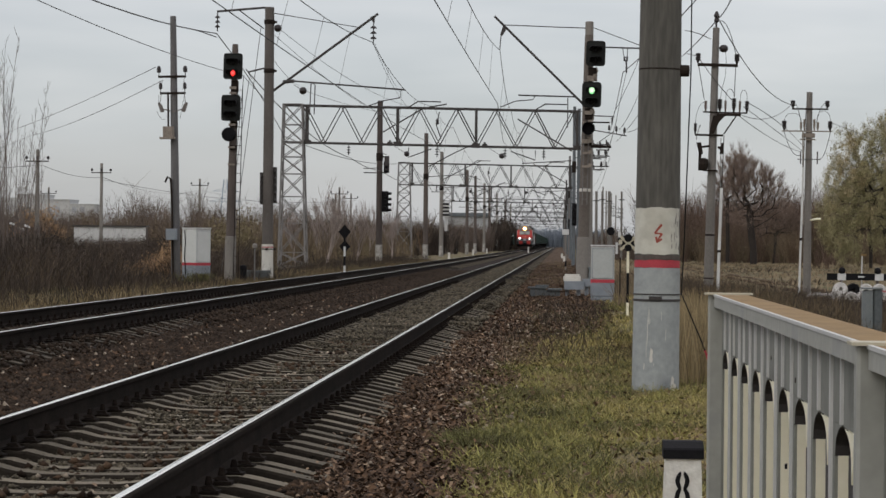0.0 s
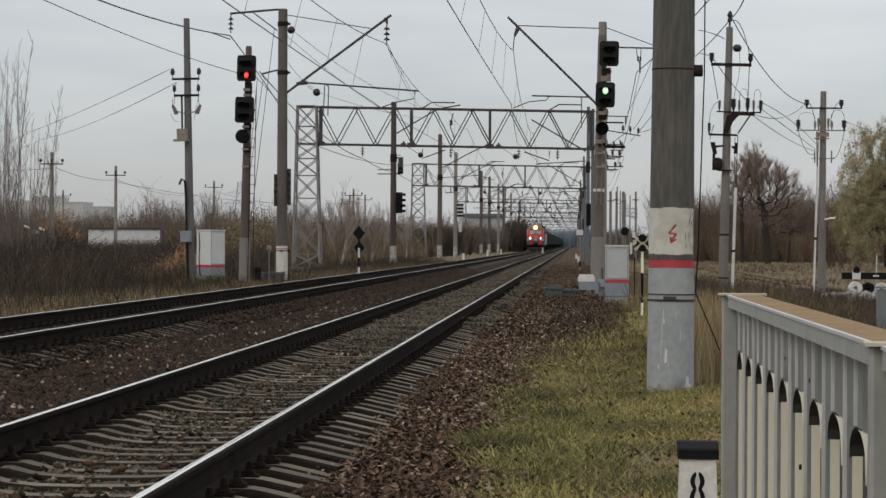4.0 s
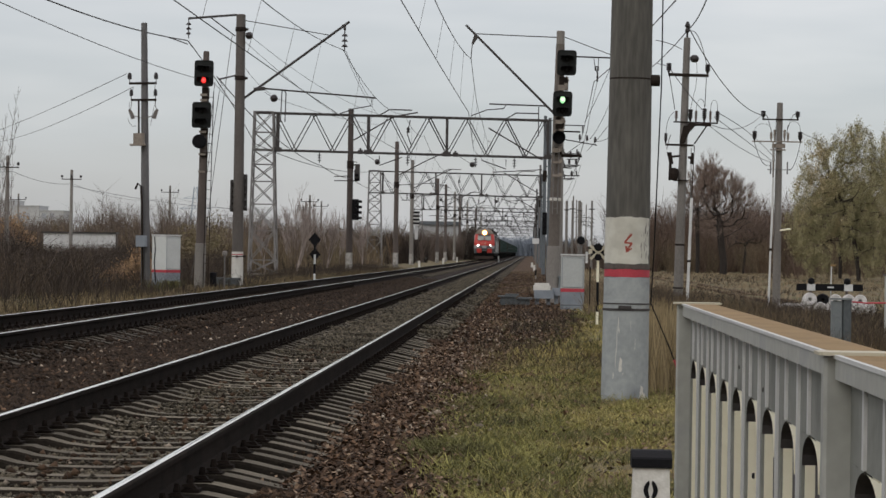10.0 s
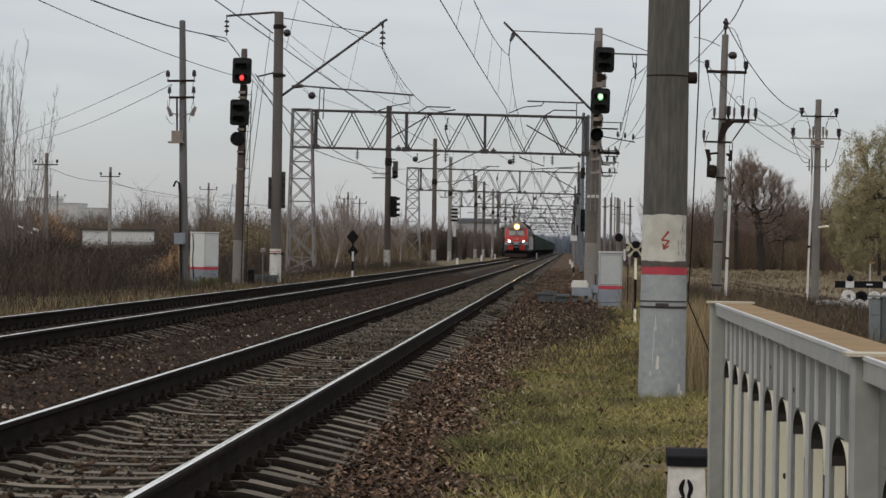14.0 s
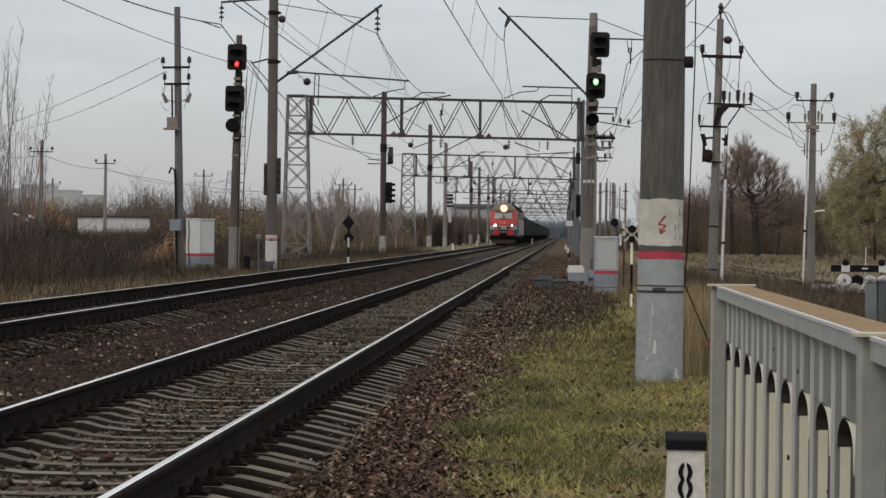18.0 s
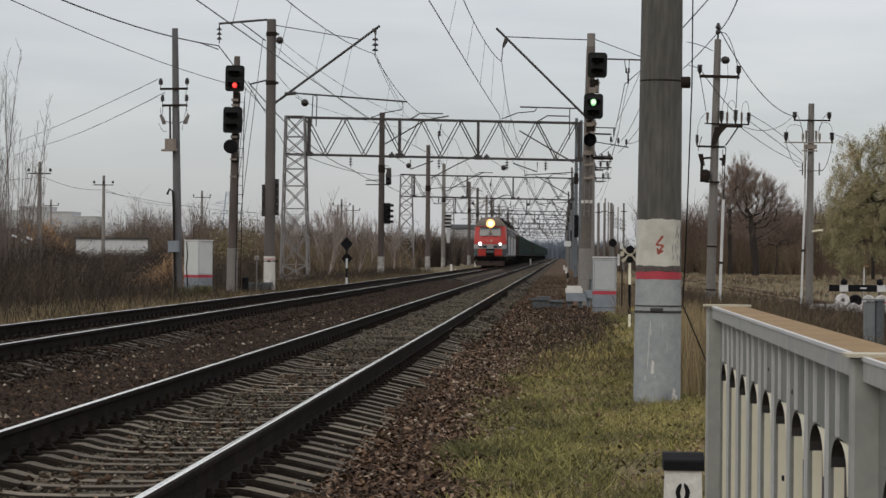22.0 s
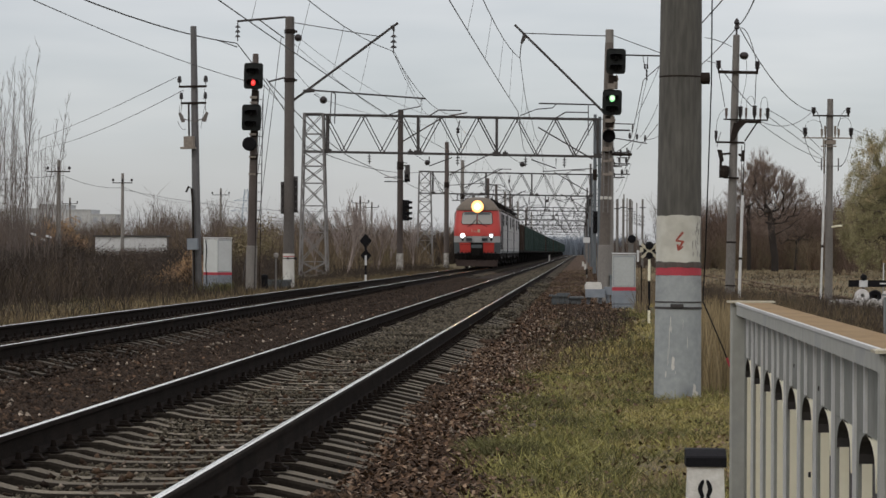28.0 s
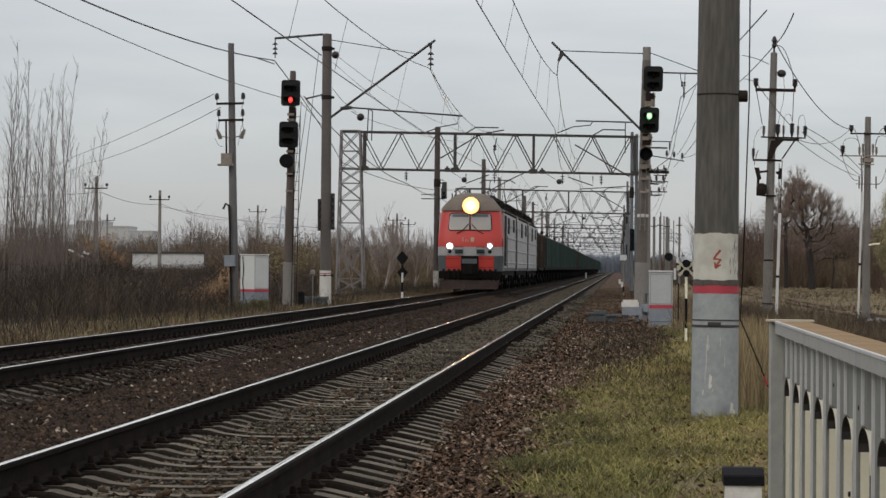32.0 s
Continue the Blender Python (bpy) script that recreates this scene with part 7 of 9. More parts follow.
overhead(XN, 25, [102, 140, 168, 240, 332, 425, 520, 610, 700, 800], 6.5, 8.15, "contact wire and messenger hung over the near track", ((-2.68, 25, 8.5), (-2.37, 102, 8.55)), (-0.3, 0.3))
overhead(XL, 20, [95, 140, 166, 240, 332, 425, 520, 610, 700, 800], 6.17, 8.35, "contact wire and messenger hung over the second track", ((-7.0, 20, 8.46), (-6.8, 95, 8.31)), (-0.37, -0.37))


def cable(label, pieces, r):
    t = thing("overhead_cable", label, "overhead cable", (0, 0, 0), group="overhead cables")
    for a, b, d in pieces:
        part("span", Shape().line(sag(a, b, d, 14), r, 5), WIRE, t)


cable("heavy feeder cable slung from mast to mast", [((-12.4, 30, 7.47), (-12.4, 95, 8.58), 0.72), ((-12.4, 90, 8.29), (-12.4, 95, 8.45), 0.0), ((-12.4, 95, 8.58), (-14.57, 139.5, 6.68), -0.2), ((-14.57, 139.5, 6.68), (-12.4, 215, 7.6), 0.6), ((-12.4, 215, 7.6), (-12.2, 322, 7.9), 1.0)], 0.021)
cable("second feeder cable below the first", [((-11.6, 25, 6.70), (-11.42, 95, 7.06), 0.49), ((-11.42, 95, 7.06), (-10.62, 95, 6.2), 0.0), ((-11.32, 95, 7.29), (-11.1, 95, 6.95), 0.0)], 0.011)
cable("feeder cable hung below the gantry beam", [((-11.32, 95, 7.29), (-11.1, 140, 5.58), 0.48), ((-11.1, 140, 5.58), (-11.24, 166, 5.61), 0.14), ((-11.24, 166, 5.61), (-10.9, 215, 6.3), 0.5), ((-10.9, 215, 6.3), (-11.6, 258, 6.6), 0.8)], 0.02)
cable("thin line from the cantilevers", [((-10.16, 95, 8.78), (-7.97, 140.0, 8.30), 0.38), ((-6.76, 95.0, 8.27), (-8.09, 140.0, 8.27), 0.27), ((-6.71, 95.0, 8.27), (-7.63, 125.0, 8.25), 0.1), ((-10.63, 95.0, 8.82), (-10.36, 140.0, 8.33), 0.15), ((-10.30, 95.0, 7.60), (-9.87, 100.0, 6.99), 0.1), ((-9.43, 97.0, 6.67), (-7.96, 140.0, 7.76), 0.15)], 0.009)
cable("steel hanger over the gantry beam", [((-13.13, 139.0, 9.52), (-13.20, 139.0, 7.80), 0.0), ((-13.13, 139.0, 9.52), (-12.92, 139.0, 9.35), 0.0), ((-12.92, 139.0, 9.35), (-12.96, 139.0, 7.81), 0.0)], 0.03)
cable("service line on pole insulators", [((4.68, 80, 7.95), (3.90, 60.0, 6.92), 0.1), ((4.68, 80, 7.95), (4.58, 110.0, 8.62), 0.1), ((4.58, 110.0, 8.62), (3.50, 168.0, 7.64), 0.2), ((4.68, 80, 7.95), (9.39, 109, 6.92), 0.53), ((2.35, 102.0, 7.73), (3.30, 60.0, 6.99), 0.1), ((2.35, 102.0, 7.73), (3.10, 168.0, 8.28), 0.1)], 0.016)
cable("service line on pole insulators", [((5.55, 79.88, 5.43), (9.9, 108.7, 5.16), -0.16), ((5.46, 79.88, 5.29), (9.81, 108.7, 5.02), -0.02), ((5.34, 79.88, 5.07), (9.44, 108.8, 6.98), 0.36), ((5.2, 79.88, 5.12), (9.74, 108.7, 4.98), 0.14)], 0.011)
cable("service line on pole insulators", [((11.0, 109, 6.2), (45, 190, 4.6), 1.2)], 0.01)
cable("slack jumper loop on a pole", [((9.43, 108.8, 6.95), (9.77, 108.8, 6.2), -0.25), ((10.8, 108.8, 6.95), (10.4, 108.8, 6.2), -0.25), ((9.06, 108.8, 5.9), (9.73, 108.8, 4.85), 0.35), ((10.5, 108.8, 4.7), (10.98, 108.8, 5.9), 0.35), ((4.05, 79.88, 6.82), (4.28, 79.88, 5.5), 0.0), ((4.05, 79.88, 6.82), (5.1, 79.88, 5.5), 0.05), ((4.73, 79.9, 7.86), (5.22, 79.88, 6.82), -0.3), ((5.24, 79.88, 6.8), (5.18, 79.88, 5.6), -0.25), ((3.60, 78.0, 7.42), (4.47, 80.0, 7.32), -0.04), ((3.66, 78.0, 6.74), (4.07, 79.9, 6.8), 0.0), ((4.17, 79.88, 4.74), (4.05, 79.88, 4.3), -0.05)], 0.012)
cable("thin power line crossing the brush", [((-12.74, 83.0, 6.57), (-32.98, 160.0, 7.84), 0.1), ((-32.98, 160.0, 7.84), (-43.26, 190.0, 7.42), 0.1), ((-12.52, 83.0, 6.16), (-32.28, 160.0, 7.37), 0.22), ((-32.28, 160.0, 7.37), (-43.25, 190.0, 6.69), 0.1)], 0.011)
cable("thin lead on a pole", [((-12.49, 82.8, 6.12), (-12.60, 82.8, 5.85), 0.02), ((-11.80, 82.8, 6.30), (-11.85, 82.8, 5.86), 0.02), ((-12.61, 82.8, 5.67), (-12.61, 82.8, 5.37), 0.02), ((-11.76, 82.8, 5.77), (-11.93, 82.8, 4.95), -0.1), ((-12.66, 82.8, 5.17), (-12.41, 82.8, 4.93), 0.1)], 0.007)
cable("distant thin power line", [((-33.4, 170, 5.9), (-36.4, 210, 6.1), 0.3), ((-36.4, 210, 6.1), (-40.9, 300, 6.9), 0.8), ((-33.4, 170, 5.9), (-60, 150, 6), 0.8), ((-36.4, 210, 5.9), (-20, 260, 5.2), 0.8), ((-40.9, 300, 6.9), (-36, 420, 7.2), 0.8)], 0.016)
cable("line on the field side of the masts", [((1.5, 72, 4.5), (1.9, 168, 6.4), 1.0), ((1.9, 168, 6.9), (2.4, 262, 6.9), 1.0), ((1.9, 168, 6.2), (2.4, 262, 6.2), 1.0), ((2.6, 140, 6.4), (2.6, 240, 6.4), 0.8), ((2.6, 140, 5.8), (2.6, 240, 5.8), 0.9), ((2.48, 102.0, 7.73), (2.12, 102.0, 5.9), -0.08), ((2.95, 102.0, 8.23), (2.01, 102.0, 6.17), 0.08), ((2.93, 102.0, 6.83), (2.23, 102.0, 5.54), 0.12), ((2.95, 102.0, 5.6), (2.43, 102.0, 5.45), 0.05)], 0.01)
cable("earth line beside the mast", [((-11.4, 95, 7.1), (-11.75, 93, 0.0), 0.0), ((-10.8, 95, 8.8), (-11.6, 93, 0.0), 0.0), ((-11.2, 95, 7.0), (-11.9, 93, 0.0), 0.0)], 0.012)


# ---------------------------------------------------------------- plants
def blades(name, base, tip, width, material, label, category, bend=None, parent=None):
    """Thin upright blades from base points to tips, each two quads and bent at mid-height."""
    n = len(base)
    mid = (base + tip) / 2 + (bend if bend is not None else 0)
    a = rng.uniform(0, math.pi, n)
    a = np.where(rng.random(n) < 0.6, a * 0.3 - 0.15, a)
    side = np.stack([np.cos(a), np.sin(a), np.zeros(n)], 1) * np.reshape(width, (-1, 1)) / 2
    v = np.stack([base - side, base + side, mid + side * 0.8, mid - side * 0.8, tip + side * 0.25, tip - side * 0.25], 1).reshape(-1, 3)
    k = np.arange(n)[:, None] * 6
    f = np.concatenate([k + np.array([[0, 1, 2, 3]]), k + np.array([[3, 2, 4, 5]])])
    ob = bulk(name, v, f, material)
    tagged(ob, label, category, kind="stuff")
    return ob


def scatter(n, xr, yr, clump=0, spread=0.5):
    if clump:
        cx, cy = rng.uniform(*xr, clump), rng.uniform(*yr, clump)
        i = rng.integers(0, clump, n)
        x, y = cx[i] + rng.normal(0, spread, n), cy[i] + rng.normal(0, spread, n)
        return np.clip(x, *xr), np.clip(y, *yr)
    return rng.uniform(*xr, n), rng.uniform(*yr, n)


def below_sight(x, y, z):
    """Tops kept low where the pale shed and the far block show over the brush."""
    q = x / y
    z = np.where((q > -0.212) & (q < -0.168) & (y > 255) & (y < 600), np.minimum(z, (2.0 + 0.0107 * y) * rng.choice((0.7, 0.85, 0.95, 1.05), np.shape(x))), z)
    z = np.where((q > -0.046) & (q < -0.026) & (y > 255) & (y < 600), np.minimum(z, (1.9 + 0.0081 * y) * rng.choice((0.75, 0.9, 1.0), np.shape(x))), z)
    return np.where((q > -0.189) & (q < -0.147) & (y < 232) & (x < -9), np.minimum(z, (1.75 - 0.002 * (232 - y)) * rng.choice((0.6, 0.75, 0.9, 1.0, 1.12), np.shape(x))), z)


def stalks(name, n, xr, yr, h, lean, width, material, label, category, clump=0, spread=0.5, keep=None, patch=0.0):
    x, y = scatter(n, xr, yr, clump, spread)
    if keep is not None:
        m = keep(x, y)
        x, y = x[m], y[m]
    n = len(x)
    hh = rng.uniform(*h, n)
    if patch:
        hh *= 1 + patch * np.sin(x * 0.7 + 2 * np.sin(y * 0.13)) * np.sin(y * 0.31 + x * 0.2)
    hh = below_sight(x, y, hh)
    base = np.stack([x, y, ground_z(x, y) - 0.03], 1)
    d = rng.normal(0, lean, (n, 2))
    tip = base + np.stack([d[:, 0] * hh, d[:, 1] * hh, hh], 1)
    bend = np.stack([d[:, 0] * hh * -0.18, d[:, 1] * hh * -0.18, np.zeros(n)], 1)
    return blades(name, base, tip, rng.uniform(*width, n), material, label, category, bend)


def twig_bushes(name, clusters, stems, xr, yr, h, width, material, label, category, fan=0.28, twigs=5, keep=None):
    """Bare bushes: fans of stems, each with side twigs."""
    cx, cy = rng.uniform(*xr, clusters), rng.uniform(*yr, clusters)
    if keep is not None:
        m = keep(cx, cy)
        cx, cy = cx[m], cy[m]
    n = len(cx) * stems
    i = np.repeat(np.arange(len(cx)), stems)
    ch = rng.uniform(*h, len(cx))[i]
    bx, by = cx[i] + rng.normal(0, 0.25, n) * ch * 0.12, cy[i] + rng.normal(0, 0.25, n) * ch * 0.12
    base = np.stack([bx, by, ground_z(bx, by) - 0.05], 1)
    d = rng.normal(0, fan, (n, 2))
    hh = below_sight(bx, by, ch * rng.uniform(0.55, 1.0, n))
    tip = base + np.stack([d[:, 0] * hh, d[:, 1] * hh, hh], 1)
    w = rng.uniform(*width, n)
    B, T, Wd = [base], [tip], [w]
    for k in range(twigs):
        u = rng.uniform(0.25, 0.95, n)[:, None]
        p = base + (tip - base) * u
        l = (hh * rng.uniform(0.1, 0.28, n))[:, None]
        e = rng.normal(0, 0.6, (n, 3))
        e[:, 2] = rng.uniform(0.5, 1.0, n)
        B.append(p)
        T.append(p + e * l)
        Wd.append(w * 0.55)
    return blades(name, np.concatenate(B), np.concatenate(T), np.concatenate(Wd), material, label, category)


def tree_segments(h, r, fork, spread, depth, seed, upright=0.35, kids=(3, 5), bare_low=0.25, wob=0.16):
    """Limbs of a tree as (start, end, radius, radius) rows."""
    g = random.Random(seed)
    rows = []

    def grow(p, d, length, rad, level):
        n = 4 if level < 2 else 3
        pts = [p]
        for i in range(n):
            d = (d + Vector((g.gauss(0, wob), g.gauss(0, wob), g.gauss(0, 0.08) + upright * 0.12 * (level > 0)))).normalized()
            q = pts[-1] + d * (length / n)
            rows.append((pts[-1], q, rad * (1 - 0.7 * i / n), rad * (1 - 0.7 * (i + 1) / n), level))
            pts.append(q)
        if level >= depth:
            return
        for _ in range(g.randint(*kids) + (2 if level == 0 else 0)):
            u = g.uniform(bare_low if level == 0 else 0.2, 0.98)
            k = min(int(u * n), n - 1)
            b = pts[k].lerp(pts[k + 1], u * n - k)
            a = g.uniform(0, 2 * math.pi)
            out = Vector((math.cos(a), math.sin(a), g.uniform(0.1, 0.9) * (1 if upright > 0 else 0.3))).normalized()
            nd = (d * (1 - spread) + out * spread).normalized()
            grow(b, nd, length * g.uniform(0.4, 0.68), rad * (1 - 0.65 * u) * g.uniform(0.45, 0.65), level + 1)

    for dx, share in fork:
        grow(Vector((0, 0, -0.2)), Vector((dx, 0, 1)).normalized(), h * 0.62 * share, r * share, 0)
    return rows


def limbs(name, rows, n, material, parent, least=0.006):
    """Tubes for limb rows, in one mesh."""
    a, b = np.array([tuple(q[0]) for q in rows]), np.array([tuple(q[1]) for q in rows])
    r0, r1 = np.maximum([q[2] for q in rows], least), np.maximum([q[3] for q in rows], least)
    d = b - a
    d /= np.linalg.norm(d, axis=1, keepdims=True) + 1e-9
    up = np.where(np.abs(d[:, 2:3]) < 0.9, [[0, 0, 1.0]], [[1.0, 0, 0]])
    u = np.cross(d, up)
    u /= np.linalg.norm(u, axis=1, keepdims=True) + 1e-9
    w = np.cross(d, u)
    ang = 2 * np.pi * np.arange(n) / n
    ring = u[:, None] * np.cos(ang)[None, :, None] + w[:, None] * np.sin(ang)[None, :, None]
    v = np.concatenate([a[:, None] + ring * r0[:, None, None], b[:, None] + ring * r1[:, None, None]], 1).reshape(-1, 3)
    k = np.arange(len(rows))[:, None] * 2 * n
    f = np.concatenate([k + np.array([[i, (i + 1) % n, n + (i + 1) % n, n + i]]) for i in range(n)])
    ob = bulk(name, v, f, material)
    ob.parent = parent
    return ob


def tree(at, h, r, label, fork=((0, 1.0),), spread=0.6, depth=4, seed=1, bark=BARK, twig=TWIG, leaf=None, leaves=0, size=0.12, least=0.012, category="tree", droop=0.0, **kw):
    t = thing("tree", label, category, at, group="trees" if not leaf else "leafy trees")
    rows = tree_segments(h, r, fork, spread, depth, seed, **kw)
    thick = [q for q in rows if q[4] <= (0 if depth > 4 else 1)]
    limbs("trunk", thick, 7, bark, t, least * 1.5)
    fine = [q for q in rows if q[4] > (0 if depth > 4 else 1)]
    limbs("crown", [q for q in fine if q[4] < 4], 3, twig, t, least)
    if depth > 4:
        limbs("outer_crown", [q for q in fine if q[4] >= 4], 3, TWIG_PALE, t, least * 0.9)
    if leaf:
        ends = np.array([tuple(q[1]) for q in fine if q[4] >= 3] or [tuple(q[1]) for q in fine])
        i = rng.integers(0, len(ends), leaves)
        p = ends[i] + rng.normal(0, 0.42 * min(1, h / 6), (leaves, 3))
        p[:, 2] -= np.abs(rng.normal(0, droop, leaves))
        e1, e2 = rng.normal(0, size, (leaves, 3)), rng.normal(0, size * 0.45, (leaves, 3))
        e1[:, 2] -= size * 1.2 * (droop > 0)
        v = np.stack([p - e1, p + e2, p + e1, p - e2], 1).reshape(-1, 3)
        k = np.arange(leaves)[:, None] * 4
        ob = bulk("foliage", v, k + np.array([[0, 1, 2, 3]]), leaf)
        ob.parent = t
    return t


def branch_tree(at, label, trunk, lobes, tips, twig_n, twig_len, bark, twig, seed, leaf=None, leaves=0, size=0.05, droop=0.0, fan=0.5, least=0.012, rise=0.5, stout=0.48):
    """A tree whose limbs reach from a bent trunk for points strewn in the lobes (centre and radii) of its crown; fine twigs and leaves sit on the reached points."""
    g = np.random.default_rng(seed)
    t = thing("tree", label, "tree", at, group="leafy trees" if leaf else "trees")
    nodes, up = [np.array(p, float) for p in trunk], [max(0, i - 1) for i in range(len(trunk))]
    share = np.array([q[3] * q[4] * q[5] for q in lobes])
    pick = g.choice(len(lobes), tips, p=share / share.sum())
    d = g.normal(0, 1, (tips, 3))
    d *= (g.random(tips) ** 0.45 / np.linalg.norm(d, axis=1))[:, None]
    lob = np.array(lobes)[pick]
    goal = lob[:, :3] + d * lob[:, 3:6]
    goal = goal[np.argsort(np.linalg.norm(goal - np.array(trunk[-1]), axis=1))]
    ends = []
    for p in goal:
        q = np.array(nodes)
        away = np.linalg.norm(q - p, axis=1) + rise * np.maximum(0, q[:, 2] - p[2] + 0.3)
        away[:max(1, len(trunk) // 3)] += 50
        k = int(np.argmin(away))
        a, last = nodes[k], k
        n = max(1, int(np.linalg.norm(p - a) / 0.7))
        for i in range(1, n + 1):
            u = i / n
            mid = a + (p - a) * u + g.normal(0, 0.035, 3) * (i < n) + np.array((0, 0, -0.05 * math.sin(math.pi * u) * np.linalg.norm(p - a)))
            nodes.append(mid)
            up.append(last)
            last = len(nodes) - 1
        ends.append(last)
    load = np.zeros(len(nodes))
    load[ends] = 1
    for i in range(len(nodes) - 1, 0, -1):
        load[up[i]] += load[i]
    rad = least * np.maximum(load, 0.6) ** stout
    rows = [(nodes[up[i]], nodes[i], max(rad[i], min(rad[up[i]], rad[i] * 1.25)), rad[i], 0) for i in range(1, len(nodes))]
    limbs("trunk", [q for q in rows if q[3] > least * 2.6], 7, bark, t, least)
    limbs("crown", [q for q in rows if q[3] <= least * 2.6], 4, twig, t, least * 0.8)
    N = np.array(nodes)
    src = N[g.integers(len(trunk), len(N), tips * twig_n)]
    out = src - np.array(trunk[-1])
    out /= np.linalg.norm(out, axis=1, keepdims=True) + 1e-6
    way = out + g.normal(0, fan, src.shape) + np.array((0, 0, 0.45 if droop == 0 else -0.3))
    way /= np.linalg.norm(way, axis=1, keepdims=True)
    tip = src + way * g.uniform(0.4, 1.0, (len(src), 1)) * twig_len
    fine = blades("outer_crown", src, tip, g.uniform(0.5, 1.1, len(src)) * least * (1.3 if leaf else 1.15), twig if leaf else TWIG_TAN, "", "", (way * 0.0) + np.array((0, 0, 0.04)))
    del fine["kind"]
    fine.parent = t
    if leaf:
        k = g.integers(0, len(src), leaves)
        p = src[k] + (tip[k] - src[k]) * g.uniform(0.1, 1.1, (leaves, 1)) + g.normal(0, 0.1, (leaves, 3))
        p[:, 2] -= np.abs(g.normal(0, droop, leaves))
        e1, e2 = g.normal(0, size, (leaves, 3)), g.normal(0, size * 0.4, (leaves, 3))
        e1[:, 2] -= size * 1.3
        ob = bulk("foliage", np.stack([p - e1, p + e2, p + e1, p - e2], 1).reshape(-1, 3), np.arange(leaves)[:, None] * 4 + np.array([[0, 1, 2, 3]]), leaf)
        ob.parent = t
    return t


# field edge on the far side: old bare trees, bushes and yellowing willows
branch_tree((20.3, 280, -0.9), "broad bare tree with a dark forked trunk on the field edge", [(0, 0, -0.3), (0, 0, 0.8), (0.0, 0, 1.5), (-0.15, 0, 2.6), (-0.3, 0, 3.8), (-0.45, 0, 5.2), (-0.5, 0, 6.4)],
            [(-1.5, 0, 10.8, 1.5, 1.4, 1.7), (-0.3, 0, 8.6, 2.4, 2.0, 2.4), (1.5, 0, 8.4, 1.8, 1.6, 1.8), (2.4, 0, 6.9, 1.8, 1.6, 1.6), (-1.8, 0, 8.0, 1.6, 1.5, 2.4), (0.3, 0, 5.6, 2.6, 2.0, 1.8), (2.5, 0, 4.6, 1.0, 1.0, 1.0)], 620, 46, 1.2, BARK, TWIG_RED, 3, fan=0.42, stout=0.61, least=0.0075, rise=0.9)
branch_tree((18.3, 291, -0.9), "slender bare tree on the field edge", [(0, 0, -0.3), (0, 0, 1.2), (0.0, 0, 2.6), (-0.05, 0, 4.2), (-0.1, 0, 5.6), (0, 0, 7.2)],
            [(1.2, 0, 10.2, 1.6, 1.5, 2.2), (-0.1, 0, 9.0, 1.8, 1.6, 2.4), (-1.3, 0, 7.2, 1.5, 1.4, 2.0), (0.2, 0, 6.0, 1.6, 1.5, 1.6)], 420, 60, 1.05, BARK, TWIG_RED, 8, fan=0.42, stout=0.56, least=0.0075, rise=0.9)
branch_tree((24.4, 305, -0.9), "reddish bare tree on the field edge", [(0, 0, -0.3), (0.1, 0, 1.2), (0.2, 0, 2.2), (0.2, 0, 3.2)],
            [(0.3, 0, 5.2, 2.4, 1.8, 2.0), (-1.8, 0, 4.6, 1.6, 1.5, 1.7), (2.2, 0, 4.6, 1.6, 1.4, 1.6)], 420, 56, 1.0, BARK, TWIG_RED, 12, fan=0.42, stout=0.5, least=0.0075, rise=0.9)
branch_tree((26.9, 218, -0.9), "tall willow with thin yellowing leaves and a leaning dark trunk", [(0, 0, -0.3), (-0.1, 0, 1.0), (-0.3, 0, 2.5), (-0.6, 0, 4.0), (-1.3, 0, 6.0), (-1.7, 0, 7.0)],
            [(-0.6, 0, 11.2, 1.8, 1.6, 2.1), (-3.0, 0, 9.8, 1.8, 1.6, 2.2), (-4.1, 0, 7.7, 1.3, 1.3, 2.1), (-1.9, 0, 7.4, 2.3, 2.0, 2.5), (0.7, 0, 8.6, 1.9, 1.7, 2.5), (-3.6, 0, 4.6, 1.7, 1.5, 2.4), (-0.9, 0.4, 4.6, 2.1, 1.8, 2.5), (1.4, 0, 5.4, 1.9, 1.7, 2.8), (-3.2, 0, 2.4, 1.4, 1.3, 1.5), (1.4, 0, 2.4, 1.7, 1.5, 1.5)], 700, 26, 0.75, BARK, TWIG, 21, WILLOW, 105000, 0.036, 0.3, least=0.008)
branch_tree((30.9, 224, -0.9), "tall willow with thin yellowing leaves", [(0, 0, -0.3), (0, 0, 2.0), (-0.1, 0, 4.2), (-0.2, 0, 6.2)],
            [(0.1, 0, 11.2, 2.0, 1.8, 2.4), (-1.2, 0, 8.6, 2.0, 1.8, 2.6), (1.6, 0, 8.6, 2.4, 2.0, 3.0), (-1.2, 0, 5.0, 2.0, 1.8, 2.6), (1.8, 0, 5.0, 2.2, 2.0, 2.6)], 520, 24, 0.75, BARK, TWIG, 25, WILLOW, 80000, 0.036, 0.3, least=0.008)
branch_tree((28.6, 246, -0.9), "olive willow behind the taller ones", [(0, 0, -0.3), (0, 0, 2.0), (-0.1, 0, 4.0)],
            [(0, 0, 6.6, 3.4, 2.4, 2.6), (-3.0, 0, 4.4, 2.2, 1.8, 2.6), (2.8, 0, 4.4, 2.4, 1.8, 2.8)], 420, 22, 0.8, BARK, TWIG, 29, WILLOW_DARK, 80000, 0.045, 0.35, least=0.009)
twig_bushes("shrubs", 50, 18, (2.5, 12), (300, 420), (2.0, 4.5), (0.04, 0.09), TWIG, "low bare shrubs beyond the relay cabinet", "shrubs", 0.22, 4)
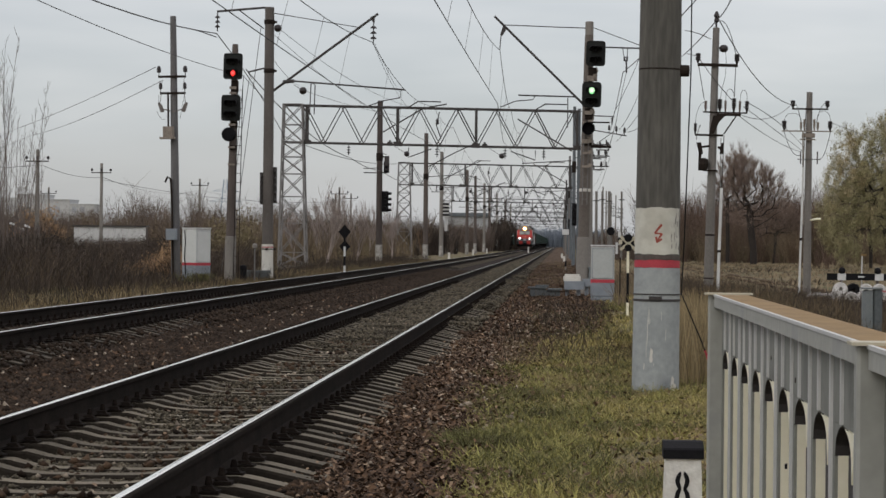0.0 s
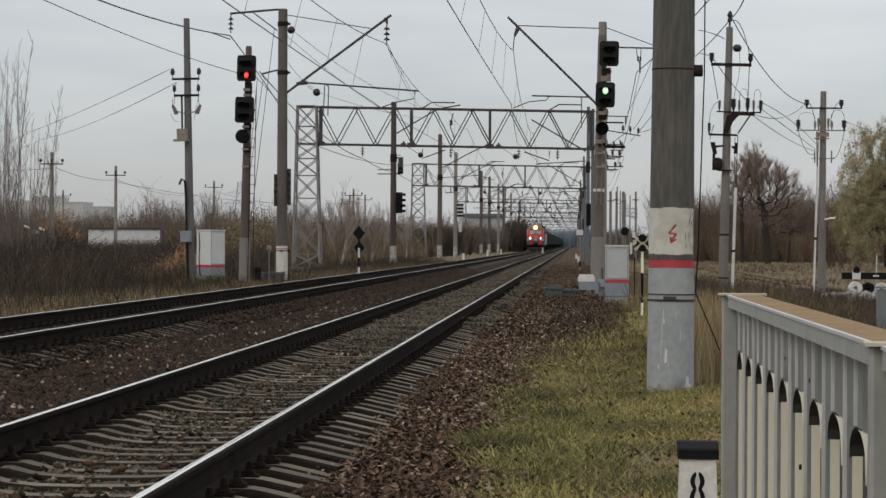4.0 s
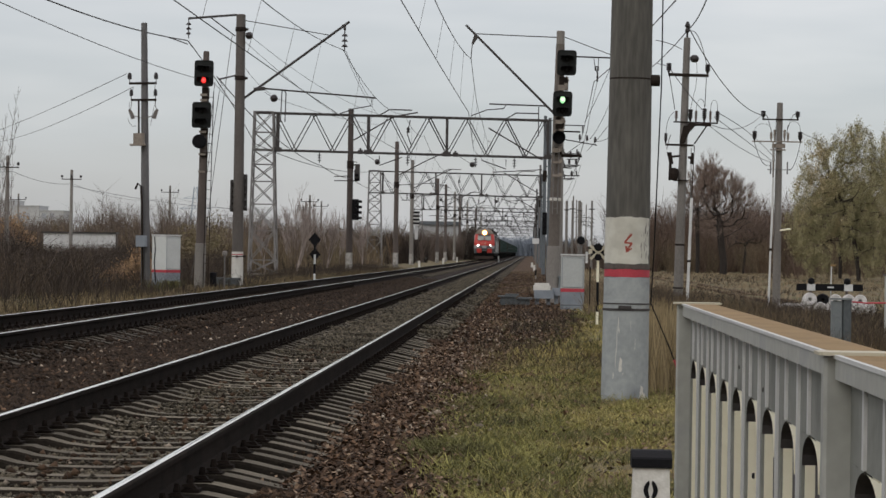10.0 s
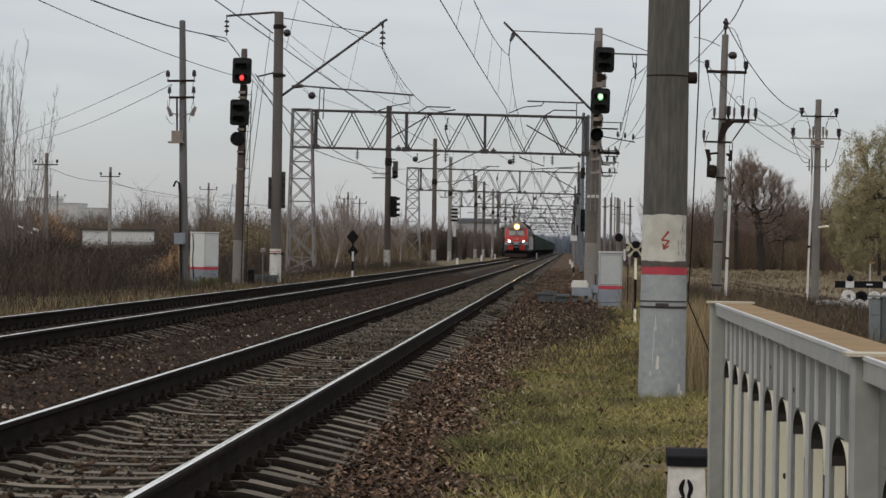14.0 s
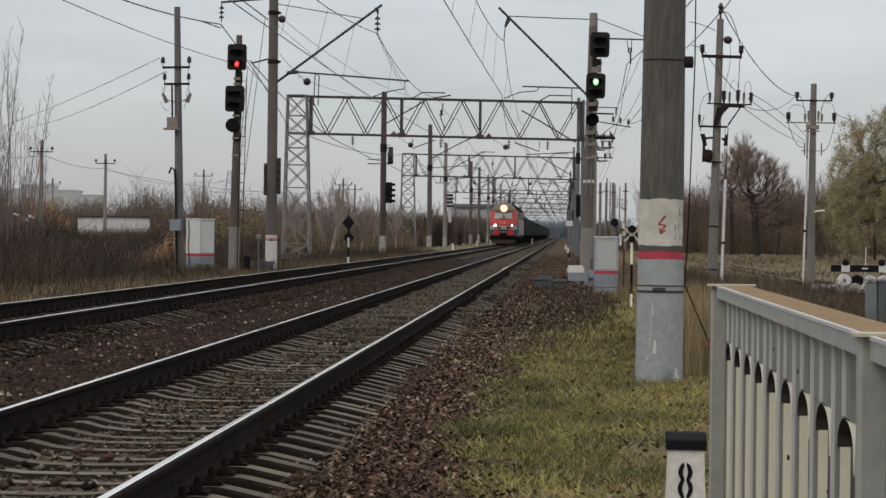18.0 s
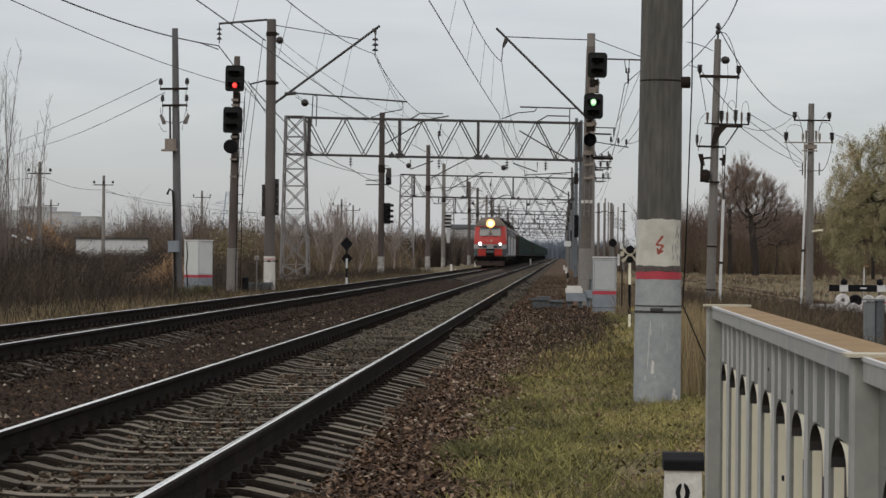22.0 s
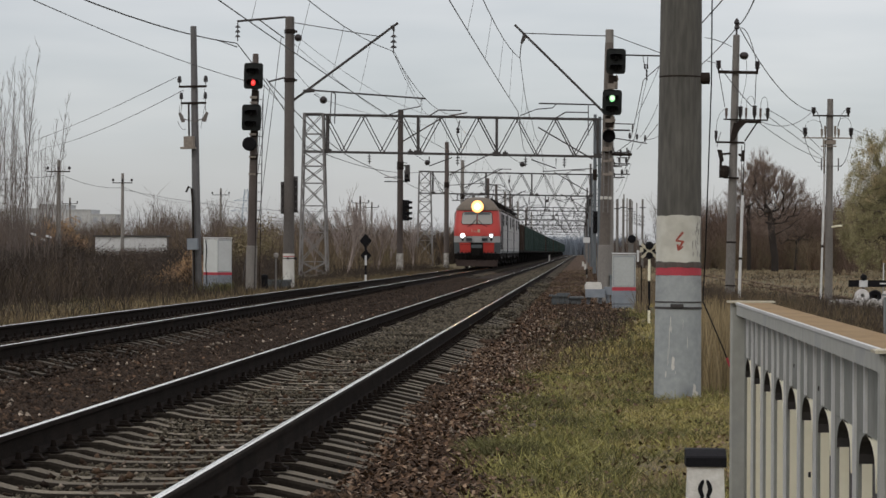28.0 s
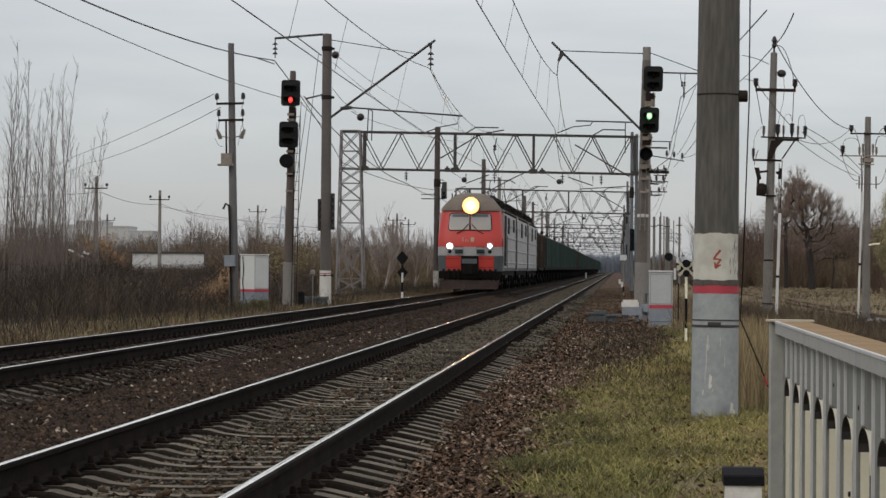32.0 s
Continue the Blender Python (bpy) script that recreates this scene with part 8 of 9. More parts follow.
twig_bushes("woodland", 330, 26, (11.5, 70), (310, 380), (5.5, 10.0), (0.03, 0.07), TWIG_RED, "brown leafless woodland beyond the field", "woodland", 0.24, 9)
twig_bushes("woodland", 420, 26, (12.5, 70), (340, 420), (5.0, 9.5), (0.05, 0.12), BRUSH, "dark leafless woodland beyond the field", "woodland", 0.2, 7)
twig_bushes("woodland", 150, 24, (11.5, 60), (296, 335), (2.5, 6.0), (0.02, 0.05), REED, "tan undergrowth before the wood", "undergrowth", 0.3, 8)
twig_bushes("shrubs", 40, 22, (24, 45), (215, 300), (1.0, 2.8), (0.02, 0.05), TWIG_RED, "tan shrubs along the field edge", "shrubs", 0.3, 4)

# left of the line: saplings, brush, reeds, woods
def sapling(x, y, h, tilt, seed):
    """A whippy stem with upswept side shoots and fine twigs."""
    g = random.Random(seed)
    t = thing("sapling", "tall bare sapling rising from the brush", "sapling", (x, y, float(ground_z(x, y))), group="bare saplings")
    rows, p, d = [], Vector((0, 0, -0.1)), Vector((tilt, 0, 1)).normalized()
    n, r = 12, 0.0028 * h
    for i in range(n):
        d = (d + Vector((g.gauss(0, 0.035), g.gauss(0, 0.035), 0.05))).normalized()
        q = p + d * (h / n)
        rows.append((p, q, r * (1 - 0.8 * i / n), r * (1 - 0.8 * (i + 1) / n), 0))
        for _ in range(2 if i > 1 else 0):
            a, k = g.uniform(0, 2 * math.pi), g.uniform(0.09, 0.24) * h * (1.15 - i / n)
            b, e = p.lerp(q, g.random()), Vector((math.cos(a) * 0.42, math.sin(a) * 0.42, 1)).normalized()
            for j in range(3):
                e = (e + Vector((g.gauss(0, 0.06), g.gauss(0, 0.06), 0.12))).normalized()
                c = b + e * (k / 3)
                rows.append((b, c, r * 0.36 * (1 - 0.25 * j), r * 0.36 * (0.75 - 0.25 * j), 1))
                for _ in range(2):
                    w = (e + Vector((g.gauss(0, 0.4), g.gauss(0, 0.4), 0.2))).normalized()
                    rows.append((c, c + w * k * g.uniform(0.15, 0.4), 0.004, 0.002, 2))
                b = c
        p = q
    stem = [q for q in rows if q[4] == 0]
    part("stem", Shape().line([stem[0][0]] + [q[1] for q in stem], [max(0.004, v) for v in [stem[0][2]] + [q[3] for q in stem]], 5), TWIG_SAPLING, t)
    tagged(limbs("shoot_spray", [q for q in rows if q[4] > 0], 3, TWIG_SAPLING, t, 0.0032), kind="stuff")
    return t


for i, (u, top) in enumerate(((-18, 10.2), (-12, 9.6), (-7, 9.0), (-2, 9.4), (2, 8.6), (6, 9.3), (9, 7.6), (13, 8.8), (17, 6.6), (20, 9.2), (24, 7.4), (29, 8.2), (34, 6.8), (39, 7.8), (44, 6.2), (50, 8.4), (53, 7.2), (58, 9.5), (62, 7.6), (67, 6.6), (72, 7.4), (77, 8.4), (83, 7.0), (88, 6.4), (92, 8.4), (97, 8.9), (103, 6.2), (109, 6.8), (115, 5.8), (121, 6.6), (127, 7.8), (133, 5.2), (142, 4.6))):
    y = 100 + rng.uniform(-8, 8)
    sapling((-22.96 + 0.0213 * u) * y / 100, y, top * y / 100, rng.uniform(-0.03, 0.06), 40 + i)
for i in range(26):
    y = 100 + rng.uniform(-10, 10)
    sapling((-23.3 + 0.0213 * (i * 7.0 + rng.uniform(-3, 3) - 15)) * y / 100, y, rng.uniform(3.0, 5.6) * y / 100, rng.uniform(-0.08, 0.1), 140 + i)
clear_tower = lambda x, y: (x / y < -0.116) | (x / y > -0.088) | (y > 146)
stalks("dark_brush", 60000, (-42, -12.4), (64, 128), (0.3, 1.25), 0.55, (0.008, 0.022), BRUSH, "dense dark brown brush beside the line", "brush", patch=0.3, keep=clear_tower)
twig_bushes("dark_brush", 420, 30, (-42, -13.5), (78, 170), (0.8, 2.0), (0.01, 0.022), BRUSH, "twiggy dark bushes beside the line", "brush", 0.42, 9, keep=clear_tower)
stalks("reed_bed", 22000, (-60, -13), (128, 250), (1.2, 2.6), 0.2, (0.02, 0.05), REED, "tan dry reeds between the line and the wood", "reeds", patch=0.35, keep=lambda x, y: (x / y > -0.135 + rng.normal(0, 0.01, len(x))) & ((y > 150) | (x < -18)))
stalks("dark_brush", 40000, (-60, -17), (128, 250), (0.8, 2.3), 0.4, (0.018, 0.04), BRUSH, "dark brush in front of the white shed", "brush", patch=0.4, keep=lambda x, y: x / y < -0.13 + rng.normal(0, 0.01, len(x)))
twig_bushes("thicket", 300, 22, (-62, -13), (150, 255), (1.8, 3.8), (0.02, 0.04), TWIG, "brownish leafless thicket behind the reeds", "thicket", 0.3, 9, keep=lambda x, y: ~((x < -33) & (x > -46) & (y < 235) & (y > 195)))
twig_bushes("woodland", 320, 26, (-130, -36), (262, 420), (4.5, 8.2), (0.035, 0.07), TWIG, "taller leafless wood on the skyline", "woodland", 0.17, 9)
twig_bushes("woodland", 420, 24, (-130, -12.5), (262, 420), (3.2, 5.8), (0.035, 0.07), TWIG, "leafless grey-brown wood on the skyline", "woodland", 0.18, 9)
twig_bushes("woodland", 160, 22, (-130, -12.5), (260, 420), (3.0, 5.0), (0.06, 0.12), REED, "tan leafless wood on the skyline", "woodland", 0.17, 5)
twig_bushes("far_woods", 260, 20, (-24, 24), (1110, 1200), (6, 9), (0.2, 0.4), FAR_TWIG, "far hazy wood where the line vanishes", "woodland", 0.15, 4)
twig_bushes("far_woods", 420, 16, (-260, 260), (620, 1100), (4.5, 8.0), (0.12, 0.3), BRUSH, "far dark wood closing the horizon", "woodland", 0.15, 4, keep=lambda x, y: (x < -13) | (x > 6))
twig_bushes("woodland", 75, 26, (-20, -11), (396, 428), (3.4, 4.8), (0.04, 0.08), TWIG, "brown leafless scrub before the white shed", "woodland", 0.2, 8)
twig_bushes("woodland", 60, 24, (-13.5, -9.6), (440, 640), (4.5, 7.0), (0.06, 0.12), BRUSH, "dark leafless scrub closing in on the line", "woodland", 0.16, 6)
twig_bushes("woodland", 120, 24, (-30, -12.6), (255, 330), (2.6, 4.4), (0.03, 0.06), BRUSH, "dark leafless scrub behind the masts", "woodland", 0.2, 8)
for x, y, h, s in ((-13.2, 150, 4.0, 60), (-14.2, 162, 4.6, 61), (-15.4, 180, 5.0, 62), (-13.6, 190, 4.4, 63), (-15.0, 168, 4.2, 64), (-14.0, 175, 4.8, 65), (-16.5, 205, 5.2, 66), (-13.0, 205, 4.6, 67), (-15.5, 155, 3.8, 68), (-12.9, 168, 4.0, 69)):
    tree((x, y, -0.5), h, 0.08, "thin bare birch behind the lattice tower", ((rng.uniform(-0.1, 0.1), 1.0),), 0.4, 3, s, bark=TWIG_PALE, twig=TWIG_PALE, least=0.007, kids=(5, 7), upright=1.2, wob=0.08)
for x, y, h, s in ((-40.6, 205, 4.1, 70), (-41.6, 206, 3.4, 75), (-13.0, 88.5, 1.9, 72), (-13.6, 89.5, 2.0, 73), (-14.3, 89.0, 1.5, 76)):
    tree((x, y, -0.85), h, 0.04, "low bush with orange autumn leaves", ((-0.4, 1.0), (0.4, 1.0), (0.0, 1.0)), 0.6, 3, s, twig=TWIG_RED, leaf=TAN_LEAF, leaves=9000 if y > 120 else 7000, size=0.06 if y > 120 else 0.022, kids=(4, 5), category="bush", bare_low=0.1)
stalks("brush_weeds", 5200, (-40, -12.8), (64, 112), (0.3, 1.15), 0.45, (0.006, 0.016), REED, "tan dead stalks among the dark brush", "brush", 110, 0.7, keep=clear_tower)
stalks("brush_weeds", 2600, (-40, -13.2), (72, 118), (0.6, 1.5), 0.35, (0.006, 0.015), TWIG_TAN, "pinkish dry stems among the dark brush", "brush", 70, 0.6, keep=clear_tower)
stalks("green_weeds", 900, (-11.75, -10.85), (80.9, 81.7), (0.1, 0.42), 0.5, (0.012, 0.026), GRASS_DARK, "dark green weeds at the foot of the cabinet", "weeds", 9, 0.14)
stalks("verge_grass", 40000, (-13.2, -9.1), (30, 200), (0.05, 0.24), 0.7, (0.008, 0.02), VERGE, "dull brown grass along the far rail", "grass", patch=0.4)
stalks("verge_straw", 6000, (-12.6, -9.2), (45, 140), (0.06, 0.26), 0.6, (0.007, 0.016), STRAW, "pale straw grass along the far rail", "grass", 90, 0.5)
stalks("verge_weeds", 6500, (-13.0, -9.6), (40, 200), (0.2, 0.7), 0.4, (0.006, 0.016), BRUSH, "scattered dead weeds along the far rail", "weeds")



def leafy_thicket(name, clumps, per, xr, yr, h, material, label, size, keep):
    """Loose rounded clumps of small leaves over the brush."""
    cx, cy = rng.uniform(*xr, clumps), rng.uniform(*yr, clumps)
    m = keep(cx, cy)
    cx, cy = cx[m], cy[m]
    ch = rng.uniform(*h, len(cx))
    i = np.repeat(np.arange(len(cx)), per)
    n = len(i)
    d = rng.normal(0, 1, (n, 3))
    d *= (rng.random(n) ** 0.5 / np.linalg.norm(d, axis=1))[:, None]
    lump = 1 + 0.25 * np.sin(d[:, 0] * 5 + cx[i]) * np.sin(d[:, 2] * 4 + cy[i])
    p = np.stack([cx[i] + d[:, 0] * ch[i] * 0.42 * lump, cy[i] + d[:, 1] * ch[i] * 0.42, ground_z(cx[i], cy[i]) + ch[i] * (0.5 + 0.5 * d[:, 2] * lump)], 1)
    e1, e2 = rng.normal(0, size, (n, 3)), rng.normal(0, size * 0.6, (n, 3))
    v = np.stack([p - e1, p + e2, p + e1, p - e2], 1).reshape(-1, 3)
    ob = bulk(name, v, np.arange(n)[:, None] * 4 + np.array([[0, 1, 2, 3]]), material)
    return tagged(ob, label, "thicket", kind="stuff")


leafy_thicket("thicket", 120, 700, (-30, -12.8), (125, 230), (2.0, 4.0), OLIVE, "olive-tan bushes behind the signal", 0.04, lambda x, y: (x / y > -0.136) & (x / y < -0.113))
leafy_thicket("thicket", 40, 500, (-24, -12.8), (150, 230), (1.0, 2.2), OLIVE, "low olive-tan bushes beside the lattice tower", 0.035, lambda x, y: (x / y > -0.1) & (x / y < -0.06))
leafy_thicket("dark_brush", 260, 420, (-42, -13.2), (70, 128), (0.7, 1.9), BRUSH, "dense dark clumps in the brush", 0.018, lambda x, y: (x / y < -0.135) & ((x / y > -0.147) | (x / y < -0.189) | (y < 112)))
leafy_thicket("thicket", 14, 400, (-45, -15), (80, 120), (0.9, 1.6), VERGE, "low olive bushes in the brush", 0.02, lambda x, y: x / y < -0.15)
for x in (10.4, 11.5):
    k = thing("field_kerb", "low earth-stained kerb of an old path across the field", "kerb", (x, 112, float(ground_z(x, 112))), group="field kerbs")
    for i in range(26):
        part("kerb_stone", Shape().box(-0.14, 0.14, 4.9 * i, 4.9 * i + 4.8, -0.2, 0.1 + 0.03 * math.sin(i * 2.1), 0.03), LITTER_SOIL, k)

# near verge
grassy = lambda x, y: x > np.interp(y, EDGE_Y, EDGE_X) + 0.16 * np.sin(y * 1.7) * np.sin(x * 3 + y * 0.6) + rng.normal(0, 0.13, len(x))
stalks("grass", 190000, (-0.9, 3.2), (10.5, 34), (0.02, 0.075), 0.95, (0.004, 0.009), GRASS, "short green and yellow autumn grass on the verge", "grass", keep=grassy, patch=0.5)
stalks("grass", 30000, (-0.9, 5), (34, 75), (0.03, 0.12), 0.4, (0.01, 0.022), GRASS, "short green and yellow autumn grass on the verge", "grass", keep=grassy, patch=0.5)
stalks("grass_tufts", 8000, (-0.7, 3.0), (11, 36), (0.05, 0.13), 0.6, (0.005, 0.01), STRAW, "yellow grass tufts on the verge", "grass", 110, 0.14, keep=grassy)
stalks("grass", 60000, (-0.6, 6), (-12, 10.5), (0.03, 0.11), 0.85, (0.006, 0.013), GRASS, "short green and yellow autumn grass on the verge", "grass", keep=grassy, patch=0.3)
stalks("grass_tufts", 6000, (-0.4, 6), (-12, 12), (0.05, 0.14), 0.7, (0.006, 0.012), GRASS_DARK, "dark green grass tufts on the verge", "grass", 90, 0.17, keep=grassy)
stalks("grass_tufts", 4500, (-0.6, 2.2), (12, 32), (0.06, 0.15), 0.7, (0.005, 0.01), GRASS_GREEN, "fresh green grass tufts on the verge", "grass", 60, 0.13, keep=grassy)
stalks("grass_tufts", 2200, (0.3, 1.6), (23.2, 24.9), (0.03, 0.08), 0.6, (0.005, 0.01), GRASS_GREEN, "fresh green grass round the mast foot", "grass", 30, 0.12)
stalks("grass_tufts", 18000, (-0.9, 2.6), (12.5, 34), (0.04, 0.12), 0.7, (0.004, 0.009), GRASS_DARK, "dark green grass tufts on the verge", "grass", 70, 0.22, keep=grassy)
stalks("grass_tufts", 5000, (-0.75, 0.3), (15, 24.5), (0.05, 0.14), 0.7, (0.005, 0.01), GRASS_DARK, "dark green grass tufts along the ballast", "grass", 26, 0.18, keep=grassy)
stalks("grass_tufts", 2600, (0.35, 1.4), (23.8, 26.0), (0.03, 0.09), 0.6, (0.005, 0.01), GRASS_DARK, "dark green grass round the mast foot", "grass", 26, 0.12, keep=grassy)
stalks("grass_tufts", 5000, (-0.4, 2.2), (32, 62), (0.06, 0.2), 0.6, (0.008, 0.016), GRASS_DARK, "dark green grass tufts on the verge", "grass", 60, 0.25, keep=grassy)
stalks("dead_weeds", 650, (-0.3, 0.9), (36, 60), (0.08, 0.28), 0.5, (0.005, 0.01), BRUSH, "dark dead weeds on the ballast edge", "weeds", 14, 0.2)
stalks("mixed_weeds", 15000, (-0.7, 0.95), (30, 62), (0.03, 0.13), 0.8, (0.006, 0.014), VERGE, "brownish-green weeds thinning into the ballast", "weeds", 300, 0.22, patch=0.3)
stalks("mixed_weeds", 5000, (-1.3, 1.4), (70, 200), (0.04, 0.16), 0.8, (0.015, 0.03), VERGE, "low brown weeds in the ballast", "weeds", 160, 0.3)
stalks("mixed_weeds", 5000, (-0.5, 0.9), (31, 56), (0.03, 0.12), 0.8, (0.006, 0.013), GRASS_DARK, "dark green weeds thinning into the ballast", "weeds", 120, 0.2)
stalks("mixed_weeds", 700, (-0.4, 0.6), (36, 52), (0.06, 0.22), 0.6, (0.004, 0.009), BRUSH, "dark leafless weeds standing in the ballast", "weeds", 22, 0.14)
stalks("straw_grass", 3600, (1.12, 2.2), (25.5, 40), (0.35, 0.85), 0.14, (0.008, 0.016), STRAW, "tall straw grass behind the mast", "grass")
stalks("field_straw", 42000, (2.2, 40), (40, 300), (0.05, 0.26), 0.6, (0.015, 0.05), FIELD, "dry straw-coloured field grass", "grass", patch=0.5)
stalks("field_weeds", 5000, (3, 45), (95, 290), (0.08, 0.3), 0.6, (0.03, 0.06), VERGE, "dull patches of weeds in the field", "weeds", 190, 1.6)
stalks("field_weeds", 2500, (6, 45), (120, 290), (0.1, 0.4), 0.5, (0.03, 0.05), BRUSH, "dark tufts in the field", "weeds", 60, 1.2)
stalks("field_weeds", 16000, (2.6, 14), (34, 92), (0.15, 0.55), 0.45, (0.005, 0.013), VERGE, "dead brown weeds in front of the field", "weeds", 260, 0.6)
stalks("field_weeds", 12000, (2.6, 14), (34, 92), (0.25, 0.75), 0.4, (0.005, 0.014), BRUSH, "dark dead weeds in front of the field", "weeds", 90, 0.5)
stalks("field_weeds", 5000, (1.3, 8), (58, 110), (0.2, 0.6), 0.3, (0.01, 0.024), REED, "dead tan weeds in front of the field", "weeds", 90, 0.5)
stalks("ballast_weeds", 500, (-1.0, 0.9), (30, 75), (0.1, 0.4), 0.35, (0.006, 0.014), BRUSH, "sparse dead weeds in the ballast", "weeds", 40, 0.25)


# ---------------------------------------------------------------- stones and leaves
def stones(name, n, xr, yr, size, sink, material, label, keep=None, lift=0.0, rise=0.0):
    x, y = rng.uniform(*xr, n), rng.uniform(*yr, n)
    if keep is not None:
        m = keep(x, y)
        x, y = x[m], y[m]
        n = len(x)
    oct_v = np.array([[1, 0, 0], [-1, 0, 0], [0, 1, 0], [0, -1, 0], [0, 0, 1], [0, 0, -1.0]])
    v = oct_v[None] * rng.uniform(0.55, 1.2, (n, 6, 1)) + rng.normal(0, 0.18, (n, 6, 3))
    s = rng.uniform(*size, n) / 2
    a = rng.uniform(0, 2 * np.pi, n)
    c, si = np.cos(a)[:, None], np.sin(a)[:, None]
    v = np.stack([v[..., 0] * c - v[..., 1] * si, v[..., 0] * si + v[..., 1] * c, v[..., 2] * 0.75], -1) * s[:, None, None]
    heap = lift * np.clip(np.sin(x * 2.3 + 1.7 * np.sin(y * 0.9)) * np.sin(y * 1.3 + x) + 0.2, 0, 1)
    v += np.stack([x, y, ground_z(x, y) + s * sink + heap + rise], 1)[:, None]
    f = np.array([[0, 2, 4], [2, 1, 4], [1, 3, 4], [3, 0, 4], [2, 0, 5], [1, 2, 5], [3, 1, 5], [0, 3, 5]])
    k = np.arange(n)[:, None, None] * 6
    ob = bulk(name, v.reshape(-1, 3), (k + f[None]).reshape(-1, 3), material)
    return tagged(ob, label, "gravel", kind="stuff")


def leaves_on(name, n, xr, yr, size, label, keep=None, up=0.03, material=LEAF):
    x, y = rng.uniform(*xr, n), rng.uniform(*yr, n)
    if keep is not None:
        m = keep(x, y)
        x, y = x[m], y[m]
        n = len(x)
    a, s = rng.uniform(0, 2 * np.pi, n), rng.uniform(*size, n) / 2
    u = np.stack([np.cos(a), np.sin(a), rng.normal(0, 0.45, n)], 1) * s[:, None]
    w = np.stack([-np.sin(a), np.cos(a), rng.normal(0, 0.45, n)], 1) * s[:, None] * 0.7
    p = np.stack([x, y, ground_z(x, y) + up + rng.uniform(0, 0.02, n)], 1)
    v = np.stack([p - u, p - u * 0.2 + w, p + u, p - u * 0.2 - w], 1).reshape(-1, 3)
    ob = bulk(name, v, np.arange(n)[:, None] * 4 + np.array([[0, 1, 2, 3]]), material)
    return tagged(ob, label, "leaves", kind="stuff")


shoulder = lambda x, y: x < np.interp(y, EDGE_Y, EDGE_X) + rng.normal(0.05, 0.2, len(x))
stones("ballast_stones", 5000, (-1.95, -1.4), (12, 40), (0.03, 0.06), 0.1, STONE, "dark crushed stone between the sleeper ends")
stones("ballast_stones", 6000, (-1.55, -1.3), (12, 60), (0.03, 0.07), 0.4, STONE, "crushed stone spilt over the sleeper ends", lift=0.06)
stones("ballast_stones", 8000, (-1.98, -1.3), (42, 110), (0.04, 0.08), 0.4, BED_STONE, "grey crushed stone covering the sleeper ends", lift=0.1, rise=0.03)
stones("ballast_stones", 34000, (-1.4, 0.4), (11, 34), (0.025, 0.062), 0.25, STONE, "loose crushed stone on the ballast shoulder", shoulder)
stones("ballast_stones", 14000, (-1.45, 1.4), (34, 80), (0.05, 0.1), 0.3, STONE, "loose crushed stone on the ballast shoulder", shoulder)
stones("ballast_stones", 9000, (-1.5, 1.5), (80, 180), (0.07, 0.14), 0.3, STONE, "loose crushed stone on the ballast shoulder", shoulder)
stones("ballast_stones", 12000, (-1.95, -0.2), (-12, 11.5), (0.03, 0.07), 0.25, STONE, "loose crushed stone on the ballast shoulder", shoulder)
stones("ballast_stones", 9000, (XN - 1.3, XN + 0.74), (-12, 12.5), (0.025, 0.055), 0.1, BED_STONE, "crushed stone between the sleepers", lift=0.015)
stones("ballast_stones", 9000, (-5.5, -4.05), (-12, 16), (0.04, 0.09), 0.2, DARK_STONE, "loose crushed stone between the tracks")
stones("ballast_stones", 5000, (XL - 1.3, XL + 0.72), (-12, 28), (0.04, 0.09), 0.35, DARK_STONE, "crushed stone between the far sleepers")
leaves_on("leaf_litter", 7000, (-1.5, -0.2), (-12, 11), (0.02, 0.05), "red-brown leaf litter on the ballast", shoulder, 0.035, LITTER)
stones("pale_stones", 520, (-1.6, 0.5), (20, 60), (0.03, 0.07), 0.6, PALE_STONE, "pale stones among the leaf litter", shoulder, rise=0.035)
stones("pale_stones", 260, (-1.6, 0.0), (12, 40), (0.025, 0.055), 0.5, PALE_STONE, "pale stones among the leaf litter", shoulder, rise=0.03)
stones("pale_stones", 420, (-1.95, -1.35), (27, 44), (0.025, 0.06), 0.7, PALE_STONE, "pale stones over the sleeper ends", rise=0.02)
stones("pale_stones", 500, (XN - 0.7, XN + 0.74), (38, 60), (0.03, 0.06), 0.6, PALE_STONE, "pale grey stones between the rails", rise=0.02)
stones("pale_stones", 260, (XN - 0.7, XN + 0.7), (14, 60), (0.03, 0.07), 0.6, PALE_STONE, "pale stones between the rails")
stones("pale_stones", 300, (-5.5, -4.05), (18, 70), (0.03, 0.08), 0.5, PALE_STONE, "pale stones between the tracks")
stones("ballast_stones", 20000, (-5.5, -4.05), (16, 60), (0.04, 0.09), 0.2, DARK_STONE, "loose crushed stone between the tracks")
stones("ballast_stones", 9000, (-5.5, -4.05), (60, 130), (0.07, 0.13), 0.3, DARK_STONE, "loose crushed stone between the tracks")
stones("ballast_stones", 26000, (XN - 1.3, XN + 0.74), (12.5, 48), (0.02, 0.045), 0.0, BED_STONE, "fine crushed stone between the sleepers", lift=0.012)
stones("ballast_stones", 3000, (XN - 0.74, XN + 0.74), (12.5, 60), (0.03, 0.06), 0.3, BED_STONE, "crushed stone strewn over the sleepers", lift=0.03)
stones("ballast_stones", 22000, (XN - 0.74, XN + 0.74), (38, 120), (0.04, 0.085), 0.4, BED_STONE, "grey crushed stone covering the sleepers", lift=0.05, rise=0.02)
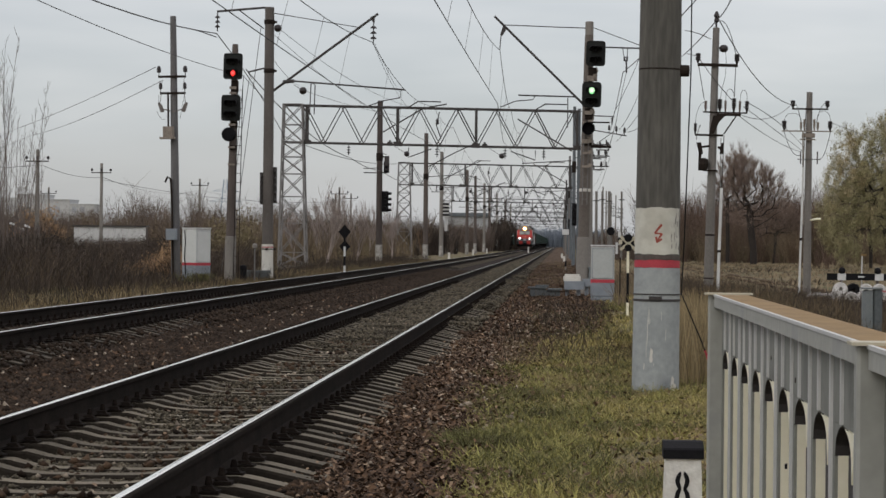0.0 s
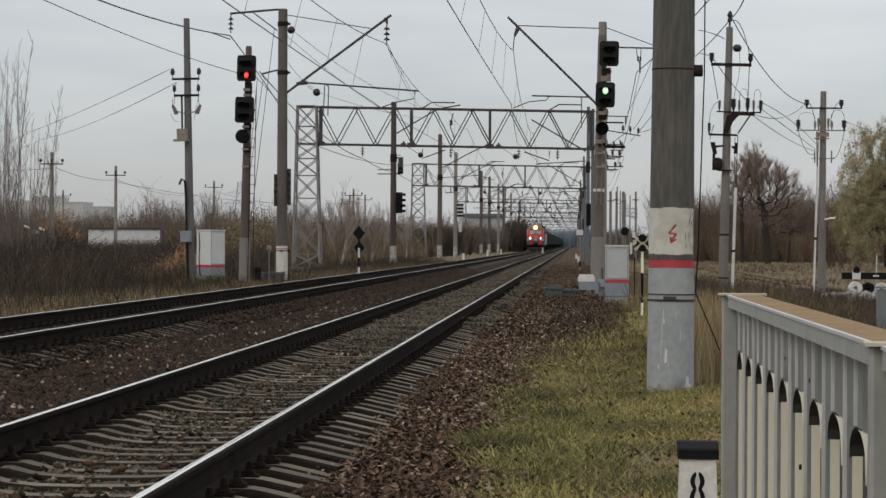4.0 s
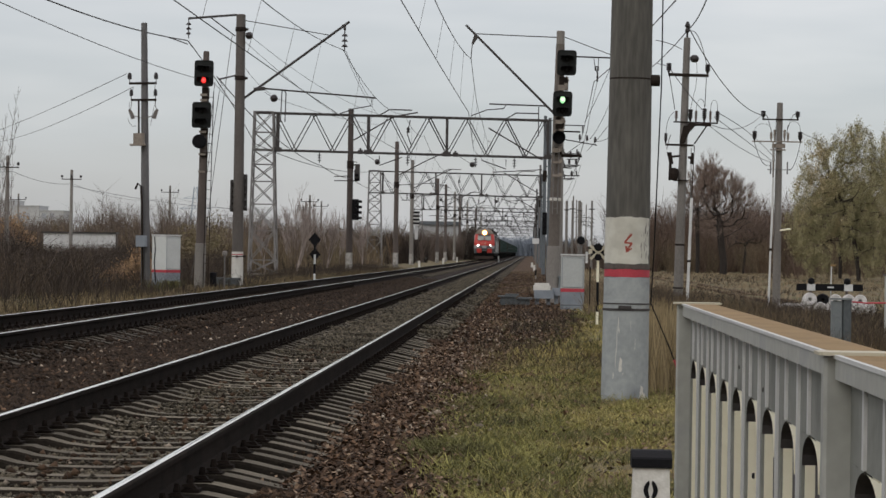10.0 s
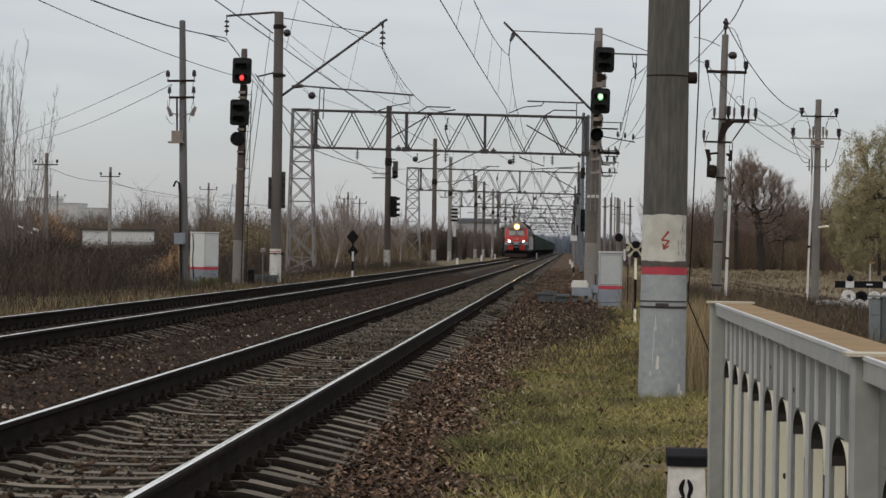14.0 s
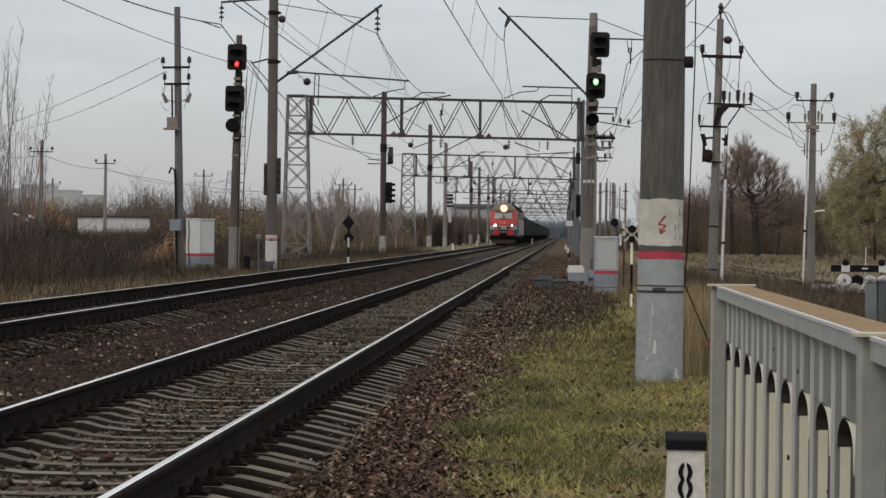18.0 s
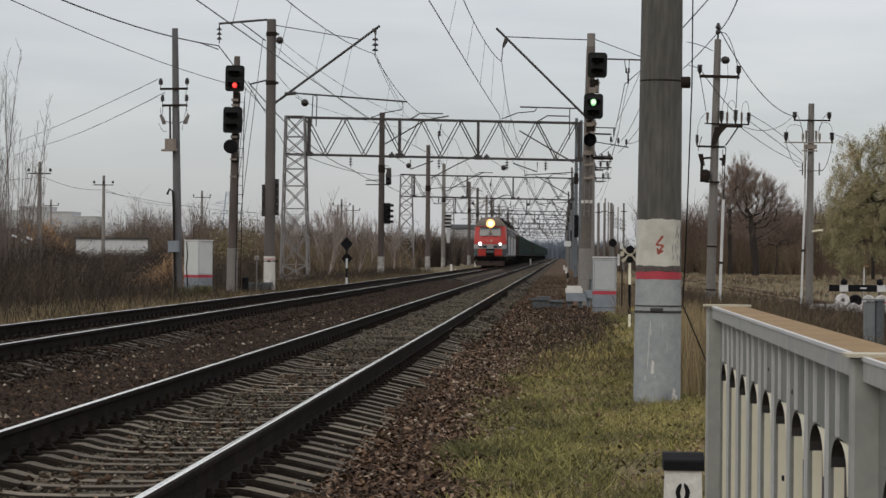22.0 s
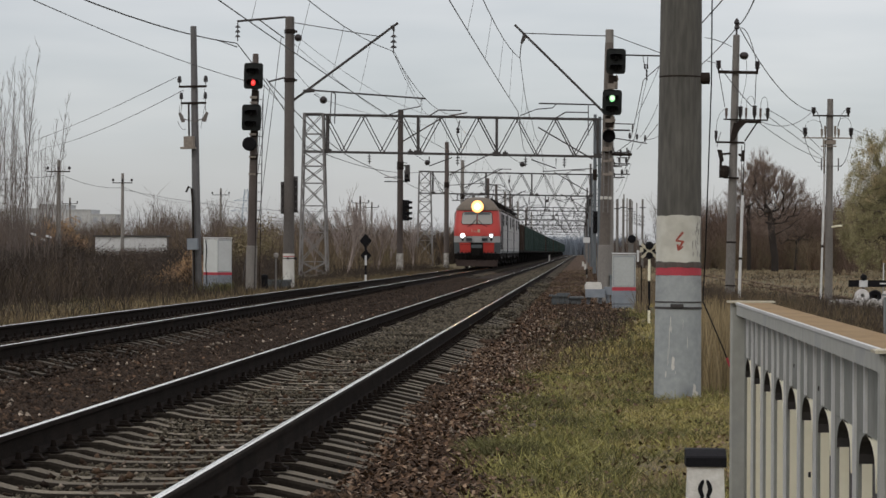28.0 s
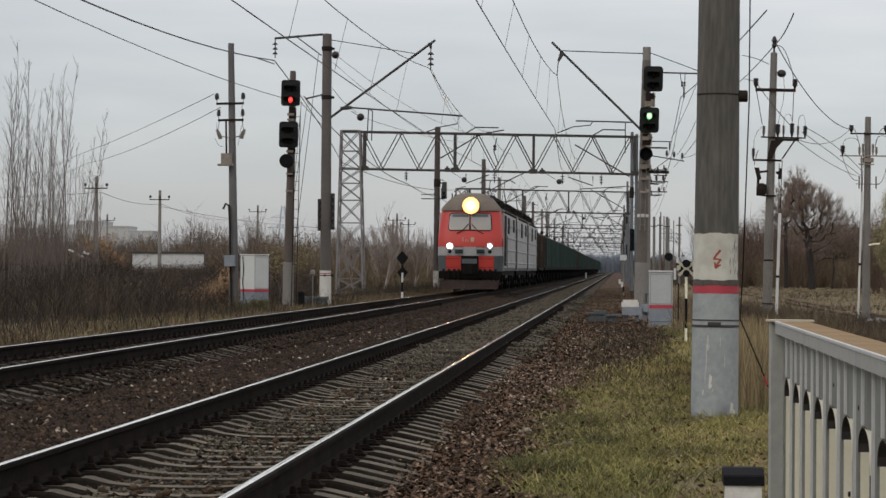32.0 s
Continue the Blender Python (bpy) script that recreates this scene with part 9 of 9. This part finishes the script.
stones("ballast_stones", 7000, (XN - 0.72, XN + 0.72), (27, 46), (0.025, 0.055), 0.3, BED_STONE, "patches of grey silt and stone over the sleepers", lift=0.07, rise=0.0)
stones("ballast_stones", 1500, (XN - 0.72, XN + 0.72), (15, 28), (0.02, 0.045), 0.3, BED_STONE, "thin patches of grey stone over the sleepers", lift=0.05, rise=-0.005)
stones("ballast_stones", 4500, (-5.4, -4.05), (12, 36), (0.035, 0.075), 0.3, STONE, "brown crushed stone between the tracks")
stones("ballast_stones", 1500, (XN - 0.74, XN + 0.74), (14, 60), (0.05, 0.09), 0.6, STONE, "brown stones between the rails")
stones("ballast_stones", 5000, (XL + 0.8, XL + 1.5), (-12, 100), (0.04, 0.09), 0.3, DARK_STONE, "crushed stone round the far sleeper ends", lift=0.05)
stones("ballast_stones", 6000, (XL + 0.8, XL + 1.5), (42, 130), (0.05, 0.1), 0.4, DARK_STONE, "crushed stone covering the far sleeper ends", rise=0.03)
stones("ballast_stones", 10000, (XL - 1.3, XL + 0.72), (28, 90), (0.04, 0.09), 0.35, DARK_STONE, "crushed stone between the far sleepers")
stones("ballast_stones", 12000, (XN - 0.74, XN + 0.74), (120, 230), (0.07, 0.14), 0.4, BED_STONE, "grey crushed stone covering the far sleepers", lift=0.03, rise=0.03)
leaves_on("leaf_litter", 24000, (-1.5, 0.35), (11, 36), (0.018, 0.046), "red-brown leaf litter on the ballast", shoulder, 0.035, LITTER)
leaves_on("leaf_litter", 14000, (-1.4, 1.4), (36, 90), (0.04, 0.08), "red-brown leaf litter on the ballast", shoulder, 0.04, LITTER)
leaves_on("leaf_litter", 700, (-5.5, -4.05), (18, 80), (0.03, 0.07), "red-brown leaf litter between the tracks", None, 0.04, LITTER)
leaves_on("leaf_litter", 7000, (-0.9, 2.6), (12, 40), (0.02, 0.05), "brown leaves caught in the grass", None, 0.015, LITTER)
leaves_on("fallen_leaves", 3000, (-1.6, 0.2), (12, 40), (0.02, 0.045), "fallen pale brown leaves on the ballast", shoulder, 0.045)
leaves_on("fallen_leaves", 1100, (-1.4, 1.4), (40, 85), (0.04, 0.075), "fallen pale brown leaves on the ballast", shoulder, 0.045)
leaves_on("fallen_leaves", 150, (-5.5, -4.05), (22, 70), (0.025, 0.06), "fallen brown leaves between the tracks", None, 0.05)
leaves_on("fallen_leaves", 260, (-0.6, 2.6), (12, 34), (0.025, 0.05), "a few pale leaves on the grass", grassy, 0.05)
leaves_on("fallen_leaves", 260, (XN - 1.2, XN + 1.2), (14, 50), (0.025, 0.05), "a few pale leaves between the rails", None, 0.03)


# ---------------------------------------------------------------- sleepers and fastenings
def sleeper_mesh(name):
    s = Shape()
    half = [(0.0, -0.247), (0.28, -0.243), (0.45, -0.225), (0.58, -0.192), (0.96, -0.19), (1.02, -0.2), (1.35, -0.272)]
    prof = [(-x, z) for x, z in half[:0:-1]] + half
    vs, n = [], len(prof)
    for x, z in prof:
        w = 0.112 if abs(x) > 0.5 else 0.095
        vs += [(x, -w - 0.03, -0.42), (x, -w, z - 0.016), (x, -w + 0.012, z), (x, w - 0.012, z), (x, w, z - 0.016), (x, w + 0.03, -0.42)]
    fs = [(6 * i + j, 6 * i + 6 + j, 6 * i + 7 + j, 6 * i + 1 + j) for i in range(n - 1) for j in range(5)]
    for k in (0, 6 * n - 6):
        fs += [(k, k + 1, k + 4, k + 5), (k + 1, k + 2, k + 3, k + 4)]
    s.add(vs, fs)
    return s


def sleepers(track_ob, y0, count, far, shift, sink, top):
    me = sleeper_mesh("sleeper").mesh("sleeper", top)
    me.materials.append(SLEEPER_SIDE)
    # upright faces take the darker colour that carries the shade of the gaps
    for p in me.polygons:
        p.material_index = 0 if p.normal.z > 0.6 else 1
    for i in range(count):
        ob = new("sleeper", me)
        ob.parent = track_ob
        y = y0 + 0.543 * i
        ob.location = (rng.uniform(-0.03, 0.03) + float(shift(y)), y + rng.uniform(-0.025, 0.025), rng.uniform(-0.014, 0.002) + float(sink(y)))
        ob.rotation_euler = (0, rng.uniform(-0.004, 0.004), rng.uniform(-0.014, 0.014))
    clips = Shape()
    for i in range(int((90 - y0) / 0.543)):
        y = y0 + 0.543 * i
        k0 = len(clips.v)
        for r in (-0.798, 0.798):
            for s in (-1, 1):
                x = r + s * 0.105
                clips.box(x - 0.075, x + 0.06, y - 0.07, y + 0.07, -0.196, -0.178)
                clips.add([(x - s * 0.05, y - 0.03, -0.165), (x + s * 0.045, y - 0.04, -0.18), (x + s * 0.045, y + 0.04, -0.18), (x - s * 0.05, y + 0.03, -0.165), (x - s * 0.03, y - 0.022, -0.155), (x + s * 0.02, y - 0.022, -0.152), (x + s * 0.02, y + 0.022, -0.152), (x - s * 0.03, y + 0.022, -0.155)],
                          [(0, 1, 2, 3), (4, 5, 6, 7), (0, 1, 5, 4), (1, 2, 6, 5), (2, 3, 7, 6), (3, 0, 4, 7)])
                clips.tube((x, y, -0.15), (x, y, -0.105), 0.022, 0.013, n=6)
        dx, dz = float(shift(y)), float(sink(y))
        clips.v[k0:] = [(px + dx, py, pz + dz) for px, py, pz in clips.v[k0:]]
    tagged(part("fastenings", clips, RAIL_SIDE, track_ob, "rusty rail clips and bolts"), kind="stuff")
    k = y0 + 0.543 * count
    base = sleeper_mesh("sleeper")
    v, f = np.array(base.v), np.array([q for q in base.f if len(q) == 4])
    ys = np.arange(k, far, 0.543)
    V = (v[None] + np.stack([shift(ys), ys, sink(ys)], 1)[:, None]).reshape(-1, 3)
    F = (np.arange(len(ys))[:, None, None] * len(v) + f[None]).reshape(-1, 4)
    ob = bulk("far_sleepers", V, F, BED)
    ob.parent = track_ob
    tagged(ob, "concrete sleepers in the distance", kind="stuff")


stones("ballast_stones", 5000, (XN - 0.72, XN - 0.3), (12.5, 50), (0.025, 0.06), 0.3, BED_STONE, "crushed stone heaped inside the left rail", lift=0.015, rise=0.005)
stalks("bed_weeds", 14000, (XN - 0.74, XN + 0.74), (13, 75), (0.015, 0.05), 1.0, (0.008, 0.018), BED_MOSS, "flat dead weeds and silt between the rails", "weeds", 220, 0.16, keep=lambda x, y: abs(x - XN) < 0.74)
stalks("bed_weeds", 5000, (XN - 0.74, XN - 0.42), (12.5, 45), (0.02, 0.06), 0.9, (0.008, 0.016), BED_MOSS, "low grey-green weeds inside the rail", "weeds", 90, 0.12, keep=lambda x, y: (x - XN > -0.74) & (x - XN < -0.3))
# thicker grass and larger leaves where the verge meets the ballast
stalks("grass_tufts", 4000, (-0.85, 0.25), (14.5, 27), (0.05, 0.14), 0.8, (0.005, 0.01), GRASS_GREEN, "fresh green grass tufts along the ballast", "grass", 40, 0.15, keep=grassy)
stalks("grass_tufts", 16000, (-0.8, 1.6), (12, 30), (0.03, 0.1), 0.8, (0.005, 0.01), GRASS_DARK, "dark green grass in the hollows of the verge", "grass", 34, 0.2, keep=grassy)
stalks("grass_tufts", 3500, (-0.75, -0.15), (16.6, 19.4), (0.05, 0.14), 0.7, (0.005, 0.01), GRASS_DARK, "dark matted grass at the ballast edge", "grass", 5, 0.18)
stalks("grass", 45000, (-0.6, 1.6), (10.5, 16), (0.02, 0.07), 0.95, (0.004, 0.008), GRASS, "short yellowing grass on the verge", "grass", keep=grassy)
stalks("dead_grass", 26000, (-0.8, 2.4), (11, 34), (0.02, 0.07), 1.0, (0.004, 0.009), THATCH, "matted brown dead grass in the verge", "grass", 150, 0.2, keep=grassy)
stalks("grass_tufts", 5200, (-0.7, 2.2), (12.5, 30), (0.05, 0.12), 0.75, (0.005, 0.01), GRASS_GREEN, "tall green grass tufts on the verge", "grass", 120, 0.09, keep=grassy)
stalks("grass_tufts", 4200, (-0.75, 2.2), (12.5, 30), (0.05, 0.13), 0.7, (0.005, 0.01), GRASS_DARK, "tall dark grass tufts on the verge", "grass", 90, 0.1, keep=grassy)
stalks("dry_stalks", 420, (-0.5, 1.8), (14, 30), (0.04, 0.12), 0.7, (0.003, 0.006), PALE_STALK, "pale dry stalks standing in the grass", "grass", 40, 0.15, keep=grassy)
leaves_on("leaf_litter", 3000, (-1.5, 0.3), (11, 40), (0.03, 0.06), "large red-brown leaves on the ballast", shoulder, 0.05, LITTER)
leaves_on("fallen_leaves", 700, (-1.6, 0.3), (11, 40), (0.03, 0.05), "large pale brown leaves on the ballast", shoulder, 0.055)
leaves_on("leaf_litter", 500, (-0.8, 2.4), (12, 30), (0.03, 0.055), "large brown leaves lying on the grass", grassy, 0.06, LITTER)
straight = lambda y: np.zeros(np.shape(y))
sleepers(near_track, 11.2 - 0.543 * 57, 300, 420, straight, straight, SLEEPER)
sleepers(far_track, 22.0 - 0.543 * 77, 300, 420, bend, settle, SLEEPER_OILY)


motions()
